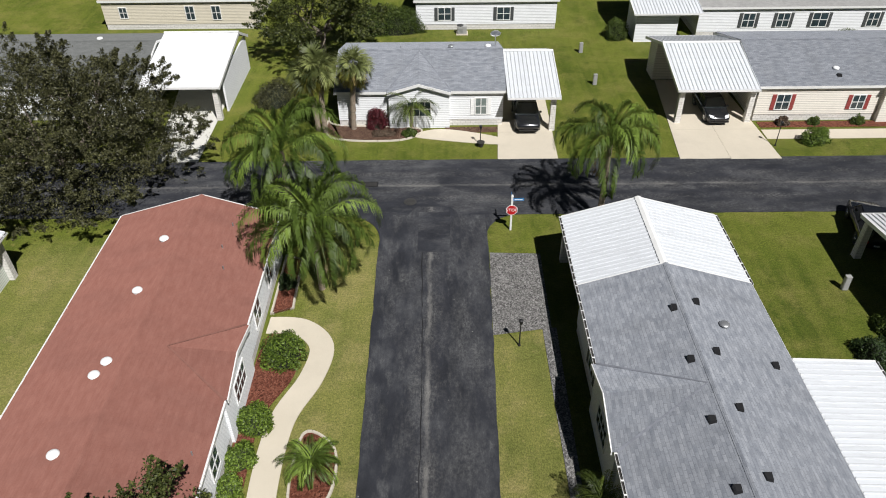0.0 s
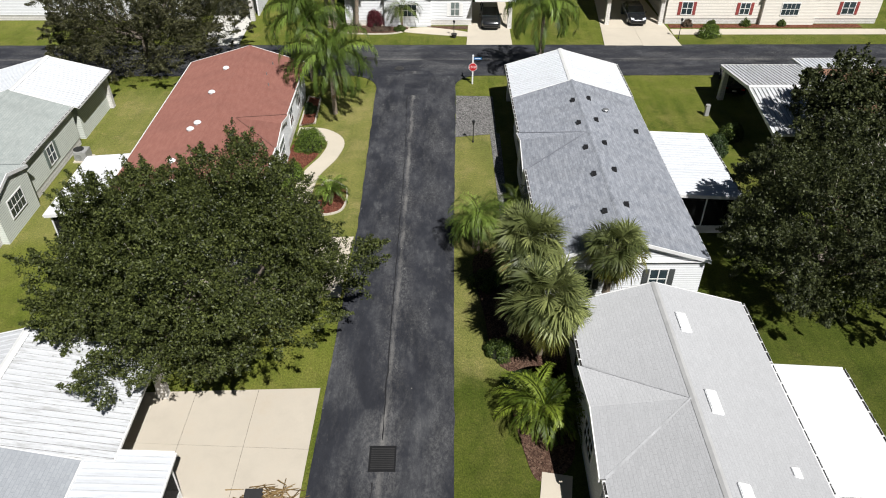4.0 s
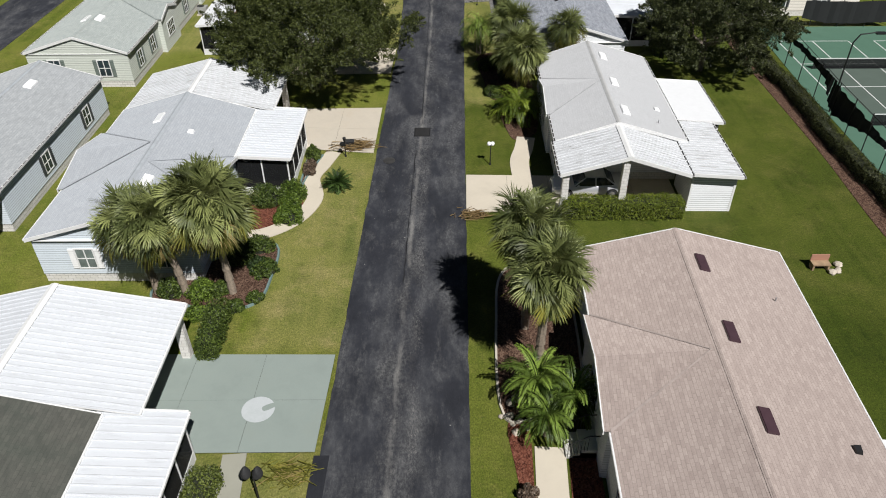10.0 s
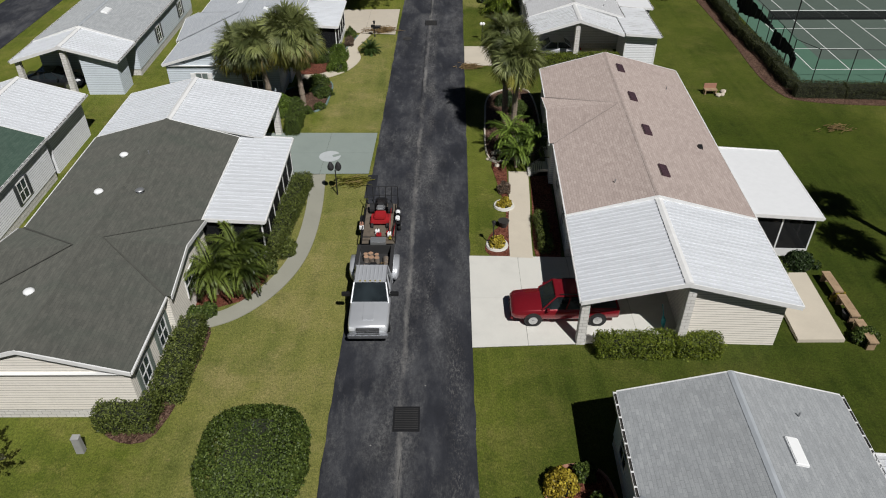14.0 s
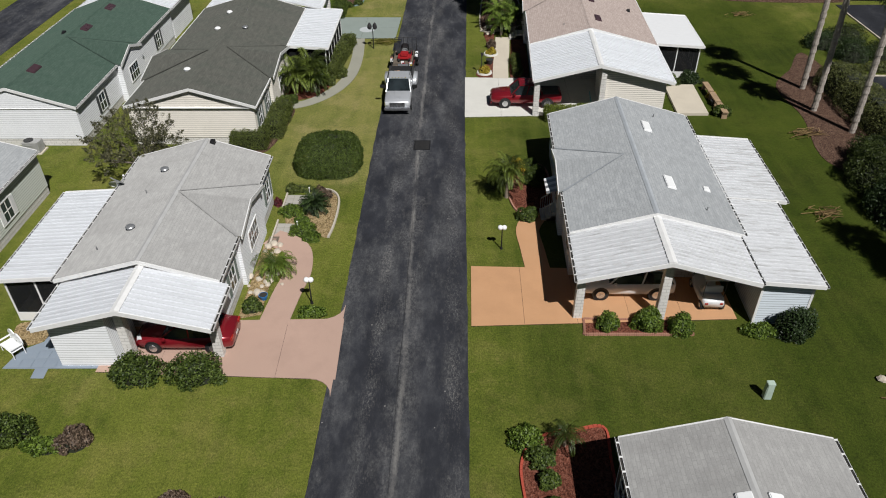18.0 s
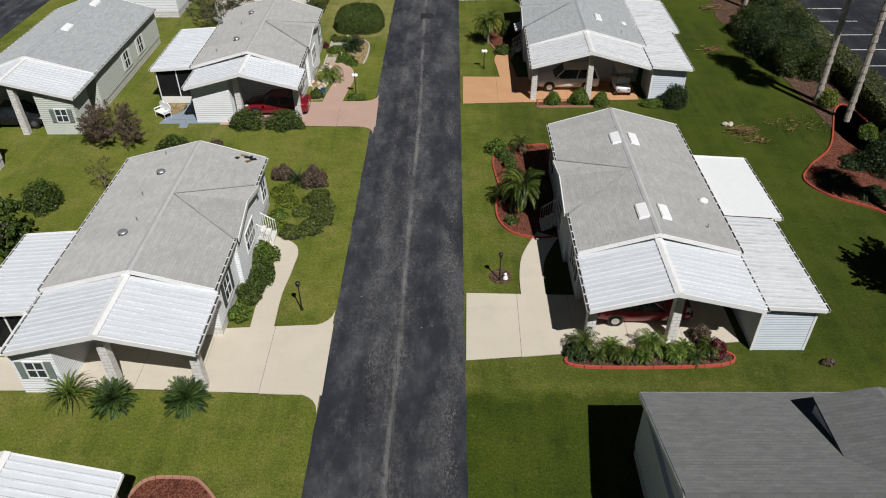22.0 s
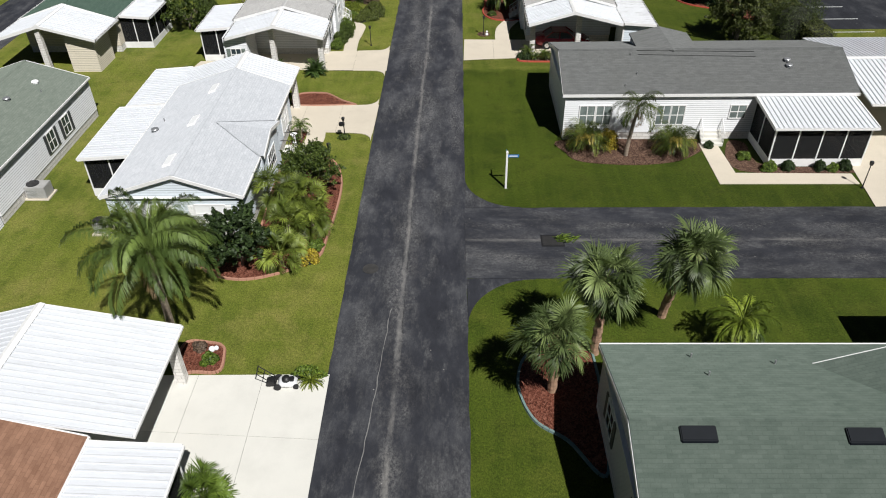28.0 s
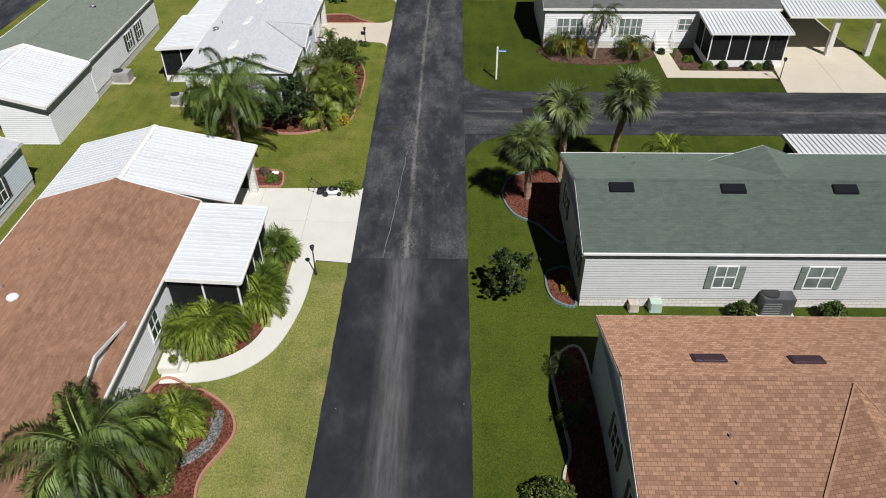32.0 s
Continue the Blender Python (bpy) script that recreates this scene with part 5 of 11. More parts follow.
    # cross gables: (side, y centre, half width, how far out)
    for side, yc, hw, out, *top in crosses:
        yc = Y(yc)
        sg = -1 if side == "W" else 1
        xe = (a if sg < 0 else b) + sg * out
        zp = top[0] if top else zr - 0.07
        lo, hi = (a, r) if sg < 0 else (b, r)
        xm = lo + (hi - lo) * (zp - ze) / (zr - ze)
        e = 0.03
        if out < 0:
            # a gable that stands back on the slope
            zb = ze + (zr - ze) * (xe - lo) / (hi - lo)
            A, B, P, Q = (xe, yc - hw, zb), (xe, yc + hw, zb), (xe, yc, zp), (xm, yc, zp)
            part("cross_gable_roof", Geo().add([A, P, Q, B], [(0, 1, 2), (1, 3, 2)]).mesh("cross_gable_roof"), rm, root)
            part("gable_wall", Geo().add([(xe - sg * 0.1, yc - hw, zb - 0.2), (xe - sg * 0.1, yc + hw, zb - 0.2), (xe - sg * 0.1, yc, zp - 0.04)], [(0, 1, 2)]).mesh("gable_wall"), wm, root)
            for c, d in ((A, P), (P, B)):
                g = Geo().hexa([(c[0], c[1], c[2] - 0.16), (d[0], d[1], d[2] - 0.16), (d[0] + sg * 0.06, d[1], d[2] - 0.16), (c[0] + sg * 0.06, c[1], c[2] - 0.16)],
                               [(c[0], c[1], c[2] - 0.025), (d[0], d[1], d[2] - 0.025), (d[0] + sg * 0.06, d[1], d[2] - 0.025), (c[0] + sg * 0.06, c[1], c[2] - 0.025)])
                part("fascia", g.mesh("fascia"), TRIM, root)
            continue
        A, B, P, Q = (xe, yc - hw, ze + e), (xe, yc + hw, ze + e), (xe, yc, ze + 0.55 * (zp - ze) + e), (xm, yc, zp + e)
        A2, B2 = ((a if sg < 0 else b), yc - hw, ze + e), ((a if sg < 0 else b), yc + hw, ze + e)
        g = Geo().add([A, P, Q, A2, B, B2], [(0, 1, 2, 3), (1, 4, 5, 2)])
        part("cross_gable_roof", g.mesh("cross_gable_roof"), rm, root)
        for low_end in (A2, B2):
            # dark grit that gathers in the valley
            q = Vector(Q) - Vector(low_end)
            half_w = Vector((-q.y, q.x, 0)).normalized() * 0.06
            lift = Vector((0, 0, 0.035))
            g = Geo().add([tuple(Vector(low_end) - half_w + lift), tuple(Vector(low_end) + half_w + lift), tuple(Vector(Q) + half_w * 0.5 + lift), tuple(Vector(Q) - half_w * 0.5 + lift)], [(0, 1, 2, 3)])
            part("valley", g.mesh("valley"), VALLEY[roof], root, "grit-darkened roof valley")
        for c, d in ((A, P), (P, B)):
            g = Geo().hexa([(c[0], c[1], c[2] - 0.2), (d[0], d[1], d[2] - 0.2), (d[0] + sg * 0.05, d[1], d[2] - 0.2), (c[0] + sg * 0.05, c[1], c[2] - 0.2)],
                           [(c[0], c[1], c[2] + 0.02), (d[0], d[1], d[2] + 0.02), (d[0] + sg * 0.05, d[1], d[2] + 0.02), (c[0] + sg * 0.05, c[1], c[2] + 0.02)])
            part("fascia", g.mesh("fascia"), TRIM, root)
        wx = (wa if sg < 0 else wb) + sg * out
        g = Geo().add([(wx, yc - hw + 0.1, 0.0), (wx, yc + hw - 0.1, 0.0), (wx, yc + hw - 0.1, ze - 0.05), (wx, yc, ze + 0.55 * (zp - ze) - 0.08), (wx, yc - hw + 0.1, ze - 0.05),
                       (wx - sg * (out + 0.1), yc - hw + 0.1, 0.0), (wx - sg * (out + 0.1), yc + hw - 0.1, 0.0), (wx - sg * (out + 0.1), yc + hw - 0.1, ze - 0.05), (wx - sg * (out + 0.1), yc - hw + 0.1, ze - 0.05)],
                      [(0, 1, 2, 3, 4), (0, 4, 8, 5), (1, 6, 7, 2)])
        part("gable_wall", g.mesh("gable_wall"), wm, root)
        window_part(root, side, wx, yc, 1.05, 1.7, 1.15, None, "grid", fan=False)
    # carports: dict(y0, y1, x0, x1, xr, drop, cols, shed, mat)
    for c in carports:
        m = c.get("mat", WHITE_METAL)
        ca, cb, cr = X(c.get("x0", x0)), X(c.get("x1", x1)), X(c.get("xr", xr))
        c0, c1 = Y(c["y0"]), Y(c["y1"])
        ce, ct = ze + 0.0 - c.get("drop", 0.06), zr - c.get("drop", 0.06) - c.get("low", 0.12)
        if c.get("clean"):
            part("carport_roof", gable_slope(ca, cr, c0, c1, ce, ct).mesh("carport_roof"), m, root)
            part("carport_roof", gable_slope(cb, cr, c0, c1, ce, ct).mesh("carport_roof"), m, root)
        else:
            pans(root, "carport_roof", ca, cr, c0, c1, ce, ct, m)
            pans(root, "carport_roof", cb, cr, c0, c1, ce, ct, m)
        kk = 0.19
        dz0, dz1 = kk * (ct - ce) / (cr - ca), kk * (ct - ce) / (cb - cr)
        g = Geo().hexa([(cr - kk, c0 - 0.02, ct - dz0 + 0.03), (cr, c0 - 0.02, ct + 0.02), (cr, c1 + 0.02, ct + 0.02), (cr - kk, c1 + 0.02, ct - dz0 + 0.03)],
                       [(cr - kk, c0 - 0.02, ct - dz0 + 0.06), (cr, c0 - 0.02, ct + 0.075), (cr, c1 + 0.02, ct + 0.075), (cr - kk, c1 + 0.02, ct - dz0 + 0.06)])
        g.hexa([(cr, c0 - 0.02, ct + 0.02), (cr + kk, c0 - 0.02, ct - dz1 + 0.03), (cr + kk, c1 + 0.02, ct - dz1 + 0.03), (cr, c1 + 0.02, ct + 0.02)],
               [(cr, c0 - 0.02, ct + 0.075), (cr + kk, c0 - 0.02, ct - dz1 + 0.06), (cr + kk, c1 + 0.02, ct - dz1 + 0.06), (cr, c1 + 0.02, ct + 0.075)])
        part("ridge_cap", g.mesh("ridge_cap"), TRIM, root, "white metal ridge cap")
        far = c0 if abs(c0 - s) > abs(c1 - s) or c1 <= s + 0.1 else c1
        far = c0 if c["y0"] < y0 else c1
        verge(root, ca, cb, cr, far, ce, ct, 0.24)
        gut(root, ca, c0, c1, ce, -1)
        gut(root, cb, c0, c1, ce, 1)
        czr = lambda x: ce + (ct - ce) * ((x - ca) / (cr - ca) if x < cr else (cb - x) / (cb - cr))  # noqa: E731
        for px, py in c.get("cols", ()):
            px, py = X(px), Y(py)
            top = czr(px) - 0.2
            w = 0.22
            g = Geo().hexa([(px - w, py - w, 0), (px + w, py - w, 0), (px + w, py + w, 0), (px - w, py + w, 0)], [(px - w * 0.85, py - w * 0.85, top), (px + w * 0.85, py - w * 0.85, top), (px + w * 0.85, py + w * 0.85, top), (px - w * 0.85, py + w * 0.85, top)])
            part("column", g.mesh("column", bevel=0.015), COLUMN, root, "pale split-block column")
        for sx0, sx1, sy0, sy1 in c.get("sheds", ()):
            sx0, sx1, sy0, sy1 = X(sx0), X(sx1), Y(sy0), Y(sy1)
            lo, hi = [(sx0, sy0, 0), (sx1, sy0, 0), (sx1, sy1, 0), (sx0, sy1, 0)], []
            for x, y, _ in lo:
                inside = ca <= x <= cb
                hi.append((x, y, (czr(x) if inside else ce) - 0.16))
            part("storage_shed", Geo().hexa(lo, hi).mesh("storage_shed"), SIDING[c.get("shed_wall", wall)], root, "storage room clad in lap siding")
            if c.get("shed_window") is not None:
                window_part(root, "S", X(c["shed_window"]), sy0, 1.0, 0.75, 0.9, GREEN_SHUTTER, "double")
    # flat additions: dict(x0, x1, y0, y1, z0, z1, mat, room)
    for f in flats:
        fx0, fx1, fy0, fy1 = X(f["x0"]), X(f["x1"]), Y(f["y0"]), Y(f["y1"])
        zi, zo = f.get("zi", 2.95), f.get("zo", 2.75)
        west = abs(fx0 - a) > abs(fx1 - a) and fx0 < a + 0.5
        inner, outer = (fx1, fx0) if west else (fx0, fx1)
        m = f.get("mat", WHITE_METAL)
        if f.get("clean"):
            part("patio_roof", gable_slope(outer, inner, fy0, fy1, zo, zi, 0.09).mesh("patio_roof"), CLEAN_METAL, root, "smooth white insulated patio roof")
        else:
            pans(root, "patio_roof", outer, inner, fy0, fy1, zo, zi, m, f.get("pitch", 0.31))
        gut(root, outer, fy0, fy1, zo, -1 if west else 1)
        for y in (fy0, fy1):
            q = [(min(inner, outer), y - 0.03, 0), (max(inner, outer), y - 0.03, 0), (max(inner, outer), y + 0.03, 0), (min(inner, outer), y + 0.03, 0)]
            zz = lambda x: (zi if abs(x - inner) < 0.01 else zo)  # noqa: E731
            part("fascia", Geo().hexa([(x, v, zz(x) - 0.16) for x, v, _ in q], [(x, v, zz(x) + 0.05) for x, v, _ in q]).mesh("fascia"), TRIM, root)
        if f.get("shed"):
            sx0, sx1, sy0, sy1 = f["shed"]
            sx0, sx1, sy0, sy1 = X(sx0), X(sx1), Y(sy0), Y(sy1)
            zs = lambda x: zo + (zi - zo) * (x - outer) / (inner - outer) - 0.1  # noqa: E731
            lo = [(sx0, sy0, 0), (sx1, sy0, 0), (sx1, sy1, 0), (sx0, sy1, 0)]
            part("storage_shed", Geo().hexa(lo, [(x, y, zs(x)) for x, y, _ in lo]).mesh("storage_shed"), SIDING[f.get("shed_wall", wall)], root, "storage room clad in lap siding")
            for cx2, cy2 in ((sx0, sy0), (sx1, sy0)):
                part("corner_trim", Geo().box(cx2 - 0.06, cy2 - 0.02, 0, cx2 + 0.06, cy2 + 0.05, zo - 0.12).mesh("corner_trim"), TRIM, root, "white corner board")
        if f.get("room", True):
            o = outer + (0.25 if west else -0.25)
            i = inner
            y_a, y_b = fy0 + 0.25, fy1 - 0.25
            nlong = max(2, round((y_b - y_a) / 1.5))
            posts = [(o, y_a + (y_b - y_a) * k / nlong) for k in range(nlong + 1)] + [((o + i) / 2, y_a), ((o + i) / 2, y_b)]
            for px, py in posts:
                part("screen_post", Geo().box(px - 0.04, py - 0.04, 0, px + 0.04, py + 0.04, zo - 0.08).mesh("screen_post"), TRIM, root, "white aluminium post")
            lo, hi = min(o, i), max(o, i)
            for k in range(nlong):
                p0, p1 = posts[k][1], posts[k + 1][1]
                part("screen_panel", Geo().box(o - 0.008, p0 + 0.04, 0.55, o + 0.008, p1 - 0.04, zo - 0.1).mesh("screen_panel"), SCREEN, root, "dark insect screen")
                part("knee_wall", Geo().box(o - 0.03, p0 + 0.04, 0.0, o + 0.03, p1 - 0.04, 0.55).mesh("knee_wall"), TRIM, root)
            for y in (y_a, y_b):
                part("screen_panel", Geo().box(lo + 0.04, y - 0.008, 0.55, hi - 0.04, y + 0.008, zo - 0.1).mesh("screen_panel"), SCREEN, root, "dark insect screen")
                part("knee_wall", Geo().box(lo + 0.04, y - 0.03, 0.0, hi - 0.04, y + 0.03, 0.55).mesh("knee_wall"), TRIM, root)
            part("floor_slab", Geo().box(lo, y_a + 0.04, 0.0, hi, y_b - 0.04, 0.12).mesh("floor_slab"), CONC, root)
    for w in windows:
        side, pos, z0, ww, hh = w[:5]
        shutter = w[5] if len(w) > 5 else None
        kind = w[6] if len(w) > 6 else "double"
        if side in "EW":
            window_part(root, side, wb if side == "E" else wa, Y(pos), z0, ww, hh, shutter, kind, w[7] if len(w) > 7 else None)
        else:
            window_part(root, side, X(pos), wn if side == "N" else ws, z0, ww, hh, shutter, kind, w[7] if len(w) > 7 else None)
    for kind, x, y in fittings:
        x, y = X(x), Y(y)
        vent(root, kind, x, y, rise(x), (zr - ze) / (r - a) if x < r else -(zr - ze) / (b - r))
    return root


# east of the lane
home("mobile home with mixed grey shingles and a white metal carport roof", 6.95, 15.75, 11.15, 7.3, 26.6, "charcoal_mix", "white", zr=4.4, gutters="W",
     carports=[dict(y0=26.6, y1=32.7, cols=[(7.3, 32.3), (15.3, 32.3)], sheds=[(13.0, 15.4, 27.0, 32.2)])],
     flats=[dict(x0=15.8, x1=19.6, y0=13.6, y1=21.4, mat=WHITE_METAL)],
     crosses=[("W", 18.8, 2.35, 0.2)],
     windows=[("S", 13.2, 1.0, 0.9, 1.25, DARK_SHUTTER), ("S", 9.2, 1.0, 0.9, 1.25, DARK_SHUTTER), ("W", 22.5, 1.0, 1.0, 1.2, DARK_SHUTTER), ("W", 12.5, 1.0, 1.0, 1.2, DARK_SHUTTER), ("W", 10.0, 1.0, 1.0, 1.2, DARK_SHUTTER)],
     fittings=[("box", 10.75, 23.4), ("box", 11.93, 23.9), ("box", 10.66, 20.2), ("box", 11.9, 20.7), ("box", 14.65, 20.6), ("box", 10.6, 17.0), ("box", 11.87, 17.6), ("box", 10.57, 13.9), ("box", 11.86, 14.4), ("box", 10.5, 10.1), ("box", 11.8, 10.7), ("turbine", 12.9, 22.6)])
home("mobile home with a pale grey roof and white carport", 7.75, 16.1, 11.6, -9.6, 4.05, "pale", "white", turn=-0.8,
     carports=[dict(y0=-13.65, y1=-9.6, x0=7.6, x1=15.4, cols=[(8.0, -13.3), (11.5, -13.3)], mat=STAINED_METAL)],
     flats=[dict(x0=16.1, x1=19.35, y0=-6.6, y1=0.0, clean=True), dict(x0=15.5, x1=18.5, y0=-13.6, y1=-6.6, mat=STAINED_METAL, room=False, shed=(15.7, 18.3, -13.1, -10.0))],
     crosses=[("W", -3.1, 2.9, 0.2, 4.26)],
     windows=[("W", 1.0, 1.0, 1.0, 1.2, DARK_SHUTTER), ("W", -8.2, 1.0, 1.0, 1.2, DARK_SHUTTER), ("N", 10.0, 1.0, 0.9, 1.2), ("N", 14.0, 1.0, 0.9, 1.2)],
     fittings=[("sky", 12.4, 1.5), ("sky", 12.45, -3.1), ("sky", 12.4, -7.5), ("cap", 14.9, -5.9), ("pipe", 14.5, -8.1)])
home("mobile home with a tan shingle roof and white carport", 6.95, 17.05, 11.65, -40.7, -21.1, "tan", "white", turn=-2.3, zr=4.35, trough=False,
     carports=[dict(y0=-47.7, y1=-40.7, cols=[(7.25, -47.3), (12.0, -47.3)], sheds=[(12.2, 16.6, -47.2, -42.5)], shed_wall="cream")],
     flats=[dict(x0=17.1, x1=20.9, y0=-40.2, y1=-32.8, clean=True)],
     crosses=[("W", -29.5, 3.3, 0.25, 4.25)],
     windows=[("W", -38.5, 1.0, 1.0, 1.2), ("W", -35.0, 1.0, 1.0, 1.2), ("W", -23.0, 1.0, 1.0, 1.2)],
     fittings=[("darksky", 12.38, -23.65), ("darksky", 12.45, -28.3), ("darksky", 12.5, -33.0), ("darksky", 12.55, -37.8), ("pipe", 9.75, -38.6), ("pipe", 15.4, -25.4), ("box", 15.75, -33.6)])
home("mobile home with a blue-grey shingle roof and white carport", 6.6, 15.45, 10.85, -66.7, -53.1, "bluegrey", "blue", turn=-1.5, zr=4.25,
     carports=[dict(y0=-70.5, y1=-66.7, x1=15.2, cols=[(6.95, -69.7), (11.0, -69.7)], mat=STAINED_METAL)],
     flats=[dict(x0=15.5, x1=18.8, y0=-63.1, y1=-55.9, mat=STAINED_METAL), dict(x0=15.3, x1=18.2, y0=-70.4, y1=-63.1, mat=STAINED_METAL, room=False, shed=(15.5, 17.9, -70.0, -67.0))],
     crosses=[("W", -60.4, 2.45, 0.2, 4.06)],
     windows=[("W", -65.3, 1.0, 1.0, 1.2), ("W", -55.0, 1.0, 1.0, 1.2)],
     fittings=[("sky", 12.2, -56.6), ("sky", 12.25, -63.1), ("cap", 14.4, -62.8), ("pipe", 13.0, -54.8), ("pipe", 13.85, -65.1)])
home("mobile home with a weathered grey roof and white carport", 6.5, 14.25, 10.2, -92.6, -79.7, "grey", "blue", ze=3.2, zr=4.3,
     carports=[dict(y0=-96.45, y1=-92.6, x1=14.2, drop=0.2, cols=[(7.0, -95.0), (10.8, -95.2)])],
     flats=[dict(x0=14.3, x1=17.5, y0=-89.2, y1=-83.15, clean=True), dict(x0=14.2, x1=17.0, y0=-96.2, y1=-89.2, mat=STAINED_METAL, room=False, shed=(14.4, 16.8, -95.9, -93.0))],
     crosses=[("W", -86.75, 2.65, 0.2, 4.26)],
     windows=[("W", -91.2, 1.0, 1.0, 1.2, DARK_SHUTTER), ("W", -81.0, 1.0, 1.0, 1.2, DARK_SHUTTER)],
     fittings=[("sky", 9.8, -83.3), ("sky", 10.85, -83.3), ("sky", 9.8, -90.6), ("sky", 10.9, -90.6), ("dome", 13.5, -88.6), ("pipe", 13.0, -91.1)])
slate_home = home("wide home with a dark slate roof and a screened porch", -110.75, -101.5, -106.8, -26.9, -7.55, "slate", "white", ze=3.45, zr=4.95, axis="x", gutters="", name="manufactured_home", rake=0.06,
     windows=[("W", -9.28, 1.15, 0.95, 1.35, None, "double", GLASS_GREEN), ("W", -10.38, 1.15, 0.95, 1.35, None, "double", GLASS_GREEN), ("W", -14.35, 1.15, 0.85, 1.35, None, "double", GLASS_GREEN), ("W", -15.32, 1.15, 0.85, 1.35, None, "double", GLASS_GREEN), ("W", -19.3, 1.6, 1.0, 0.9, None, "double", GLASS_GREEN)],
     fittings=[("pipe", -107.4, -12.4), ("pipe", -109.1, -12.6), ("pipe", -110.1, -11.7), ("turbine", -108.5, -22.8), ("turbine", -108.0, -22.8)],
     crosses=[],
     flats=[dict(x0=-114.5, x1=-110.2, y0=-26.6, y1=-20.2, mat=WHITE_METAL, zi=3.25, zo=2.85)],
     carports=[dict(y0=-34.6, y1=-26.9, x0=-112.3, x1=-101.0, xr=-106.8, cols=[(-111.9, -34.2), (-111.9, -31.0), (-101.5, -34.2)], low=0.7)])
home("wide home with a green shingle roof and pale siding", -143.0, -134.0, -139.0, -25.0, -6.2, "green", "grey", ze=3.5, zr=4.95, axis="x", name="manufactured_home", trough=False, rake=0.06,
     windows=[("W", -13.1, 1.3, 0.95, 1.25, GREEN_SHUTTER, "double", GLASS_GREEN), ("W", -17.6, 1.3, 1.3, 1.25, GREEN_SHUTTER, "double", GLASS_GREEN), ("N", -141.2, 1.3, 1.0, 1.2, DARK_SHUTTER), ("N", -136.5, 1.3, 1.0, 1.2, DARK_SHUTTER)],
     fittings=[("blacksky", -139.5, -8.4), ("blacksky", -139.55, -13.8), ("blacksky", -139.55, -19.2), ("pipe", -135.0, -9.5), ("pipe", -136.3, -9.75), ("pipe", -135.5, -12.5)],
     crosses=[("E", -16.6, 2.7, -1.5, 4.9)],
     flats=[dict(x0=-134.0, x1=-130.4, y0=-26.1, y1=-20.0, mat=WHITE_METAL, room=True)])
home("wide home with terracotta shingles and blue-grey siding", -156.5, -147.3, -151.9, -27.0, -6.1, "orange", "blue", ze=3.6, zr=5.0, axis="x", gutters="", name="manufactured_home", rake=0.06,
     windows=[("N", -152.3, 1.3, 1.0, 1.2, DARK_SHUTTER), ("N", -155.2, 1.3, 0.9, 1.2, DARK_SHUTTER)],
     fittings=[("darksky", -150.7, -9.55), ("darksky", -150.75, -13.07), ("pipe", -154.0, -9.4), ("pipe", -155.5, -9.3)],
     crosses=[("W", -14.1, 2.5, 0.4)])



def roof_dormer(root, cx, cy, x, half, north, ridge, top, drop, material):
    """A low gable that stands on the far slope of an east-west roof and dies into its ridge; cx, cy: the middle the home is built about."""
    at = lambda wx, wy, wz: (wy - cx, -wx - cy, wz)  # noqa: E731
    eave = top - drop
    W, E = (x - half, x + half)
    meet = ridge + 0.25
    pts = [at(W, north, eave), at(x, north, top), at(x, meet - 0.6, top), at(W, meet + 0.9, eave), at(E, north, eave), at(E, meet + 0.9, eave)]
    part("dormer_roof", Geo().slab(pts[:4], 0.1).slab([pts[1], pts[4], pts[5], pts[2]], 0.1).mesh("dormer_roof"), material, root)
    wall = [at(W + 0.12, north - 0.15, eave - 1.0), at(E - 0.12, north - 0.15, eave - 1.0), at(E - 0.12, north - 0.15, eave - 0.08), at(x, north - 0.15, top - 0.1), at(W + 0.12, north - 0.15, eave - 0.08)]
    back = [at(W + 0.12, meet + 0.6, eave - 0.4), at(E - 0.12, meet + 0.6, eave - 0.4), at(E - 0.12, meet + 0.6, eave - 0.08), at(x, meet + 0.6, top - 0.1), at(W + 0.12, meet + 0.6, eave - 0.08)]
    part("dormer_wall", Geo().add(wall + back, [(0, 1, 2, 3, 4), (0, 4, 9, 5), (1, 6, 7, 2)]).mesh("dormer_wall"), SIDING["white"], root)


roof_dormer(slate_home, -106.125, -17.225, 15.35, 2.1, -102.6, -106.8, 5.0, 0.5, ROOF["slate"])

# west of the lane
home("mobile home with a faded red shingle roof", -18.3, -9.2, -13.4, 13.4, 33.1, "red", "white", zr=4.4, trough=False,
     carports=[dict(y0=7.4, y1=13.4, cols=[(-9.6, 7.8), (-13.4, 7.8)], sheds=[(-18.0, -14.0, 7.8, 10.5)])],
     flats=[dict(x0=-21.2, x1=-18.3, y0=12.0, y1=18.6, clean=True)],
     crosses=[("E", 21.6, 2.3, 0.12, 3.95)],
     windows=[("E", 26.3, 1.0, 1.2, 1.3, None), ("E", 29.5, 1.0, 1.0, 1.2), ("E", 17.2, 1.0, 1.0, 1.2), ("N", -12.0, 1.0, 1.0, 1.2)],
     fittings=[("dome", -14.46, 29.3), ("dome", -14.53, 25.2), ("dome", -14.3, 20.5), ("dome", -14.6, 19.8), ("dome", -14.65, 15.8), ("pipe", -11.4, 29.0), ("pipe", -9.75, 16.4), ("pipe", -11.0, 27.4), ("pipe", -11.3, 31.0)])
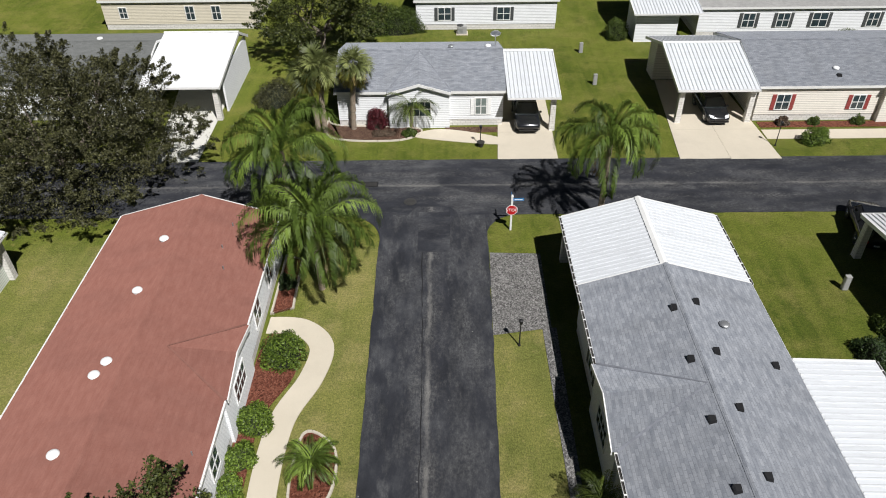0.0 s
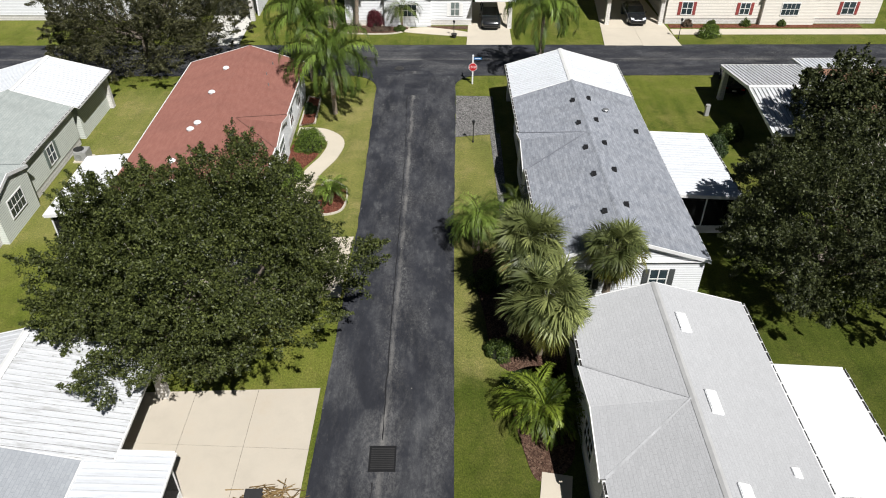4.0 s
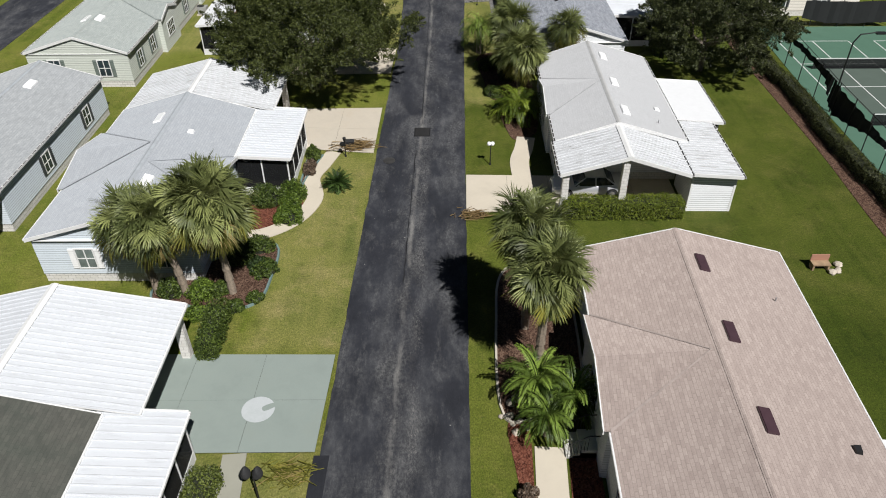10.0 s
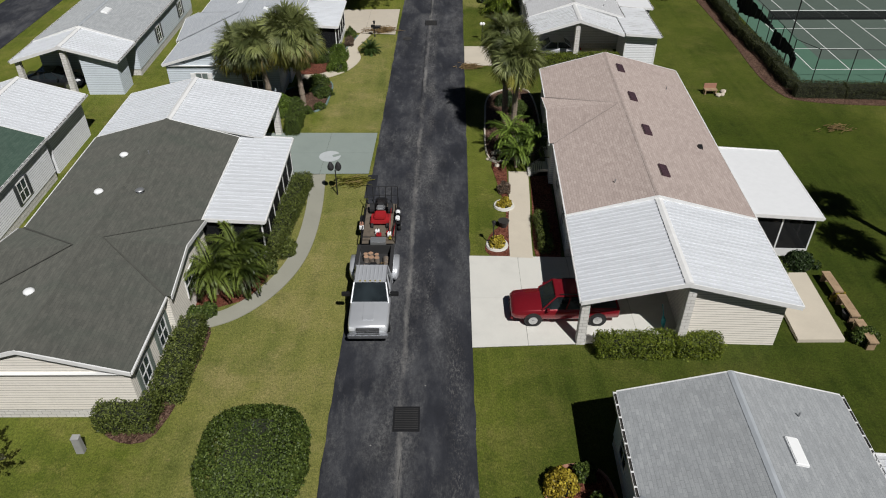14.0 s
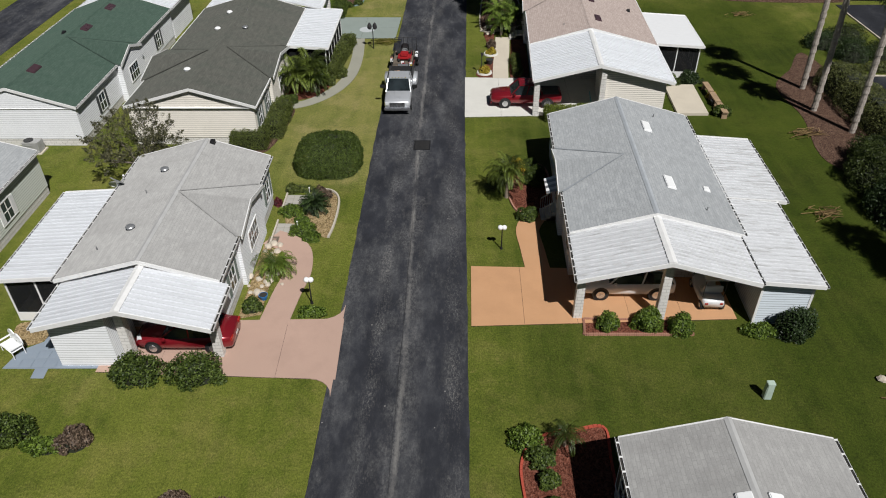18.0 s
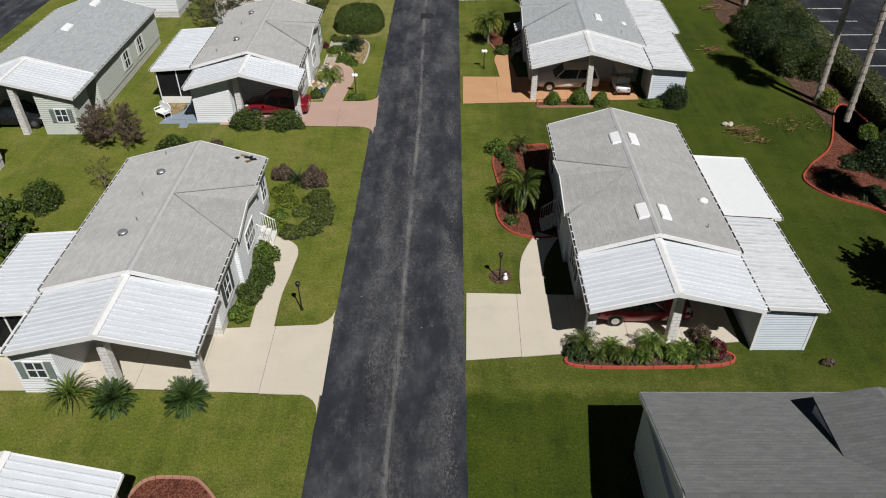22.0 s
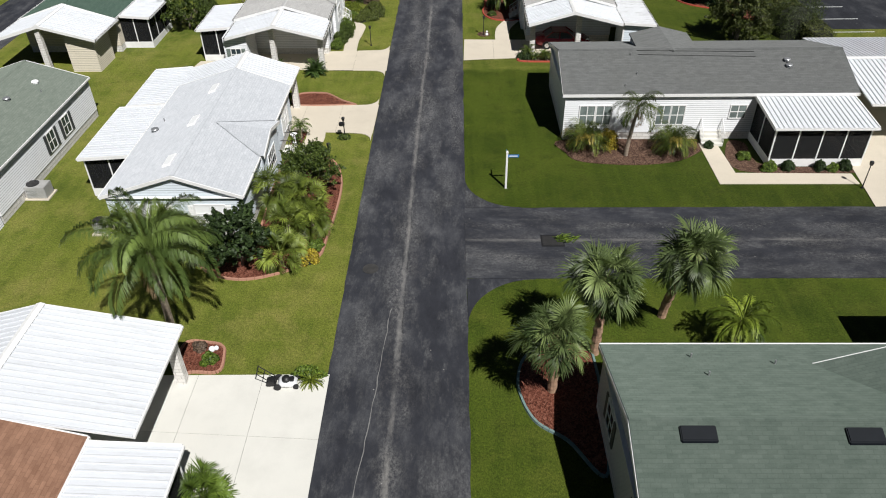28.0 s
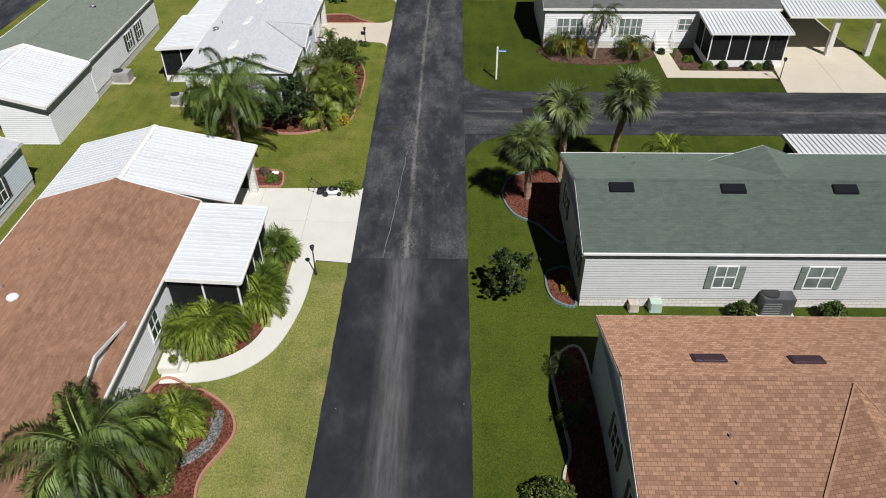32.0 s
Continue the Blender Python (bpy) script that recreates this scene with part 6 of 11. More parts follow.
home("mobile home with a pale grey roof and white porch roof", -21.4, -12.4, -16.8, -20.0, -4.9, "paleblue", "blue", zr=4.3, trough=False,
     carports=[dict(y0=-4.9, y1=1.3, x1=-11.2, cols=[(-11.6, 0.9), (-16.4, 0.9)], mat=STAINED_METAL)],
     flats=[dict(x0=-12.5, x1=-9.0, y0=-11.3, y1=-4.4, mat=WHITE_METAL)],
     windows=[("S", -18.6, 1.0, 0.9, 1.2, TRIM, "double", GLASS_GREEN), ("E", -13.5, 1.0, 1.0, 1.2), ("E", -17.0, 1.0, 1.0, 1.2), ("S", -14.4, 1.0, 0.9, 1.2)],
     crosses=[("W", -11.8, 3.4, 0.25, 4.22), ("E", -14.1, 2.6, 0.2, 4.2)],
     fittings=[("sky", -17.7, -8.3), ("cap", -15.3, -9.8), ("sky", -16.0, -16.0)])
home("mobile home with a dark olive roof and white carport", -22.0, -12.95, -17.25, -51.9, -31.6, "olive", "cream", zr=4.3, trough=False,
     carports=[dict(y0=-31.6, y1=-25.0, x1=-11.5, cols=[(-11.9, -25.5), (-17.3, -25.4)], sheds=[(-21.6, -18.4, -31.2, -25.5)])],
     flats=[dict(x0=-13.2, x1=-9.65, y0=-40.7, y1=-31.3, mat=WHITE_METAL, pitch=0.4)],
     crosses=[("E", -44.0, 3.1, 0.25, 4.12), ("W", -44.6, 3.0, 0.25, 4.12)],
     windows=[("E", -48.0, 1.0, 0.9, 1.2, GREEN_SHUTTER), ("E", -50.4, 1.0, 0.9, 1.2, GREEN_SHUTTER)],
     fittings=[("dome", -18.6, -35.6), ("dome", -18.57, -39.6), ("turbine", -16.3, -39.7), ("dome", -18.56, -47.9), ("pipe", -17.0, -35.9)])
home("mobile home with a weathered grey roof and white carport", -18.2, -10.4, -14.0, -70.8, -59.0, "grey", "white", ze=3.2, zr=4.35,
     carports=[dict(y0=-73.9, y1=-70.8, drop=0.2, x0=-17.9, x1=-10.0, xr=-13.9, cols=[(-10.5, -72.4), (-14.6, -72.6)], sheds=[(-17.7, -15.0, -73.2, -71.0)])],
     flats=[dict(x0=-21.4, x1=-18.2, y0=-70.3, y1=-62.4, mat=WHITE_METAL)],
     crosses=[("E", -64.8, 2.5, 0.2, 4.31)],
     windows=[("E", -60.3, 1.0, 0.9, 1.2, GREEN_SHUTTER), ("E", -68.6, 1.0, 0.9, 1.2, GREEN_SHUTTER)],
     fittings=[("turbine", -15.6, -62.0), ("turbine", -15.45, -67.7), ("pipe", -15.9, -64.2), ("pipe", -16.7, -69.0), ("box", -13.6, -59.3)])
home("mobile home with a weathered grey roof and a screened porch", -18.1, -10.2, -13.8, -95.2, -83.55, "grey", "white", ze=3.15, zr=4.25,
     carports=[dict(y0=-99.0, y1=-95.2, x0=-17.95, x1=-10.05, xr=-13.95, drop=0.15, cols=[(-10.5, -98.2), (-14.4, -98.0)], sheds=[(-18.3, -16.4, -98.5, -95.6)], shed_window=-17.35)],
     flats=[dict(x0=-21.0, x1=-18.15, y0=-96.5, y1=-90.5, mat=WHITE_METAL)],
     crosses=[("E", -89.0, 2.42, 0.2, 4.2)],
     windows=[("E", -84.6, 1.0, 0.9, 1.2), ("E", -93.2, 1.0, 0.9, 1.2, DARK_SHUTTER)],
     fittings=[("turbine", -15.15, -86.5), ("turbine", -15.25, -92.0), ("pipe", -15.5, -88.5), ("pipe", -15.6, -84.3),  ("pipe", -14.9, -91.0)])
home("mobile home with light mixed shingles and white carport", -18.8, -11.0, -14.6, -122.25, -108.0, "lightmix", "blue", zr=4.3, trough=False,
     carports=[dict(y0=-108.0, y1=-104.75, cols=[(-11.4, -105.3), (-15.0, -105.2)])],
     flats=[dict(x0=-22.0, x1=-18.8, y0=-117.7, y1=-110.9, mat=WHITE_METAL), dict(x0=-21.6, x1=-18.8, y0=-110.7, y1=-104.6, mat=WHITE_METAL, room=False, shed=(-21.3, -19.0, -108.0, -105.0))],
     crosses=[("E", -115.7, 2.25, 0.25, 4.06)],
     windows=[("E", -110.2, 0.8, 1.3, 1.6, TRIM, "double", SKYLIGHT), ("S", -13.0, 1.2, 1.6, 1.1, TRIM, "double", SKYLIGHT), ("S", -16.2, 1.2, 1.6, 1.1, TRIM, "double", SKYLIGHT)],
     fittings=[("sky", -15.35, -110.9), ("sky", -15.35, -115.5), ("sky", -15.3, -120.3), ("pipe", -17.8, -114.0), ("turbine", -18.0, -115.2)])
home("mobile home with a brown shingle roof and white porch roof", -21.4, -12.85, -16.9, -162.0, -138.2, "brown", "white", zr=4.35, trough=False,
     carports=[dict(y0=-138.2, y1=-132.3, x1=-11.25, cols=[(-11.7, -132.8), (-16.9, -132.7)], sheds=[(-21.0, -18.0, -137.8, -132.8)])],
     flats=[dict(x0=-12.9, x1=-9.4, y0=-144.4, y1=-138.4, mat=WHITE_METAL)],
     crosses=[("E", -150.2, 2.8, -0.55, 4.02)],
     windows=[("E", -146.0, 1.0, 0.9, 1.2)],
     fittings=[("dome", -18.0, -147.0), ("pipe", -18.5, -143.6), ("pipe", -19.0, -146.0)])

# second row to the west
home("mobile home with a sage-grey roof in the second row", -33.2, -24.8, -28.9, 5.3, 25.3, "sagegrey", "sage", zr=4.3, over=0.1,
     carports=[dict(y0=25.3, y1=31.7, x1=-24.4, cols=[(-24.8, 31.2), (-28.9, 31.2)], sheds=[(-28.0, -24.9, 26.0, 31.0)])],
     crosses=[("E", 15.0, 2.2, 0.4)],
     windows=[("E", 21.0, 1.0, 0.9, 1.2, GREEN_SHUTTER), ("E", 11.0, 1.0, 0.9, 1.2, GREEN_SHUTTER), ("E", 7.8, 1.0, 0.9, 1.2, GREEN_SHUTTER), ("S", -27.0, 1.0, 0.9, 1.3, GREEN_SHUTTER), ("S", -31.0, 1.0, 0.9, 1.3, GREEN_SHUTTER)],
     fittings=[("sky", -29.6, 20.0), ("sky", -28.4, 20.0), ("sky", -29.6, 10.0), ("sky", -28.4, 10.0)])
home("mobile home with a blue-grey roof in the second row", -33.4, -25.1, -29.3, -15.2, 0.6, "bluegrey", "blue", zr=4.3, over=0.1,
     carports=[dict(y0=-19.2, y1=-15.2, cols=[(-29.3, -18.8), (-33.0, -18.8)], sheds=[(-28.2, -25.4, -18.8, -16.8)])],
     windows=[("E", -3.0, 1.0, 0.9, 1.2, DARK_SHUTTER), ("E", -9.5, 1.0, 0.9, 1.2, DARK_SHUTTER)],
     fittings=[("sky", -28.4, -3.0), ("turbine", -29.8, -6.0), ("sky", -28.6, -11.0)])
home("mobile home with a dark green roof in the second row", -33.8, -25.2, -29.6, -52.0, -31.6, "darkgreen", "white", zr=4.4, over=0.1,
     carports=[dict(y0=-31.6, y1=-25.1, cols=[(-33.4, -25.6)], sheds=[(-28.0, -25.5, -31.0, -25.6)])],
     crosses=[("E", -42.5, 2.2, 0.4)],
     windows=[("E", -35.6, 1.0, 0.9, 1.2, DARK_SHUTTER), ("E", -48.0, 1.0, 0.9, 1.2, DARK_SHUTTER)],
     fittings=[("darksky", -29.0, -35.0), ("darksky", -29.0, -40.0), ("darksky", -29.2, -48.5), ("box", -30.4, -41.0)])
home("mobile home with a pale blue-grey roof in the second row", -33.4, -25.0, -29.6, -71.4, -58.0, "bluegrey", "sage", zr=4.3, over=0.1,
     carports=[dict(y0=-75.2, y1=-71.4, cols=[(-29.2, -74.8), (-33.0, -74.8)], sheds=[(-27.8, -25.3, -74.9, -72.6)], shed_window=-26.3)],
     windows=[("E", -62.5, 1.0, 0.9, 1.2, TRIM), ("E", -65.6, 1.0, 0.9, 1.2, TRIM)],
     fittings=[("sky", -29.0, -60.0), ("sky", -29.0, -65.5)])
home("mobile home with a dark green roof and screened porch", -36.8, -28.6, -32.7, -94.2, -79.0, "darkgreen", "beige", zr=4.3, over=0.1,
     carports=[dict(y0=-99.0, y1=-94.2, x1=-28.4, cols=[(-33.0, -98.6)], sheds=[(-31.2, -28.9, -98.4, -95.4)])],
     flats=[dict(x0=-28.8, x1=-26.0, y0=-93.4, y1=-87.9, mat=WHITE_METAL)],
     windows=[("E", -84.0, 1.0, 0.9, 1.2)],
     fittings=[("darksky", -32.2, -85.0), ("darksky", -31.4, -85.0), ("box", -33.4, -86.0)])
home("mobile home with a moss-grey roof in the second row", -34.2, -25.8, -30.0, -120.6, -106.4, "mossgrey", "white", zr=4.3, over=0.1, trough=False,
     carports=[dict(y0=-127.6, y1=-120.6, x1=-25.75, cols=[(-33.8, -127.2)], sheds=[(-29.4, -25.9, -127.2, -120.65)])],
     windows=[("E", -111.0, 1.0, 0.9, 1.2, DARK_SHUTTER), ("E", -113.2, 1.0, 0.9, 1.2, DARK_SHUTTER)],
     fittings=[("turbine", -28.6, -112.0), ("dome", -28.2, -109.0), ("pipe", -27.4, -110.0), ("pipe", -27.6, -117.6)])
home("mobile home with a light grey roof in the second row", -33.6, -25.1, -29.4, -150.0, -132.2, "lightmix", "blue", zr=4.3, over=0.1,
     windows=[("E", -135.5, 1.0, 0.9, 1.2, DARK_SHUTTER)])

# north of the cross street
home("grey-roofed home with a small white carport and gabled entry", 49.0, 58.6, 53.8, -5.1, 7.9, "charcoal_mix", "white", zr=4.35, axis="x", gutters="", name="manufactured_home", rake=0.06,
     crosses=[("W", 1.5, 2.4, 0.35)], windows=[("W", -0.4, 1.0, 0.8, 1.3), ("W", -3.2, 1.0, 0.8, 1.3, TRIM, "double", GLASS_GREEN)],
     carports=[dict(y0=-9.05, y1=-5.1, x0=47.9, x1=57.0, xr=53.8, cols=[(48.4, -8.6), (56.5, -8.6)])],
     fittings=[("turbine", 54.6, -1.0), ("dome", 55.0, -4.0), ("pipe", 54.4, 3.0)])
home("cream home with a dark grey roof and barn-red shutters", 49.3, 60.3, 54.8, -46.0, -24.2, "charcoal_mix", "cream", zr=4.5, axis="x", gutters="", name="manufactured_home", rake=0.06,
     crosses=[("W", -36.6, 2.8, 0.4)], windows=[("W", -26.4, 1.0, 1.0, 1.2, RED_SHUTTER), ("W", -32.2, 1.0, 0.9, 1.1, RED_SHUTTER), ("W", -42.6, 1.0, 1.2, 1.2, RED_SHUTTER)],
     carports=[dict(y0=-24.2, y1=-18.0, x0=48.9, x1=59.6, xr=54.8, cols=[(49.4, -18.5), (49.4, -23.9)], sheds=[(57.2, 59.2, -24.0, -18.4)])],
     fittings=[("dome", 51.2, -30.6), ("box", 50.4, -30.6)])
home("home with a dark grey roof and a smooth white carport", 50.5, 61.2, 56.0, 23.0, 44.0, "slate", "white", zr=4.4, axis="x", gutters="", name="manufactured_home", rake=0.06,
     carports=[dict(y0=16.8, y1=23.0, x0=50.2, x1=60.8, xr=58.2, cols=[(50.6, 17.3)], clean=True, mat=CLEAN_METAL, sheds=[(52.0, 60.4, 16.95, 17.1)])],
     fittings=[("dome", 57.0, 28.0), ("dome", 57.0, 33.0)])
home("beige home across the lawn", 69.8, 79.0, 74.4, 18.0, 33.4, "sand", "beige", axis="x", gutters="", name="manufactured_home", rake=0.06,
     windows=[("W", 24.6, 1.0, 0.8, 1.3), ("W", 22.0, 1.0, 0.8, 1.3), ("W", 31.2, 1.2, 0.7, 1.0)])
home("white home with dark shutters beyond the lawn", 69.0, 78.0, 73.5, -11.8, 2.4, "grey", "white", axis="x", gutters="", name="manufactured_home", rake=0.06,
     windows=[("W", -6.4, 1.0, 1.2, 1.2, DARK_SHUTTER), ("W", -0.6, 1.0, 1.2, 1.2, DARK_SHUTTER)])
home("long white home with dark shutters and a metal carport roof", 66.4, 75.5, 71.0, -46.0, -24.6, "grey", "white", axis="x", gutters="", name="manufactured_home", rake=0.06,
     carports=[dict(y0=-24.6, y1=-18.2, x0=65.0, x1=75.0, xr=71.0, cols=[], sheds=[(65.6, 69.0, -22.6, -18.6)])],
     windows=[("W", -29.6, 1.0, 1.1, 1.3, DARK_SHUTTER), ("W", -32.9, 1.0, 1.1, 1.3, DARK_SHUTTER), ("W", -36.4, 1.0, 1.4, 1.3, DARK_SHUTTER), ("W", -41.5, 1.0, 1.0, 1.3, DARK_SHUTTER)])
home("brown-roofed home with ribbed white metal roofs beside the oak", 21.4, 32.0, 27.0, -42.0, -31.0, "brown", "cream", ze=2.8, zr=4.0, axis="x", gutters="W", name="manufactured_home",
     carports=[dict(y0=-31.0, y1=-24.3, x0=21.3, x1=32.8, xr=27.0, cols=[(32.4, -24.7), (21.7, -24.7)], mat=STAINED_METAL, drop=0.0, low=0.35)],
     flats=[dict(x0=32.0, x1=34.2, y0=-36.5, y1=-30.6, room=False)],
     windows=[("W", -34.0, 1.0, 1.0, 1.2, DARK_SHUTTER), ("W", -38.0, 1.0, 1.0, 1.2, DARK_SHUTTER)])


# ---- plants ----
def quad_mesh(name, pts):
    """pts: n x 4 x 3 corners of loose leaves."""
    n = len(pts)
    me = bpy.data.meshes.new(name)
    me.vertices.add(4 * n)
    me.vertices.foreach_set("co", np.ascontiguousarray(pts, dtype=np.float32).ravel())
    me.loops.add(4 * n)
    me.loops.foreach_set("vertex_index", np.arange(4 * n, dtype=np.int32))
    me.polygons.add(n)
    me.polygons.foreach_set("loop_start", np.arange(0, 4 * n, 4, dtype=np.int32))
    me.update(calc_edges=True)
    return me


def unit(v):
    return v / np.maximum(np.linalg.norm(v, axis=-1, keepdims=True), 1e-9)


def leaves(rng, centres, outward, length, width, tilt=0.8):
    """A rhombic leaf at every centre, facing roughly outward."""
    n = len(centres)
    nrm = unit(outward + tilt * rng.normal(size=(n, 3)))
    a = unit(np.cross(nrm, rng.normal(size=(n, 3))))
    b = np.cross(nrm, a)
    ll, ww = length * rng.uniform(0.6, 1.3, (n, 1)), width * rng.uniform(0.6, 1.3, (n, 1))
    fold = nrm * ww * 0.35
    return np.stack([centres - a * ll / 2, centres + b * ww / 2 + fold, centres + a * ll / 2, centres - b * ww / 2 + fold], 1)


def crown_points(rng, n, clumps, radius, flat, low, clump, full=0.55):
    """Leaf places along twigs on the boughs of an uneven dome; low: how far below the middle it reaches (-1 to 0)."""
    boughs = max(12, clumps // 5)
    k = np.arange(boughs) + 0.5
    z = low + (1 - low) * k / boughs
    a = k * 2.39996 + rng.uniform(-0.4, 0.4, boughs)
    flatr = np.sqrt(np.maximum(0, 1 - z * z))
    d = unit(np.stack([flatr * np.cos(a), flatr * np.sin(a), z], 1) + rng.normal(size=(boughs, 3)) * 0.1)
    wob = np.array([0.86 + 0.34 * noise.noise((1.9 * p + radius, 1.9 * q, 1.9 * r)) + 0.18 * noise.noise((5 * p, 5 * q + radius, 5 * r)) for p, q, r in d])
    wob = np.clip(wob * rng.uniform(0.88, 1.08, boughs), full, 1.04)
    size = radius * 1.6 / math.sqrt(boughs) * rng.uniform(0.7, 1.3, boughs)
    c = d * (radius * wob - size * 0.6)[:, None] * np.array([1, 1, flat])
    count = max(boughs * 3, n // (55 if n < 100000 else 150))
    which = rng.choice(boughs, count, p=size ** 2 / (size ** 2).sum())
    e = unit(rng.normal(size=(count, 3)) + d[which] * 0.8 + np.array([0, 0, 0.35]))
    deep = np.where(rng.random(count) < (0.3 if full > 0.6 else 0.1), rng.uniform(0.45, 0.75, count), 1.0)
    foot = c[which] * deep[:, None] + e * (size[which] * rng.uniform(0.35, 0.85, count))[:, None] * np.array([1.1, 1.1, 0.7])
    way = unit(e * 0.7 + d[which] * 0.5 + rng.normal(size=(count, 3)) * 0.4 + np.array([0, 0, 0.3]))
    reach = clump * rng.uniform(0.7, 2.0, count)
    share = rng.uniform(0.3, 1.0, count) * reach
    pick = rng.choice(count, n, p=share / share.sum())
    t = rng.uniform(0, 1, n) ** 0.8
    off = rng.normal(size=(n, 3)) * (clump * 0.30 * (1.15 - t))[:, None]
    pts, out = foot[pick] + way[pick] * (reach[pick] * t)[:, None] + off, unit(way[pick] * 0.3 + unit(off) * 0.5 + np.array([0, 0, 0.65]))
    # leaves of the inner shell close the gaps between boughs
    m = int(n * (0.22 if full > 0.6 else 0.18))
    own = rng.integers(0, boughs, m)
    way2 = unit(d[own] + rng.normal(size=(m, 3)) * 0.16)
    pts[:m] = way2 * (radius * wob[own] * rng.uniform(0.66, 0.86, m))[:, None] * np.array([1, 1, flat])
    out[:m] = unit(way2 + np.array([0, 0, 0.8]))
    return pts, out, foot[::7], way[::7], reach[::7]


def limb(g, rng, p, d, length, r, depth):
    """A forking limb of tapered tubes."""
    q = p + d * length
    g.tube(p, q, r, r * 0.68, n=6, caps=False)
    if depth:
        for _ in range(3 if depth > 1 else 2):
            e = unit(d + rng.normal(size=3) * 0.55 + np.array([0, 0, 0.12]))
            limb(g, rng, q - d * 0.05, e, length * rng.uniform(0.6, 0.85), r * 0.6, depth - 1)


def oak(x, y, radius, height, label, seed, n=42000, clumps=420, leaf=OAK_LEAF, low=-0.35, trunk=0.32, name="oak_tree", size=(0.2, 0.11), clump=0.42, flat=None, bare=False, full=0.55):
    rng = np.random.default_rng(seed)
    root = thing(name, pose(x, y, 0), label, "tree", "shade trees")
    flat = flat or 0.62
    mid = height - radius * flat * 0.95
    g = Geo()
    fork = mid - 0.6 if bare else max(1.0, mid * 0.5)
    g.tube((0, 0, -0.1), (0.1, 0, fork), trunk, trunk * 0.75, n=10)
    for k in range(5):
        a = 2 * math.pi * (k + rng.uniform(-0.2, 0.2)) / 5
        limb(g, rng, np.array([0.1, 0, fork - 0.1]), unit(np.array([math.cos(a), math.sin(a), rng.uniform(0.3, 0.8)])), radius * 0.3, trunk * 0.55, 2)
    part("trunk", g.mesh("trunk", True), TRUNK, root)
    pts, out, foot, way, reach = crown_points(rng, n, clumps, radius, flat, low, clump, full)
    if radius > 5:
        # bare grey twigs that show between the leaves
        k = len(foot)
        w = unit(np.cross(way, rng.normal(size=(k, 3)))) * 0.012
        a, b = foot - way * 0.3, foot + way * (reach * 0.9)[:, None]
        c = (a + b) / 2 + rng.normal(size=(k, 3)) * 0.08
        twigs = np.concatenate([np.stack([a - w, a + w, c + w, c - w], 1), np.stack([c - w, c + w, b + w * 0.4, b - w * 0.4], 1)])
        twigs[:, :, 2] += mid
        tagged(part("twig_spray", quad_mesh("twig_spray", twigs), TWIG, root, "pale grey bare wood between the leaves"), kind="stuff")
    pts[:, 2] += mid
    keep = pts[:, 2] > 0.5
    part("crown", quad_mesh("crown", leaves(rng, pts[keep], out[keep], *size)), leaf, root)
    return root


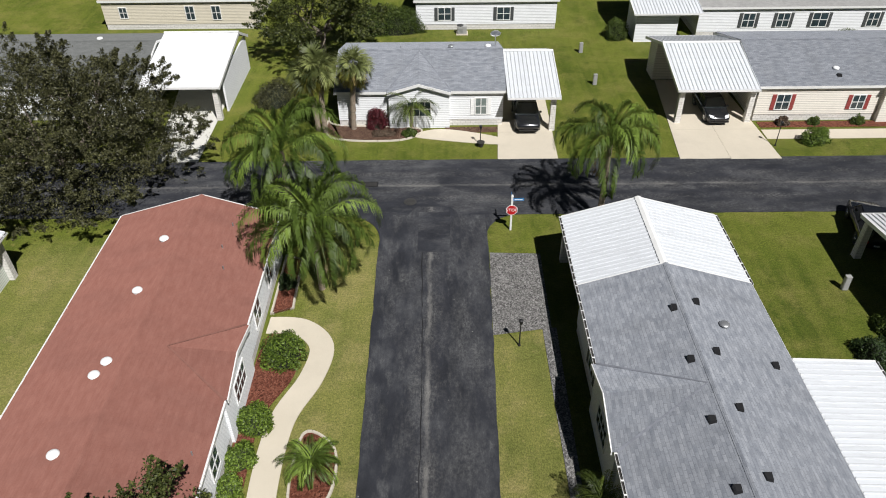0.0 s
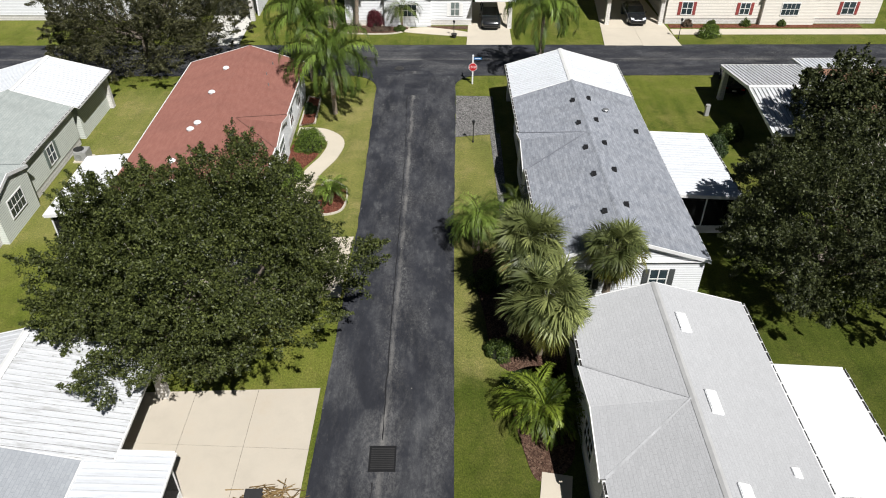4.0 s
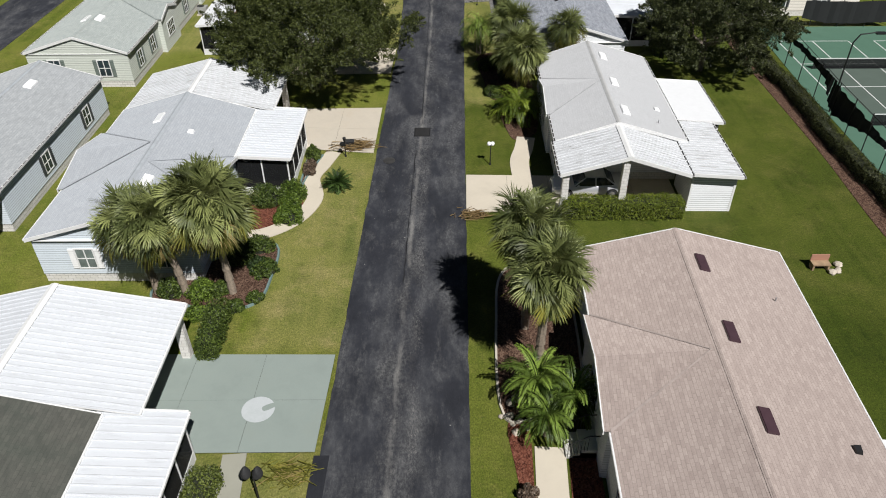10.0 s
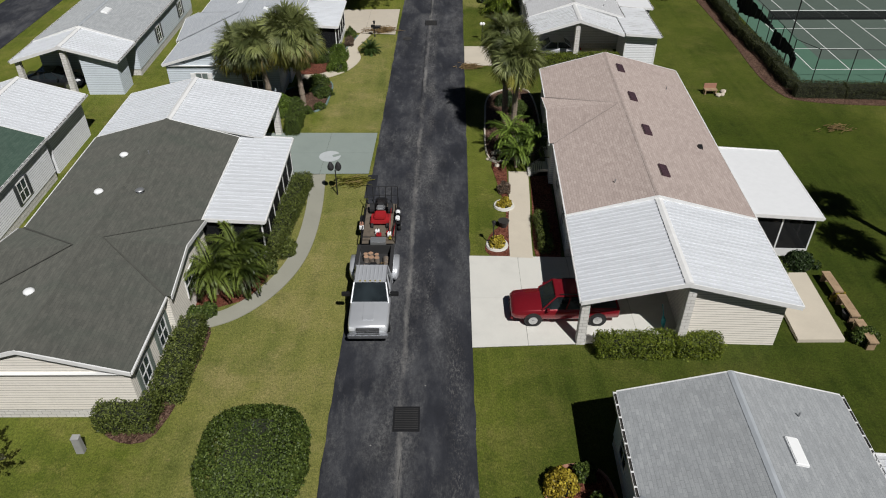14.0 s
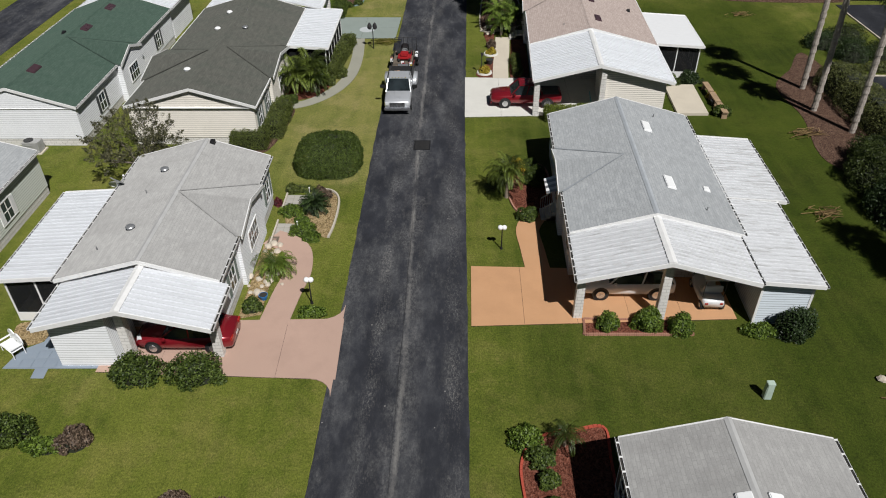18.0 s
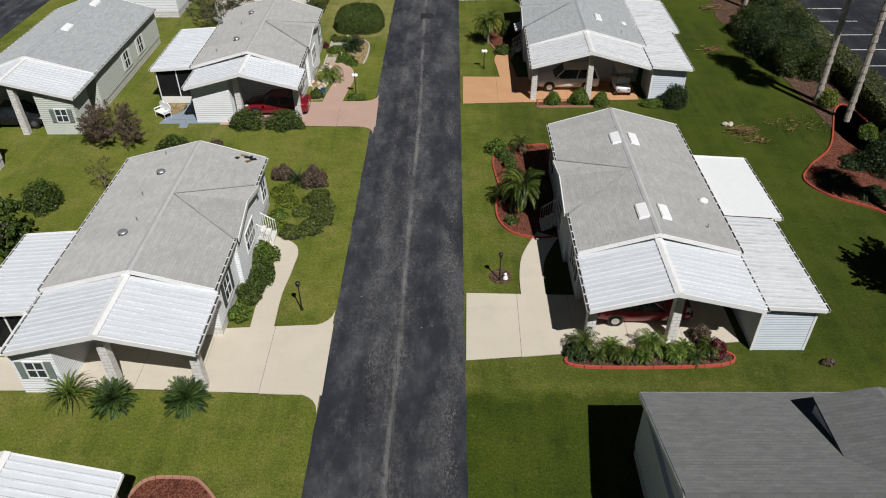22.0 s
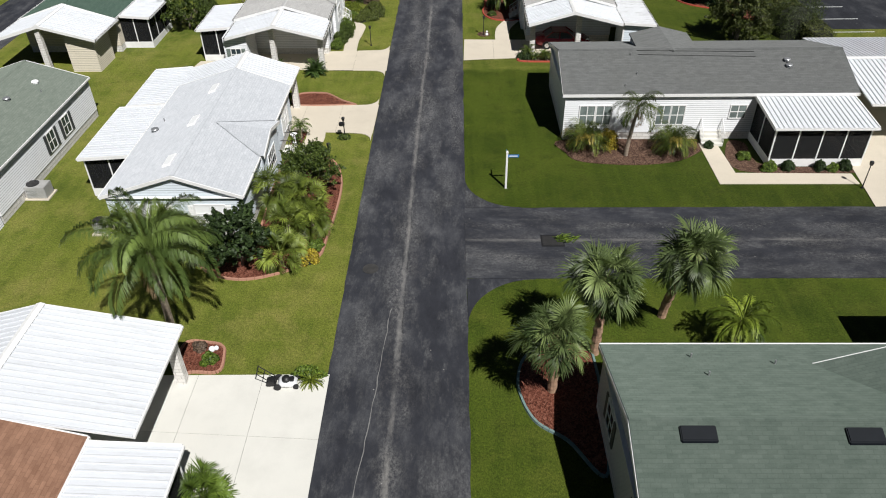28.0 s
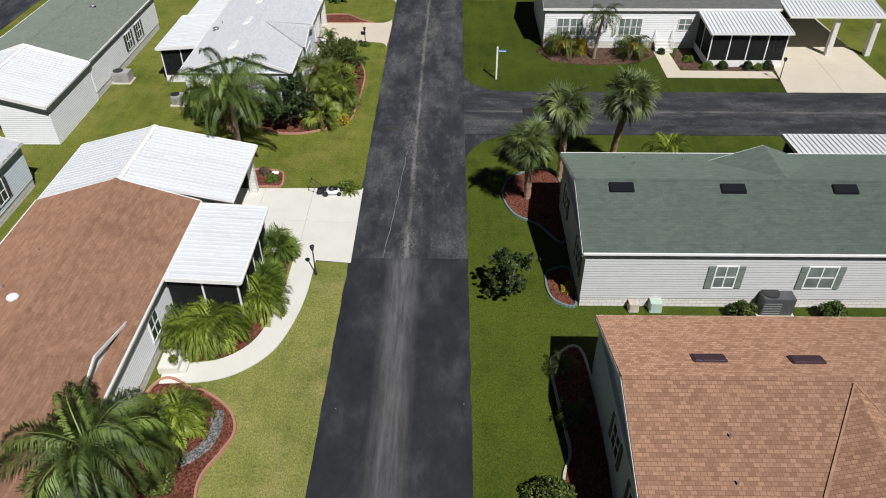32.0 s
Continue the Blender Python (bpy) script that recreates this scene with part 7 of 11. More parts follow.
def shrub(x, y, rx, ry, h, leaf, label, seed=1, n=2600, size=(0.1, 0.06), name="shrub", box=False, turn=0.0, group="shrubs", rounded=False):
    """A leafy bush over a solid core, coloured near-black for the shade inside; box: clipped as a hedge."""
    rng = np.random.default_rng(seed)
    n = int(n * (1.5 if x < 28 else 0.8))
    root = thing(name, pose(x, y, 0, 0, 0, turn), label, "hedge" if box else "shrub", group)
    g = Geo()
    if box:
        k = 0.09 if not rounded else 0.32 * min(rx, ry)
        g.hexa([(-rx + k, -ry + k, 0), (rx - k, -ry + k, 0), (rx - k, ry - k, 0), (-rx + k, ry - k, 0)], [(-rx + 2 * k, -ry + 2 * k, h - 0.1), (rx - 2 * k, -ry + 2 * k, h - 0.1), (rx - 2 * k, ry - 2 * k, h - 0.1), (-rx + 2 * k, ry - 2 * k, h - 0.1)])
        areas = np.array([2 * rx * h, 2 * rx * h, 2 * ry * h, 2 * ry * h, 4 * rx * ry])
        face = rng.choice(5, n, p=areas / areas.sum())
        u, v = rng.uniform(-1, 1, n), rng.uniform(0.02, 1, n)
        w = rng.uniform(-1, 1, n)
        px = np.select([face == 0, face == 1, face == 2, face == 3], [u * rx, u * rx, -rx + 0 * u, rx + 0 * u], u * rx)
        py = np.select([face == 0, face == 1, face == 2, face == 3], [-ry + 0 * u, ry + 0 * u, u * ry, u * ry], w * ry)
        pz = np.where(face == 4, h, v * h)
        pts = np.stack([px, py, pz], 1) + rng.normal(size=(n, 3)) * 0.05
        lump = np.array([noise.noise((a * 1.3 + seed, b * 1.3, c * 1.3)) + 1.1 * noise.noise((a * 4.1, b * 4.1 + seed, c * 3.0)) for a, b, c in pts])[:, None]
        out = np.stack([(face == 3) * 1.0 - (face == 2), (face == 1) * 1.0 - (face == 0), (face == 4) + 0.25], 1)
        pts = pts + out * (lump * 0.1 + np.maximum(0, rng.normal(size=(n, 1)) - 0.8) * 0.07)
        if rounded:
            d = unit(rng.normal(size=(n, 3)) * np.array([rx, ry, h * 1.3]))
            d[:, 2] = np.abs(d[:, 2])
            f = (np.abs(d) ** 3.0).sum(1) ** (-1 / 3.0)
            pts = d * f[:, None] * np.array([rx, ry, h])
            lump = np.array([0.7 * noise.noise((a * 1.1 + seed, b * 1.1, c * 1.1)) + noise.noise((a * 3.3, b * 3.3 + seed, c * 3.3)) for a, b, c in pts])[:, None]
            out = unit(np.sign(d) * np.abs(d) ** 2 + np.array([0, 0, 0.1]))
            pts = pts + out * (lump * 0.13 + rng.normal(size=(n, 1)) * 0.05 - 0.04)
            pts[:, 2] = np.maximum(pts[:, 2], 0.03)
    else:
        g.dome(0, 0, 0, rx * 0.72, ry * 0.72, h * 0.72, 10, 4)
        # leaves sit on rounded sprays that stand unevenly about the middle
        m = 16 + int(10 * min(2.0, rx * h))
        j = np.arange(m) + 0.5
        up = (j / m) ** 0.8
        turn_ = j * 2.39996 + rng.uniform(-0.5, 0.5, m)
        q = np.stack([np.sqrt(1 - up * up) * np.cos(turn_), np.sqrt(1 - up * up) * np.sin(turn_), up], 1)
        grown = rng.uniform(0.55, 0.82, m)
        girth = rng.uniform(0.24, 0.42, m)
        own = rng.choice(m, n, p=girth ** 2 / (girth ** 2).sum())
        d = unit(rng.normal(size=(n, 3)) + q[own] * 0.7)
        pts = (q[own] * grown[own][:, None] + d * (girth[own] * rng.uniform(0.65, 1.12, n))[:, None]) * np.array([rx, ry, h])
        pts[:, 2] = np.maximum(pts[:, 2], 0.02 + 0.05 * rng.random(n))
        out = d + np.array([0, 0, 0.35])
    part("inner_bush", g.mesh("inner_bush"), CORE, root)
    part("foliage", quad_mesh("foliage", leaves(rng, pts, out, *size)), leaf, root)
    return root


def poly_mesh(name, pieces):
    """One mesh of fronds; each piece holds points, triangles and quads that hang together as one frond."""
    vs, ts, qs, k = [], [], [], 0
    for v, t, q in pieces:
        vs.append(v)
        ts.append(t + k)
        qs.append(q + k)
        k += len(v)
    v, t, q = np.concatenate(vs), np.concatenate(ts), np.concatenate(qs)
    me = bpy.data.meshes.new(name)
    me.vertices.add(len(v))
    me.vertices.foreach_set("co", np.ascontiguousarray(v, dtype=np.float32).ravel())
    me.loops.add(t.size + q.size)
    me.loops.foreach_set("vertex_index", np.concatenate([t.ravel(), q.ravel()]).astype(np.int32))
    me.polygons.add(len(t) + len(q))
    me.polygons.foreach_set("loop_start", np.concatenate([np.arange(len(t)) * 3, t.size + np.arange(len(q)) * 4]).astype(np.int32))
    me.update(calc_edges=True)
    return me


def turned(v, yaw, base):
    cy, sy = math.cos(yaw), math.sin(yaw)
    return v @ np.array([[cy, sy, 0], [-sy, cy, 0], [0, 0, 1]]) + np.array(base)


def frond_feather(rng, length, leaflet, n, droop, rise, base, yaw, width=0.02, hang=0.6):
    """One feather frond: a stem that rises and arches over, with bent leaflets hanging along both sides."""
    m = 9
    e, p = rise, np.array([0.0, 0.0, 0.0])
    stem = [p]
    bend = rng.uniform(-0.25, 0.25)
    for k in range(m):
        e -= droop * (k + 0.6) / m * 0.42
        p = p + length / m * np.array([math.cos(e), bend * k / m, math.sin(e)])
        stem.append(p)
    stem = np.array(stem)
    t = np.linspace(0.0, 1.0, n + 1)
    i = np.minimum((t * m).astype(int), m - 1)
    f = (t * m - i)[:, None]
    c = stem[i] * (1 - f) + stem[i + 1] * f
    fwd = unit(stem[i + 1] - stem[i])
    up = np.stack([-fwd[:, 2], 0 * t, fwd[:, 0]], 1)
    wide = (0.026 * (1 - t) + 0.004)[:, None] * np.array([0, 1.0, 0])
    left, right = c - wide, c + wide
    k = n + 1
    rows = np.arange(n)
    quads = [np.stack([rows, rows + k, rows + k + 1, rows + 1], 1)]
    pts = [left, right]
    first = max(1, int(n * 0.13))
    at = np.arange(first, k)
    total = 2 * k
    for s, off in ((-1.0, 0), (1.0, k)):
        tt = t[at]
        ll = (leaflet * (0.4 + 0.75 * np.sin(math.pi * np.minimum(1, 0.22 + 0.74 * tt))) * rng.uniform(0.75, 1.15, len(at)))[:, None]
        side = np.array([0, s, 0])
        d = unit(fwd[at] * (0.35 + 0.75 * tt)[:, None] + side + up[at] * rng.uniform(-0.25, 0.6, (len(at), 1)))
        mid = c[at] + d * ll * 0.48
        tip = mid + unit(d * 0.8 + np.array([0, 0, -1.0]) * hang * rng.uniform(0.6, 1.5, (len(at), 1))) * ll * 0.52
        across = unit(np.cross(d, up[at])) * width
        g = len(at)
        pts += [mid + across, tip, mid - across]
        b = total + np.arange(g)
        quads.append(np.stack([at + off, b, b + g, b + 2 * g], 1))
        total += 3 * g
    return turned(np.concatenate(pts), yaw, base), np.zeros((0, 3), int), np.concatenate(quads)


def feather_palm(x, y, trunk_h, r, n, length, leaflet, nl, label, seed, leaf=QUEEN_LEAF, droop=1.0, lean=(0, 0), name="queen_palm", rise=(-0.1, 1.3), width=0.0, group="palms", sub=1, hang=0):
    """A palm with a ringed trunk and a crown of feather fronds. sub: stems in the clump."""
    rng = np.random.default_rng(seed)
    root = thing(name, pose(x, y, 0), label, "palm tree", group)
    quads, dead = [], []
    queen = name == "queen_palm" and leaflet > 0.6
    if sub > 1 and trunk_h < 1.0:
        rise, droop, width, nl, leaflet = (0.35, 1.45), droop * 1.1, 0.012, int(nl * 1.0), leaflet * 1.3
    width, nl, fall = width or (0.02 if queen else 0.011), int(nl * 1.6), 2.0 if queen else 0.55
    for k in range(sub):
        ox, oy = (0, 0) if sub == 1 else (rng.normal() * 0.35, rng.normal() * 0.35)
        h = trunk_h * (1 if k == 0 else rng.uniform(0.5, 1.0))
        g, steps = Geo(), max(3, int(h / 0.35))
        for i in range(steps):
            t0, t1 = i / steps, (i + 1) / steps
            g.tube((ox + lean[0] * t0 ** 1.5, oy + lean[1] * t0 ** 1.5, h * t0 - (0.1 if i == 0 else 0)), (ox + lean[0] * t1 ** 1.5, oy + lean[1] * t1 ** 1.5, h * t1 + 0.01), r * (1.18 - 0.3 * t0), r * (1.1 - 0.3 * t0), n=9, caps=i == steps - 1)
        part("trunk", g.mesh("trunk"), PALM_TRUNK, root)
        for i in range(n):
            t = (i + 0.5) / n
            e = rise[1] + (rise[0] - rise[1]) * t ** 0.8 + rng.uniform(-0.12, 0.12)
            quads.append(frond_feather(rng, length * rng.uniform(0.82, 1.1), leaflet, nl, droop, e, (ox + lean[0], oy + lean[1], h), i * 2.39996 + rng.uniform(-0.2, 0.2), width, fall))
        for i in range(hang):
            dead.append(frond_feather(rng, length * 0.7, leaflet * 0.8, nl // 2, 1.0, -0.9, (ox + lean[0], oy + lean[1], h - 0.15), rng.uniform(0, 6.28), width, 1.0))
    part("crown", poly_mesh("crown", quads), leaf, root)
    if dead:
        part("dead_fronds", poly_mesh("dead_fronds", dead), DEAD_LEAF, root, "yellowing hanging fronds")
    return root


def frond_fan(rng, stalk, radius, segs, elev, yaw, base, droop):
    """One fan frond: a bowed stalk that runs on as an arching midrib, with narrow pointed blades standing off both sides of it."""
    e, p = elev, np.array([0.0, 0.0, 0.0])
    line = [p]
    for k in range(4):
        p = p + stalk / 4 * np.array([math.cos(e), 0, math.sin(e)])
        line.append(p)
        e -= droop * 0.1
    m = segs // 2
    bow = (0.5 + 0.75 * droop) * rng.uniform(0.7, 1.3)
    rib = [p]
    for k in range(m):
        e -= bow / m
        p = p + radius * 0.42 / m * np.array([math.cos(e), 0, math.sin(e)])
        rib.append(p)
    line, rib = np.array(line[:-1]), np.array(rib)
    fwd = unit(np.gradient(rib, axis=0))[:-1]
    roll = rng.uniform(-0.7, 0.7)
    up0, side0 = np.stack([-fwd[:, 2], 0 * fwd[:, 0], fwd[:, 0]], 1), np.array([0, 1.0, 0])
    side, up = side0 * math.cos(roll) + up0 * math.sin(roll), up0 * math.cos(roll) - side0 * math.sin(roll)
    keel = rng.uniform(0.25, 0.7)
    q = np.arange(m) / (m - 1)
    ang = 2.15 - 2.0 * q ** 0.8
    w = np.array([0, 0.02, 0])
    pts, quads, tris = [rib, line - w, line + w], [], []
    at = len(rib) + 2 * len(line)
    i = np.arange(m)
    for s in (-1.0, 1.0):
        turn_ = ang + rng.normal(size=m) * 0.06
        d = unit(fwd * np.cos(turn_)[:, None] + (side * s + up * keel) * np.sin(turn_)[:, None] + up * rng.normal(size=(m, 1)) * 0.07)
        ll = (radius * (0.62 + 0.2 * np.sin(math.pi * q)) * rng.uniform(0.82, 1.1, m))[:, None]
        start = (rib[:-1] + rib[1:]) / 2
        down = np.array([0, 0, -1.0])
        d2 = unit(d + down * (0.12 + 0.35 * droop))
        d3 = unit(d2 + down * droop * rng.uniform(0.2, 1.1, (m, 1)))
        mid = start + d * ll * 0.45
        far = mid + d2 * ll * 0.3
        tip = far + d3 * ll * 0.32
        across = unit(np.cross(d, up)) * s
        wide = 0.024 * radius
        pts += [mid - across * wide, mid + across * wide, far - across * wide * 0.7, far + across * wide * 0.7, tip]
        a, b, c, f, g = (at + k * m + i for k in range(5))
        quads += [np.stack([i, i + 1, b, a], 1), np.stack([a, b, f, c], 1)]
        tris.append(np.stack([c, f, g], 1))
        at += 5 * m
    s0, s1 = len(rib), len(rib) + 4
    j = np.arange(3)
    quads.append(np.stack([s0 + j, s1 + j, s1 + j + 1, s0 + j + 1], 1))
    tris.append(np.array([[s0 + 3, s1 + 3, 0]]))
    return turned(np.concatenate(pts), yaw, base), np.concatenate(tris), np.concatenate(quads)


def fan_palm(x, y, trunk_h, label, seed, n=46, stalk=0.95, radius=1.3, r=0.2, lean=(0, 0), dead=12, name="sabal_palm", leaf=SABAL_LEAF, lowest=-0.85, bark=None):
    rng = np.random.default_rng(seed)
    root = thing(name, pose(x, y, 0), label, "palm tree", "palms")
    g, steps = Geo(), max(4, int(trunk_h / 0.3))
    for i in range(steps):
        t0, t1 = i / steps, (i + 1) / steps
        wob = 0.02 * math.sin(9 * t0 * steps)
        g.tube((lean[0] * t0 ** 1.4, lean[1] * t0 ** 1.4, trunk_h * t0 - (0.1 if i == 0 else 0)), (lean[0] * t1 ** 1.4, lean[1] * t1 ** 1.4, trunk_h * t1 + 0.01), r * (1.1 - 0.15 * t0) + wob, r * (1.02 - 0.15 * t0) + wob, n=9, caps=i == steps - 1)
    part("trunk", g.mesh("trunk"), bark or PALM_TRUNK, root)
    top = (lean[0], lean[1], trunk_h)
    fronds, old = [], []
    for i in range(n):
        t = (i + 0.5) / n
        e = 1.4 + (lowest - 1.4) * t ** 0.85 + rng.uniform(-0.22, 0.22)
        (old if dead and t > 0.64 + rng.uniform(-0.12, 0.12) and leaf is SABAL_LEAF else fronds).append(frond_fan(rng, stalk * rng.uniform(0.7, 1.2) * (0.8 + 0.3 * t), radius * rng.uniform(0.82, 1.12), 44, e, i * 2.39996 + rng.uniform(-0.3, 0.3), top, 0.3 + 0.7 * t))
    part("crown", poly_mesh("crown", fronds), leaf, root)
    if old:
        part("old_fronds", poly_mesh("old_fronds", old), OLD_FROND, root, "yellowing older fan fronds")
    if dead:
        hung = [frond_fan(rng, stalk * 0.75, radius * 0.85, 26, -0.8 + rng.uniform(-0.35, 0.2), rng.uniform(0, 6.28), (top[0], top[1], trunk_h - 0.2), 1.5) for _ in range(dead)]
        part("dead_fronds", poly_mesh("dead_fronds", hung), DEAD_LEAF, root, "brown hanging dead fronds")
    if dead > 6:
        for _ in range(7):
            part("flower_stalk", poly_mesh("flower_stalk", [frond_feather(rng, 1.7, 0.4, 40, 2.2, 0.25, top, rng.uniform(0, 6.28), 0.010, 1.1)]), STALK_BROWN, root, "dry brown branching flower stalk")
    return root


CORNER_SABAL = "sabal palm with green fan fronds on a bare orange-brown trunk"
SABAL = "sabal palm with grey-green fan fronds and a brown skirt"
QUEEN = "queen palm with bright arching feather fronds"
PYGMY = "pygmy date palm with dense arching fronds in a bed"
# shade trees
oak(-9.9, 5.0, 8.0, 9.35, "large spreading oak with dense dark green leaves over a driveway", 11, 300000, 520, size=(0.135, 0.07), low=-0.5, clump=0.62, trunk=0.38, flat=0.6, full=0.7)
oak(-25.0, 41.0, 9.2, 10.0, "large dusty olive oak beside the cross street", 12, 190000, 640, OLIVE_LEAF, size=(0.17, 0.07), low=-0.6, flat=0.7, full=0.7)
oak(22.4, 8.3, 6.6, 9.2, "dark shady oak between a home and the tennis court", 13, 200000, 420, SHADE_LEAF, size=(0.14, 0.072), low=-0.6, flat=0.74, full=0.78)
oak(29.0, 21.0, 4.6, 8.0, "dark oak beside the tennis fence", 14, 45000, 240, SHADE_LEAF, low=-0.6, flat=0.8, full=0.75)
oak(-10.6, 62.5, 5.6, 9.2, "dense dark oak behind the homes", 15, 45000, 240, OAK_LEAF, low=-0.7, flat=0.85)
oak(-20.0, -56.3, 3.1, 4.7, "small open grey-olive tree on the lawn", 16, 16000, 190, GREY_LEAF, trunk=0.14, name="small_tree", size=(0.12, 0.055), clump=0.34, low=-0.5, flat=0.75)
oak(25.2, -92.4, 2.7, 4.6, "dark leafy tree on the lawn", 17, 20000, 200, OAK_LEAF, trunk=0.2, name="small_tree", low=-0.7, flat=0.85)
feather_palm(-9.3, -114.7, 0.9, 0.11, 24, 1.6, 0.32, 44, PYGMY, 82, DATE_LEAF, 0.8)
oak(-8.4, -117.4, 1.8, 3.5, "dense broadleaf tree in a planting bed", 18, 17000, 130, BUSH_LEAF, trunk=0.12, name="small_tree", size=(0.13, 0.075), clump=0.3, low=-0.8, flat=0.95)
oak(-11.0, -124.4, 1.9, 3.7, "dark glossy magnolia in a planting bed", 19, 8000, 110, DARK_BUSH, trunk=0.1, name="magnolia", size=(0.24, 0.13), clump=0.25, low=-0.9, flat=1.0)
oak(3.05, -142.1, 1.35, 3.2, "young magnolia on the lawn", 20, 4600, 75, DARK_BUSH, trunk=0.06, name="magnolia", size=(0.2, 0.1), clump=0.13, low=-0.95, flat=1.25)
oak(-24.4, -88.6, 2.3, 3.6, "dark leafy shrub tree beside a screened porch", 21, 9000, 120, BUSH_LEAF, trunk=0.1, name="small_tree", size=(0.2, 0.12), clump=0.25, low=-0.9, flat=0.8)
oak(-22.7, -76.0, 2.0, 2.7, "twiggy grey-brown shrub on the lawn", 22, 20000, 110, DRY_LEAF, trunk=0.05, name="bare_shrub", size=(0.16, 0.03), clump=0.3, low=-0.9, flat=0.8)
for k, (x, y, r, h) in enumerate([(29.7, -55.0, 1.9, 2.6), (28.2, -58.6, 1.6, 2.0), (29.0, -62.2, 1.9, 2.5), (29.6, -65.6, 1.6, 2.2), (30.3, -58.6, 1.9, 2.7), (28.3, -54.0, 1.4, 1.8), (31.0, -84.0, 2.6, 3.6), (30.6, -91.0, 2.6, 3.4), (28.6, -79.6, 1.9, 2.4), (27.2, -56.8, 1.9, 2.6), (27.0, -61.0, 2.1, 2.9), (27.6, -64.2, 1.7, 2.3)]):
    shrub(x, y, r, r * 1.1, h, (DARK_BUSH, THICKET_LEAF)[k % 2], "dense dark evergreen bush at the edge of the car park", 130 + k, 9500, (0.13, 0.07), "evergreen_bush", group="thicket")

# palms, north to south
feather_palm(-9.3, 36.2, 5.4, 0.17, 19, 5.3, 1.1, 100, QUEEN, 41, QUEEN_LEAF, 1.25, hang=1, rise=(0.1, 1.4), width=0.019)
feather_palm(-6.7, 30.0, 4.6, 0.17, 19, 4.9, 1.1, 100, QUEEN, 42, QUEEN_LEAF, 1.25, hang=1, rise=(0.1, 1.4), width=0.019)
feather_palm(10.2, 36.6, 5.7, 0.17, 17, 4.5, 1.0, 96, QUEEN, 43, QUEEN_LEAF, 1.25, hang=1, rise=(0.1, 1.4), width=0.019)
fan_palm(-8.75, 48.4, 5.3, SABAL, 44, n=34, dead=4, stalk=0.8, radius=1.15)
fan_palm(-9.3, 48.7, 4.6, SABAL, 45, n=30, dead=4, lean=(-0.3, 0), stalk=0.8, radius=1.15)
fan_palm(-6.6, 48.8, 5.3, SABAL, 46, n=34, dead=4, lean=(0.4, -0.3), stalk=0.8, radius=1.15)
feather_palm(-2.1, 48.9, 1.9, 0.13, 30, 2.4, 0.36, 44, "short cycad palm in front of a gabled entry", 47, DATE_LEAF, 0.8, name="cycad_palm")
fan_palm(5.9, 6.9, 4.6, SABAL, 48, lean=(0.2, 0.0), n=58, dead=14, radius=1.45, stalk=1.0)
fan_palm(10.2, 6.5, 4.5, SABAL, 49, lean=(0.2, 0.0), n=42, dead=8, stalk=0.95, radius=1.1)
fan_palm(6.6, 3.6, 3.7, SABAL, 50, lean=(0.0, -0.2), n=72, dead=16, radius=1.55, stalk=1.1)
feather_palm(4.0, 12.4, 2.6, 0.12, 20, 2.4, 0.5, 44, "feathery palm drooping over a shaded bed", 51, QUEEN_LEAF, 1.2, sub=2)
feather_palm(6.0, 8.8, 2.2, 0.11, 16, 1.9, 0.4, 34, "feathery palm drooping over a shaded bed", 52, QUEEN_LEAF, 1.1, sub=2)
feather_palm(6.3, 15.4, 1.5, 0.11, 16, 1.6, 0.3, 34, PYGMY, 53, DATE_LEAF, 0.9)
feather_palm(6.5, -0.9, 1.4, 0.13, 17, 2.2, 0.42, 36, PYGMY, 54, PORCH_LEAF, 0.85, sub=3, width=0.018)
fan_palm(4.6, -23.6, 6.6, SABAL, 55, n=64, dead=12, lean=(-0.2, -0.5))
fan_palm(5.0, -26.2, 6.2, SABAL, 56, n=64, dead=12, lean=(0, -0.5))
feather_palm(4.6, -28.6, 1.7, 0.12, 26, 1.9, 0.32, 40, PYGMY, 57, QUEEN_LEAF, 0.7, width=0.02, rise=(-0.2, 1.35))
feather_palm(4.9, -30.3, 1.3, 0.12, 22, 1.6, 0.3, 36, PYGMY, 158, QUEEN_LEAF, 0.7, width=0.02, rise=(-0.2, 1.35))
feather_palm(6.1, -29.4, 1.6, 0.12, 26, 1.8, 0.32, 40, PYGMY, 58, QUEEN_LEAF, 0.7, width=0.02, rise=(-0.2, 1.35))
fan_palm(-10.8, -20.8, 5.6, SABAL, 59, n=112, dead=20, lean=(-0.4, 0.2), stalk=1.35, radius=1.45)
fan_palm(-13.2, -21.0, 5.2, SABAL, 60, n=84, dead=14, lean=(-0.5, -0.4))
fan_palm(-14.8, -20.8, 4.6, SABAL, 61, n=46, dead=16, lean=(-0.5, 0))
feather_palm(3.8, -58.55, 1.9, 0.12, 44, 1.55, 0.32, 44, PYGMY, 62, DATE_LEAF, 0.8, rise=(-0.3, 1.4))
feather_palm(-11.1, -41.7, 1.7, 0.11, 30, 2.0, 0.4, 44, PYGMY, 63, DATE_LEAF, 0.75, width=0.018, rise=(-0.2, 1.4))
feather_palm(-10.6, -43.0, 1.3, 0.1, 26, 1.7, 0.36, 40, PYGMY, 163, DATE_LEAF, 0.75, width=0.018, rise=(-0.2, 1.4))
feather_palm(-12.0, -43.4, 1.6, 0.11, 30, 2.0, 0.4, 44, PYGMY, 64, DATE_LEAF, 0.75, width=0.018, rise=(-0.2, 1.4))
feather_palm(-7.95, -60.0, 0.4, 0.12, 50, 1.1, 0.2, 40, "dense dark green cycad in a straw bed", 125, DARK_BUSH, 0.7, rise=(0.1, 1.45))
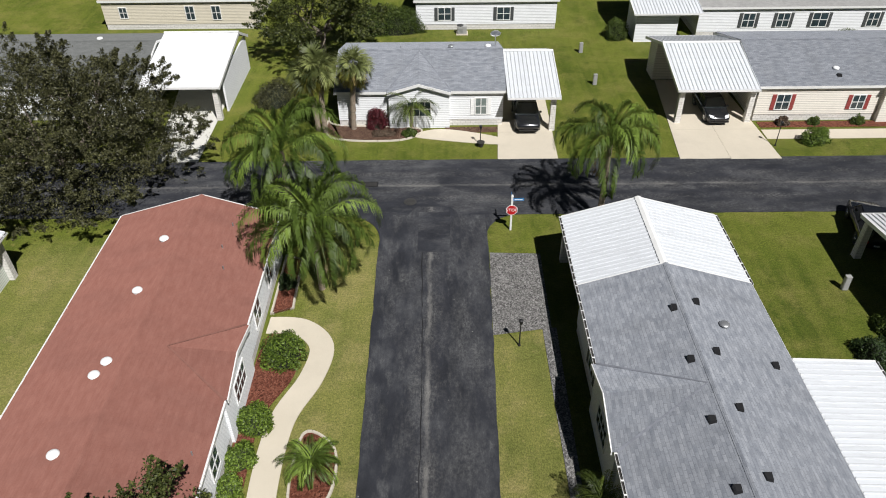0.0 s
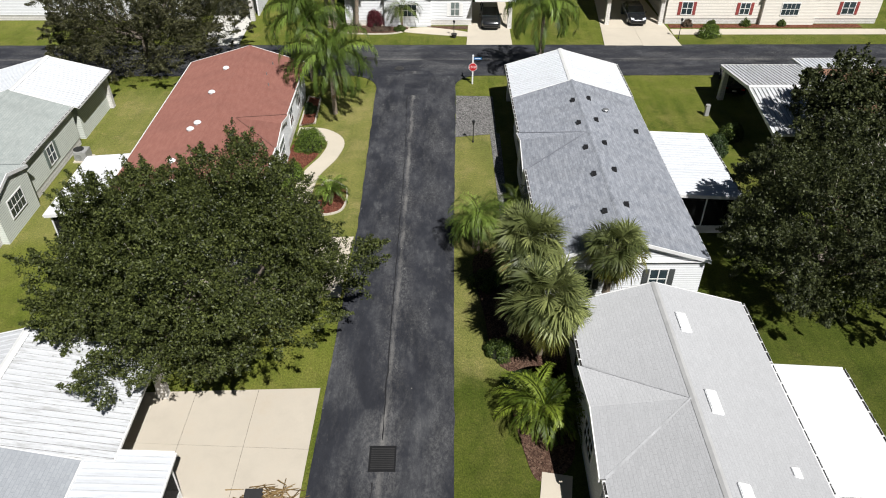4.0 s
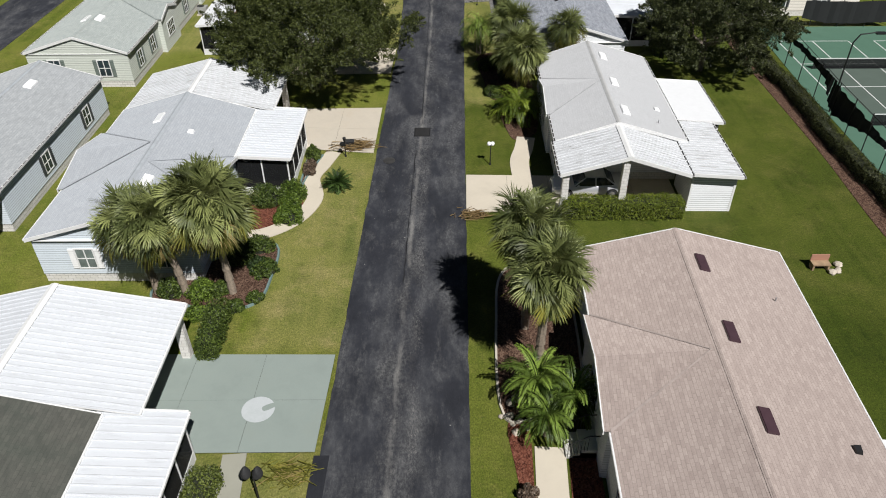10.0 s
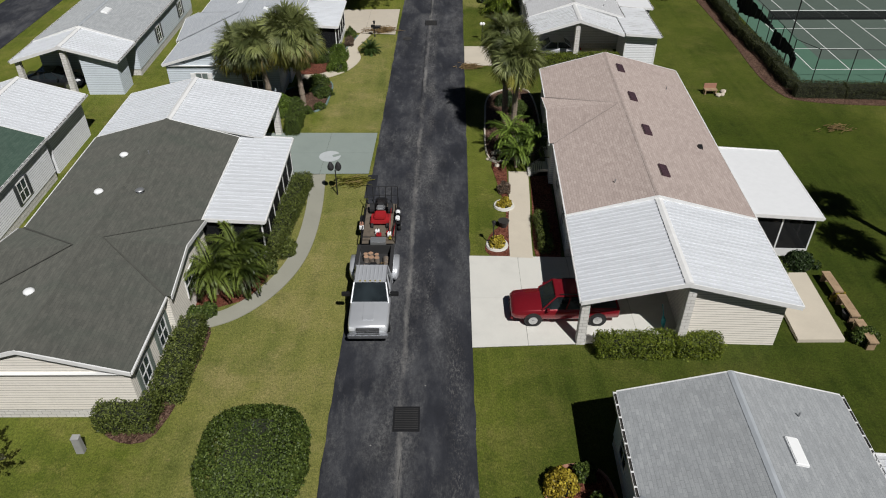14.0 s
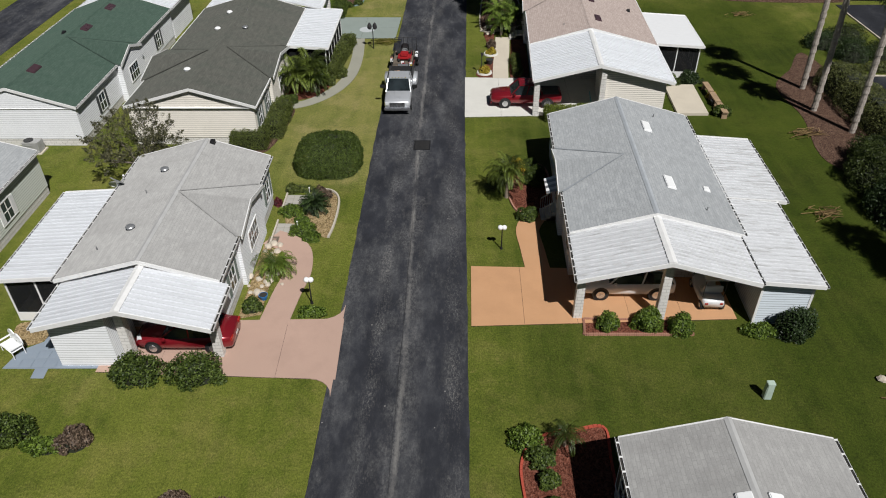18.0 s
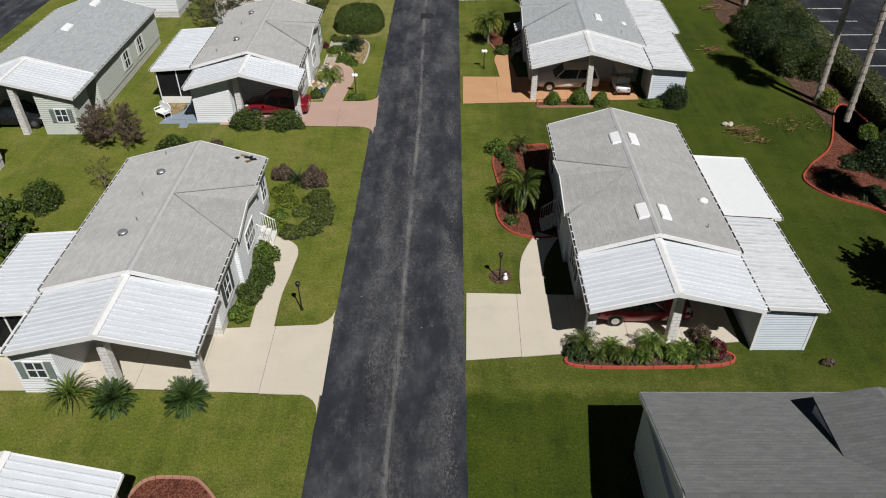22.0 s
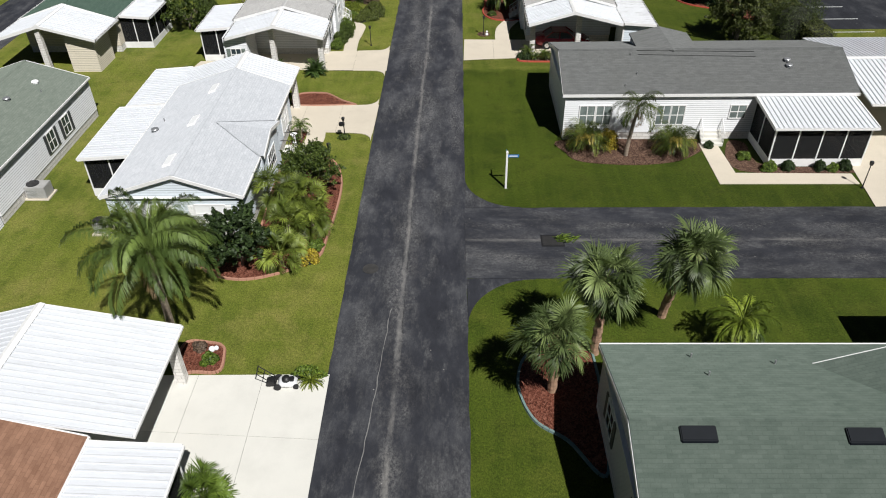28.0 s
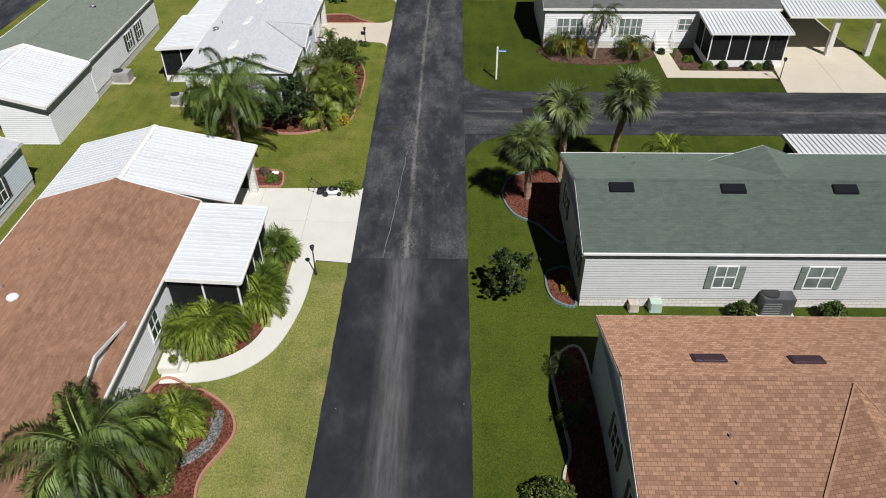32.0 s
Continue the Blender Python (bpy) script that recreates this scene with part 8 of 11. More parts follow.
feather_palm(-9.1, -81.3, 0.15, 0.1, 40, 0.9, 0.06, 16, "spiky dark green clump in a curved bed", 126, DARK_BUSH, 0.4, name="spiky_plant", rise=(0.1, 1.45))
feather_palm(-9.1, -66.2, 0.6, 0.12, 26, 1.5, 0.26, 34, "low golden-green palm in a straw bed", 65, BRIGHT_LEAF, 1.1)
feather_palm(4.7, -83.9, 1.3, 0.13, 44, 2.0, 0.34, 48, PYGMY, 66, DATE_LEAF, 1.0, width=0.016)
feather_palm(5.1, -77.6, 0.8, 0.06, 14, 1.0, 0.22, 24, "slender young palm in a red mulch bed", 67, DATE_LEAF, 0.9)
feather_palm(11.7, -112.8, 3.5, 0.12, 13, 2.0, 0.46, 66, "foxtail palm with a smooth grey trunk", 68, DATE_LEAF, 1.1, hang=2, lean=(0.35, 0))
feather_palm(8.8, -112.0, 0.7, 0.1, 15, 1.9, 0.36, 36, "bushy areca palm in a mulch bed", 69, ARECA_LEAF, 0.9, sub=3, hang=2)
feather_palm(14.6, -112.3, 0.7, 0.1, 15, 1.9, 0.36, 36, "bushy areca palm in a mulch bed", 70, ARECA_LEAF, 0.9, sub=3, hang=2)
fan_palm(6.85, -131.0, 5.2, CORNER_SABAL, 71, n=31, dead=0, radius=1.2, stalk=0.8, lean=(-0.2, -0.9), lowest=-0.45, leaf=GREEN_SABAL, bark=RED_BARK)
fan_palm(10.5, -128.5, 5.6, CORNER_SABAL, 72, n=31, dead=0, radius=1.2, stalk=0.8, lean=(-0.1, -2.6), lowest=-0.4, leaf=GREEN_SABAL, bark=RED_BARK)
fan_palm(4.65, -133.3, 4.2, CORNER_SABAL, 73, n=28, dead=0, radius=1.1, stalk=0.85, lean=(-0.3, -1.0), lowest=-0.5, leaf=GREEN_SABAL, bark=RED_BARK)
feather_palm(13.2, -130.9, 1.9, 0.12, 20, 1.9, 0.34, 40, PYGMY, 74, PORCH_LEAF, 1.0, width=0.02)
feather_palm(-13.3, -129.3, 4.9, 0.17, 19, 3.7, 0.85, 110, QUEEN, 75, DEEP_QUEEN, 0.9, lean=(0.2, -0.3), hang=1, rise=(0.2, 1.4), width=0.014)
FANS = "dark green clumping fan palm in a planting bed"
for k, (x, y, h, n) in enumerate([(-9.7, -119.9, 2.0, 26), (-8.2, -120.4, 1.8, 26), (-7.6, -121.6, 1.3, 20), (-8.7, -122.6, 1.4, 24), (-8.9, -124.3, 0.7, 20), (-17.4, -123.2, 1.5, 28), (-15.2, -123.0, 1.4, 24)]):
    fan_palm(x, y, h, FANS, 400 + k, n=n, dead=0, stalk=0.85, radius=0.95, r=0.1, name="fan_palm", leaf=FAN_LEAF)
feather_palm(-13.9, -123.6, 1.3, 0.11, 22, 2.0, 0.4, 44, "clumping palm below the gable wall", 78, DATE_LEAF, 0.9, sub=3)
feather_palm(-13.7, -124.4, 0.9, 0.13, 18, 1.7, 0.35, 40, "short cycad palm below the gable wall", 79, FAN_LEAF, 0.9)
feather_palm(-12.0, -154.3, 3.9, 0.17, 24, 3.8, 0.9, 100, QUEEN, 80, DEEP_QUEEN, 1.3, rise=(-0.05, 1.35), width=0.014, hang=1)
feather_palm(-11.0, -150.6, 0.7, 0.11, 26, 1.7, 0.35, 36, "bushy areca palm in a red mulch bed", 81, PORCH_LEAF, 1.0, sub=3)
for k, (x, y, s) in enumerate([(-12.0, -145.2, 2.0), (-11.0, -145.5, 2.0), (-10.0, -144.2, 2.1), (-9.4, -142.9, 1.9)]):
    feather_palm(x, y, 0.5, 0.1, 24, s, 0.34, 44, "low feathery palm along the porch", 90 + k, PORCH_LEAF, 1.1, sub=2, group="porch palms")
for k, (x, y, n) in enumerate([(-9.0, -139.0, 30), (-9.2, -141.4, 26)]):
    fan_palm(x, y, 0.55, "young bright green fan palm along the porch", 420 + k, n=n, dead=0, stalk=0.65, radius=0.8, r=0.1, name="fan_palm", leaf=BRIGHT_LEAF)
feather_palm(-5.95, -132.9, 0.15, 0.08, 40, 0.75, 0.05, 16, "dry yellow-green grass tuft at the end of a drive", 429, LIME_LEAF, 0.9, name="grass_tuft", rise=(0.1, 1.4), group="bed plants")
for k, (x, y) in enumerate([(5.1, -147.3), (5.1, -150.0)]):
    feather_palm(x, y, 0.6, 0.07, 14, 0.9, 0.2, 24, "small palm in a shaded wall bed", 426 + k, DATE_LEAF, 0.9)
shrub(-8.95, -140.35, 0.5, 0.7, 0.8, HEDGE_LEAF, "clipped green shrub between porch palms", 424, 1800)
feather_palm(-10.3, -110.0, 0.9, 0.1, 18, 1.0, 0.2, 26, "small bright palm by the steps", 97, BRIGHT_LEAF, 0.9)
feather_palm(-16.1, -98.9, 0.35, 0.12, 70, 1.3, 0.06, 18, "tall tufted grass palm beside the shed", 98, BRIGHT_LEAF, 0.75, rise=(0.35, 1.5))
for k, (x, y) in enumerate([(-14.15, -99.2), (-10.95, -99.1), (-6.4, -10.2)]):
    feather_palm(x, y, 0.3, 0.14, 70, 1.05, 0.17, 38, "round dark sago cycad on the lawn", 100 + k, SAGO_LEAF, 0.3, name="sago_cycad", rise=(-0.25, 1.4), group="sago cycads")
feather_palm(-5.6, 17.9, 0.7, 0.14, 30, 1.6, 0.28, 40, "dense low date palm in a mulch bed", 103, QUEEN_LEAF, 0.8)
for k, (x, y, r) in enumerate([(6.6, -95.9, 1.0), (9.7, -95.9, 1.0), (8.1, -96.6, 0.6), (10.7, -96.6, 0.6), (12.3, -96.2, 0.7)]):
    feather_palm(x, y, 0.5, 0.1, 18, r, 0.22, 28, "small bed palm edged with red blocks", 110 + k, QUEEN_LEAF if k % 2 else DATE_LEAF, 0.9, group="bed palms")

for k, (x, y, r) in enumerate([(7.2, -96.5, 0.6), (7.9, -95.9, 0.65), (8.8, -96.5, 0.6), (9.3, -96.6, 0.5), (10.2, -96.1, 0.7), (11.2, -96.0, 0.6), (11.6, -96.6, 0.6)]):
    feather_palm(x, y, 0.25, 0.07, 26, r, 0.1, 16, "strappy green bed plant edged with red blocks", 430 + k, BRIGHT_LEAF if k % 2 else BUSH_LEAF, 0.8, name="strappy_plant", rise=(0.2, 1.45), group="bed plants")

# tall palms whose heads rise out of view
for k, (x, y, h) in enumerate([(28.3, -42.4, 11.2), (27.65, -46.35, 11.2), (28.95, -49.9, 10.6), (27.75, -70.2, 11.0), (28.6, -73.3, 11.0), (28.5, -88.8, 11.0)]):
    fan_palm(x, y, h, "tall fan palm with a bare pale grey trunk", 120 + k, n=30, stalk=0.8, radius=1.15, r=0.21, lean=(-0.2, 0.1), dead=4, leaf=GREEN_SABAL, bark=GREY_BARK)

# hedges and shrubs
shrub(11.4, -13.6, 3.6, 0.55, 1.15, LIME_LEAF, "clipped bright green hedge along a carport", 1, 9000, name="hedge", box=True, group="hedges")
shrub(9.0, -47.8, 1.75, 0.5, 0.95, LIME_LEAF, "clipped yellow-green hedge along a carport", 2, 5000, name="hedge", box=True, group="hedges")
shrub(12.05, -47.8, 1.05, 0.45, 0.85, LIME_LEAF, "clipped yellow-green hedge along a carport", 3, 3200, name="hedge", box=True, group="hedges")
shrub(-9.4, -36.6, 0.5, 4.0, 0.95, HEDGE_LEAF, "clipped hedge along a screened porch", 4, 9000, name="hedge", box=True, turn=-5.7, group="hedges")
shrub(-12.35, -48.6, 0.6, 2.3, 1.1, HEDGE_LEAF, "clipped hedge below the windows", 5, 6000, name="hedge", box=True, group="hedges")
shrub(-13.7, -51.9, 1.2, 0.7, 1.1, HEDGE_LEAF, "clipped hedge at the corner of the home", 6, 3600, name="hedge", box=True, group="hedges")
shrub(-7.9, -54.1, 2.2, 2.4, 1.65, BUSH_LEAF, "large clipped rounded box hedge on the lawn", 7, 22000, name="hedge", box=True, group="hedges", rounded=True)
shrub(5.75, -38.3, 0.28, 1.7, 0.7, HEDGE_LEAF, "narrow clipped hedge beside the walk", 8, 2200, name="hedge", box=True, group="hedges")
shrub(-10.85, -24.3, 0.42, 1.5, 1.2, BUSH_LEAF, "leafy hedge beside the carport", 9, 4600, name="hedge", box=True, group="hedges")
for k, (x, y, rx, ry, h, lf, words) in enumerate([
    (-7.95, 24.6, 1.15, 1.15, 1.5, BRIGHT_LEAF, "round clipped green shrub beside the walk"), (-8.6, 20.4, 1.0, 0.95, 1.1, BRIGHT_LEAF, "round clipped green shrub beside the walk"),
    (-8.9, 18.4, 0.8, 0.8, 0.9, BRIGHT_LEAF, "bright green shrub below a window"), (-9.0, 16.9, 0.7, 0.7, 0.8, BRIGHT_LEAF, "bright green shrub below a window"), (-8.7, 30.2, 0.5, 0.5, 0.8, DARK_BUSH, "small dark shrub in a bed"),
    (-10.6, -12.0, 1.2, 0.9, 1.3, BUSH_LEAF, "dense green shrub beside the porch"), (-9.05, -11.6, 0.75, 1.2, 1.4, BRIGHT_LEAF, "bright green shrub beside the porch"), (-9.0, -13.2, 0.75, 0.9, 1.2, BRIGHT_LEAF, "bright green shrub beside the porch"), (-8.9, -14.0, 0.9, 0.8, 1.0, BRIGHT_LEAF, "bright green shrub beside the porch"), (-12.3, -13.4, 1.0, 1.2, 1.4, BUSH_LEAF, "dense green shrub beside the porch"), (-8.5, -6.4, 0.55, 0.8, 0.9, BUSH_LEAF, "small shrub along a walk"), (-8.5, -8.2, 0.5, 0.9, 0.7, DRY_LEAF, "brownish shrub along a walk"),
    (-10.2, -16.9, 0.9, 0.8, 0.9, BUSH_LEAF, "shrub below fan palms"), (-9.9, -18.6, 0.6, 0.6, 0.6, DARK_BUSH, "low shrub in a palm bed"), (-12.4, -20.9, 0.8, 0.8, 0.9, BRIGHT_LEAF, "bright low shrub in a palm bed"), (-14.1, -20.9, 0.8, 0.7, 0.9, BUSH_LEAF, "leafy shrub in a palm bed"), (-11.5, -20.7, 0.6, 0.6, 0.6, BUSH_LEAF, "low shrub in a palm bed"), (-10.4, -22.1, 0.5, 0.5, 0.5, BUSH_LEAF, "low round shrub in a palm bed"), (-9.5, -21.4, 0.5, 0.5, 0.5, BUSH_LEAF, "low round shrub in a palm bed"), (-9.4, -19.0, 0.8, 0.9, 0.7, BUSH_LEAF, "low spreading shrub in a palm bed"), (-12.0, -22.6, 0.9, 0.6, 0.6, BRIGHT_LEAF, "low spreading shrub in a palm bed"), (-11.0, -18.0, 0.9, 0.7, 0.8, BUSH_LEAF, "leafy shrub in a palm bed"),
    (5.3, 1.2, 0.9, 0.9, 0.9, DARK_BUSH, "dark shrub in a shaded bed"), (6.6, 0.2, 0.8, 0.8, 1.0, RED_LEAF, "maroon shrub in a shaded bed"), (4.6, 3.6, 0.9, 0.8, 0.8, BUSH_LEAF, "shrub in a shaded bed"), (4.2, 9.0, 1.0, 1.0, 0.9, BUSH_LEAF, "shrub in a shaded bed"), (6.0, 6.8, 0.9, 0.9, 0.9, DARK_BUSH, "dark shrub in a shaded bed"),
    (4.9, -20.6, 0.9, 0.9, 0.9, DARK_BUSH, "dark shrub below fan palms"), (5.8, -22.4, 0.9, 0.9, 1.0, BUSH_LEAF, "shrub below fan palms"),
    (3.85, -33.4, 0.42, 0.42, 0.7, DRY_LEAF, "dried brown plant in a bed"), (3.75, -35.1, 0.5, 0.5, 0.6, GOLD_LEAF, "golden croton in a round bed"), (3.05, -39.2, 0.5, 0.5, 0.6, GOLD_LEAF, "golden croton in a round bed"),
    (4.5, -55.3, 0.75, 0.75, 0.9, GOLD_LEAF, "orange-yellow croton in a red bed"), (5.6, -54.8, 0.5, 0.5, 0.6, BUSH_LEAF, "small shrub in a red bed"), (5.7, -56.8, 0.8, 0.8, 1.3, BUSH_LEAF, "open green shrub in a red bed"), (4.9, -61.0, 0.7, 0.5, 0.8, BUSH_LEAF, "leafy plant beside the walk"),
    (8.1, -70.4, 0.6, 0.5, 0.9, BRIGHT_LEAF, "young citrus shrub in a mulch bed"), (10.0, -70.4, 0.75, 0.6, 1.1, BRIGHT_LEAF, "young citrus shrub in a mulch bed"), (11.6, -70.6, 0.7, 0.6, 1.0, BRIGHT_LEAF, "young citrus shrub in a mulch bed"), (16.9, -70.9, 1.0, 0.7, 1.7, DARK_BUSH, "large-leaved dark plant at the shed corner"), (15.4, -70.8, 0.9, 0.5, 0.5, BRIGHT_LEAF, "low grassy plant beside the shed"),
    (3.5, -77.4, 0.75, 0.65, 0.8, BRIGHT_LEAF, "round clipped shrub in a red bed"), (4.05, -78.35, 0.6, 0.55, 0.65, BUSH_LEAF, "round clipped shrub in a red bed"), (4.25, -79.4, 0.5, 0.5, 0.55, BUSH_LEAF, "round clipped shrub in a red bed"), (4.45, -80.6, 0.5, 0.5, 0.55, BUSH_LEAF, "round clipped shrub in a red bed"), (4.1, -81.8, 0.45, 0.45, 0.5, BUSH_LEAF, "round clipped shrub in a red bed"), (5.6, -80.9, 0.3, 0.35, 0.8, LIME_LEAF, "yellow-green variegated shrub in a red bed"), (4.0, -85.6, 0.4, 0.4, 0.4, BUSH_LEAF, "round clipped shrub in a red bed"),
    (6.3, -96.2, 0.6, 0.5, 0.7, DARK_BUSH, "dark shrub edged with red blocks"), (12.6, -96.2, 0.5, 0.5, 0.9, RED_LEAF, "maroon shrub edged with red blocks"), (12.2, -95.2, 0.5, 0.4, 0.8, DRY_LEAF, "dried shrub in the carport"),
    (10.6, -111.6, 0.75, 0.65, 1.3, GOLD_LEAF, "yellow shrub below the windows"), (17.4, -111.8, 0.3, 0.3, 0.5, DARK_BUSH, "small ball shrub by the steps"), (19.3, -113.2, 0.45, 0.45, 0.5, BRIGHT_LEAF, "bright low shrub along the porch"), (20.4, -114.7, 0.5, 0.4, 0.6, BRIGHT_LEAF, "bright low shrub along the porch"), (21.6, -114.7, 0.4, 0.35, 0.7, DARK_BUSH, "ball shrub along the porch"), (23.6, -114.7, 0.4, 0.35, 0.7, DARK_BUSH, "ball shrub along the porch"), (25.2, -114.7, 0.4, 0.35, 0.7, DARK_BUSH, "ball shrub along the porch"), (24.4, -114.8, 0.4, 0.3, 0.5, BRIGHT_LEAF, "bright low shrub along the porch"),
    (14.0, -143.7, 0.66, 0.64, 1.1, BUSH_LEAF, "round dark shrub by the wall"), (18.3, -143.7, 0.66, 0.64, 1.1, BUSH_LEAF, "round dark shrub by the wall"), (3.9, -153.7, 0.95, 0.95, 1.1, BUSH_LEAF, "round green shrub beside the bed"), (6.0, -141.6, 0.4, 0.4, 0.4, GOLD_LEAF, "small yellow flowering plant"),
    (-13.9, -73.8, 1.3, 0.9, 1.2, BUSH_LEAF, "leafy green shrub before the carport"), (-11.2, -73.8, 1.3, 0.9, 1.2, BUSH_LEAF, "leafy green shrub before the carport"),
    (-18.15, -77.2, 1.05, 0.8, 1.1, BUSH_LEAF, "flowering shrub on the lawn"), (-15.2, -77.7, 0.7, 0.6, 0.9, DRY_LEAF, "dark brown-leaved shrub on the lawn"), (-16.4, -77.9, 0.95, 0.5, 0.6, BRIGHT_LEAF, "low shrub on the lawn"),
    (-10.1, -80.7, 0.75, 0.6, 0.8, DRY_LEAF, "olive-brown shrub in a curved bed"), (-8.05, -81.3, 0.95, 0.9, 1.05, DRY_LEAF, "round rust-brown shrub in a curved bed"), (-9.9, -82.4, 0.8, 0.8, 0.35, LIME_LEAF, "low yellow-green ground cover in a curved bed"), (-9.4, -83.6, 0.8, 0.7, 0.3, LIME_LEAF, "low yellow-green ground cover in a curved bed"), (-9.7, -85.0, 0.6, 0.7, 0.25, BRIGHT_LEAF, "low ground cover in a curved bed"), (-9.4, -86.2, 0.55, 0.6, 0.3, LIME_LEAF, "low ground cover in a curved bed"), (-7.6, -83.3, 0.75, 0.8, 0.7, HEDGE_LEAF, "clipped shrub along a curved bed"), (-7.1, -84.4, 0.75, 0.85, 0.75, HEDGE_LEAF, "clipped shrub along a curved bed"), (-7.1, -85.5, 0.75, 0.8, 0.7, HEDGE_LEAF, "clipped shrub along a curved bed"), (-7.6, -86.4, 0.8, 0.7, 0.65, HEDGE_LEAF, "clipped shrub along a curved bed"), (-8.5, -86.9, 0.85, 0.6, 0.6, HEDGE_LEAF, "clipped shrub along a curved bed"), (-8.4, -84.6, 0.5, 0.6, 0.4, HEDGE_LEAF, "clipped shrub inside a curved bed"),
    (-9.55, -89.2, 0.75, 0.85, 1.1, BRIGHT_LEAF, "clipped shrub below the windows"), (-9.4, -90.8, 0.75, 1.0, 1.1, BUSH_LEAF, "clipped shrub below the windows"), (-9.7, -92.3, 0.7, 0.8, 1.0, BUSH_LEAF, "clipped shrub below the windows"), (-9.9, -93.6, 0.55, 0.7, 0.8, BRIGHT_LEAF, "clipped shrub below the windows"),
    (-9.2, -60.4, 0.85, 0.6, 0.5, BRIGHT_LEAF, "spreading leafy plants between stepping pavers"), (-8.5, -61.3, 0.5, 0.4, 0.35, BRIGHT_LEAF, "spreading leafy plants between stepping pavers"), (-8.25, -62.3, 0.95, 0.7, 0.45, BRIGHT_LEAF, "sprawling plant with small pale flowers"), (-7.7, -63.0, 0.6, 0.55, 0.35, BRIGHT_LEAF, "sprawling plant with small pale flowers"), (-7.7, -58.7, 0.55, 0.55, 0.8, DRY_LEAF, "dark bronze grass clump in a bed"), (-10.3, -59.5, 0.25, 0.25, 0.5, RED_LEAF, "small maroon plant against a wall"), (-9.7, -57.9, 0.5, 0.4, 0.5, HEDGE_LEAF, "strappy green plant by the wall"), (-8.9, -57.8, 0.6, 0.4, 0.35, HEDGE_LEAF, "strappy green plant by the wall"), (-9.7, -69.2, 0.5, 0.5, 0.7, BUSH_LEAF, "leafy plant below a window"), (-6.6, -69.5, 0.8, 0.4, 0.4, BRIGHT_LEAF, "low plant round a lamp post"),
    (-21.0, -100.4, 1.3, 0.8, 1.1, BUSH_LEAF, "spreading green shrub on the lawn"), (-7.25, -110.2, 0.5, 0.4, 0.3, BUSH_LEAF, "low plant round a lamp post"), (-7.5, -124.0, 0.6, 0.6, 0.7, GOLD_LEAF, "yellow flowering plant in a bed"), (-7.3, -122.9, 0.5, 0.5, 0.5, BRIGHT_LEAF, "low plant in a bed"), (-16.6, -124.0, 1.2, 0.8, 1.5, BUSH_LEAF, "shrub below the gable wall"),
    (-10.9, -152.0, 0.5, 0.5, 0.5, GOLD_LEAF, "yellow-green croton in a red bed"), (-11.0, -153.1, 0.75, 0.7, 0.8, HEDGE_LEAF, "clipped box shrub in a red bed"), (-11.5, -130.8, 0.35, 0.3, 0.5, DRY_LEAF, "small brown plant in a corner bed"), (-10.85, -131.55, 0.4, 0.4, 0.45, BRIGHT_LEAF, "small spiky green plant in a corner bed"), (-6.2, -132.5, 0.9, 0.35, 0.5, BRIGHT_LEAF, "grassy plant at the drive"), (-12.0, -45.0, 0.5, 0.4, 0.7, BUSH_LEAF, "leafy shrub in a red bed"), (-8.8, -39.8, 0.5, 0.8, 0.8, HEDGE_LEAF, "grey-green shrub by the walk"), (-9.6, -41.4, 0.5, 0.6, 0.8, HEDGE_LEAF, "grey-green shrub by the walk"), (-12.6, -45.4, 0.6, 0.5, 0.8, BUSH_LEAF, "shrub beside the door"),
    (-4.8, 49.0, 0.85, 0.6, 1.7, RED_LEAF, "tall maroon ti plant before the wall"), (-2.2, 47.7, 0.6, 0.5, 0.5, BUSH_LEAF, "low green plant in a bed"), (-4.2, 47.8, 1.0, 0.4, 0.4, DRY_LEAF, "low dry ground cover plants"), (27.9, 46.0, 1.1, 0.7, 1.2, BRIGHT_LEAF, "bright croton shrub by the street"), (29.0, 48.9, 0.5, 0.4, 0.6, BUSH_LEAF, "low shrub along a wall"), (32.4, 48.9, 0.5, 0.4, 0.7, BUSH_LEAF, "low shrub along a wall"), (36.0, 48.9, 0.5, 0.4, 0.6, BUSH_LEAF, "low shrub along a wall"), (26.5, 48.9, 0.5, 0.4, 0.6, DRY_LEAF, "brown shrub along a wall"),
    (-13.6, 54.0, 1.8, 2.6, 1.3, OLIVE_LEAF, "loose grey-green shrub beside a drive"), (-4.6, 68.4, 3.2, 0.9, 2.6, BUSH_LEAF, "dense clipped green hedge screen"), (17.2, 66.8, 1.2, 1.2, 1.7, BUSH_LEAF, "leafy shrub at the corner of a home"), (38.6, 64.4, 2.4, 0.9, 1.4, BUSH_LEAF, "long green shrub by a wall"), (23.6, 26.0, 0.8, 1.2, 1.1, BUSH_LEAF, "green leafy shrub between two homes"), (21.7, 24.0, 0.9, 1.4, 1.2, DARK_BUSH, "green leafy shrub between two homes"), (-6.8, 70.0, 1.5, 1.2, 2.0, DARK_BUSH, "dark shrub near a hedge screen"),
    (17.6, -41.8, 1.0, 0.7, 1.1, BUSH_LEAF, "leafy shrub under the patio roof"), (19.6, -41.2, 1.0, 0.7, 1.0, DARK_BUSH, "dark shrub beside the patio"), (20.6, -44.0, 0.4, 0.3, 0.5, GOLD_LEAF, "golden croton in a pot"), (20.6, -47.0, 0.8, 0.6, 0.7, BUSH_LEAF, "potted fern beside the deck"),
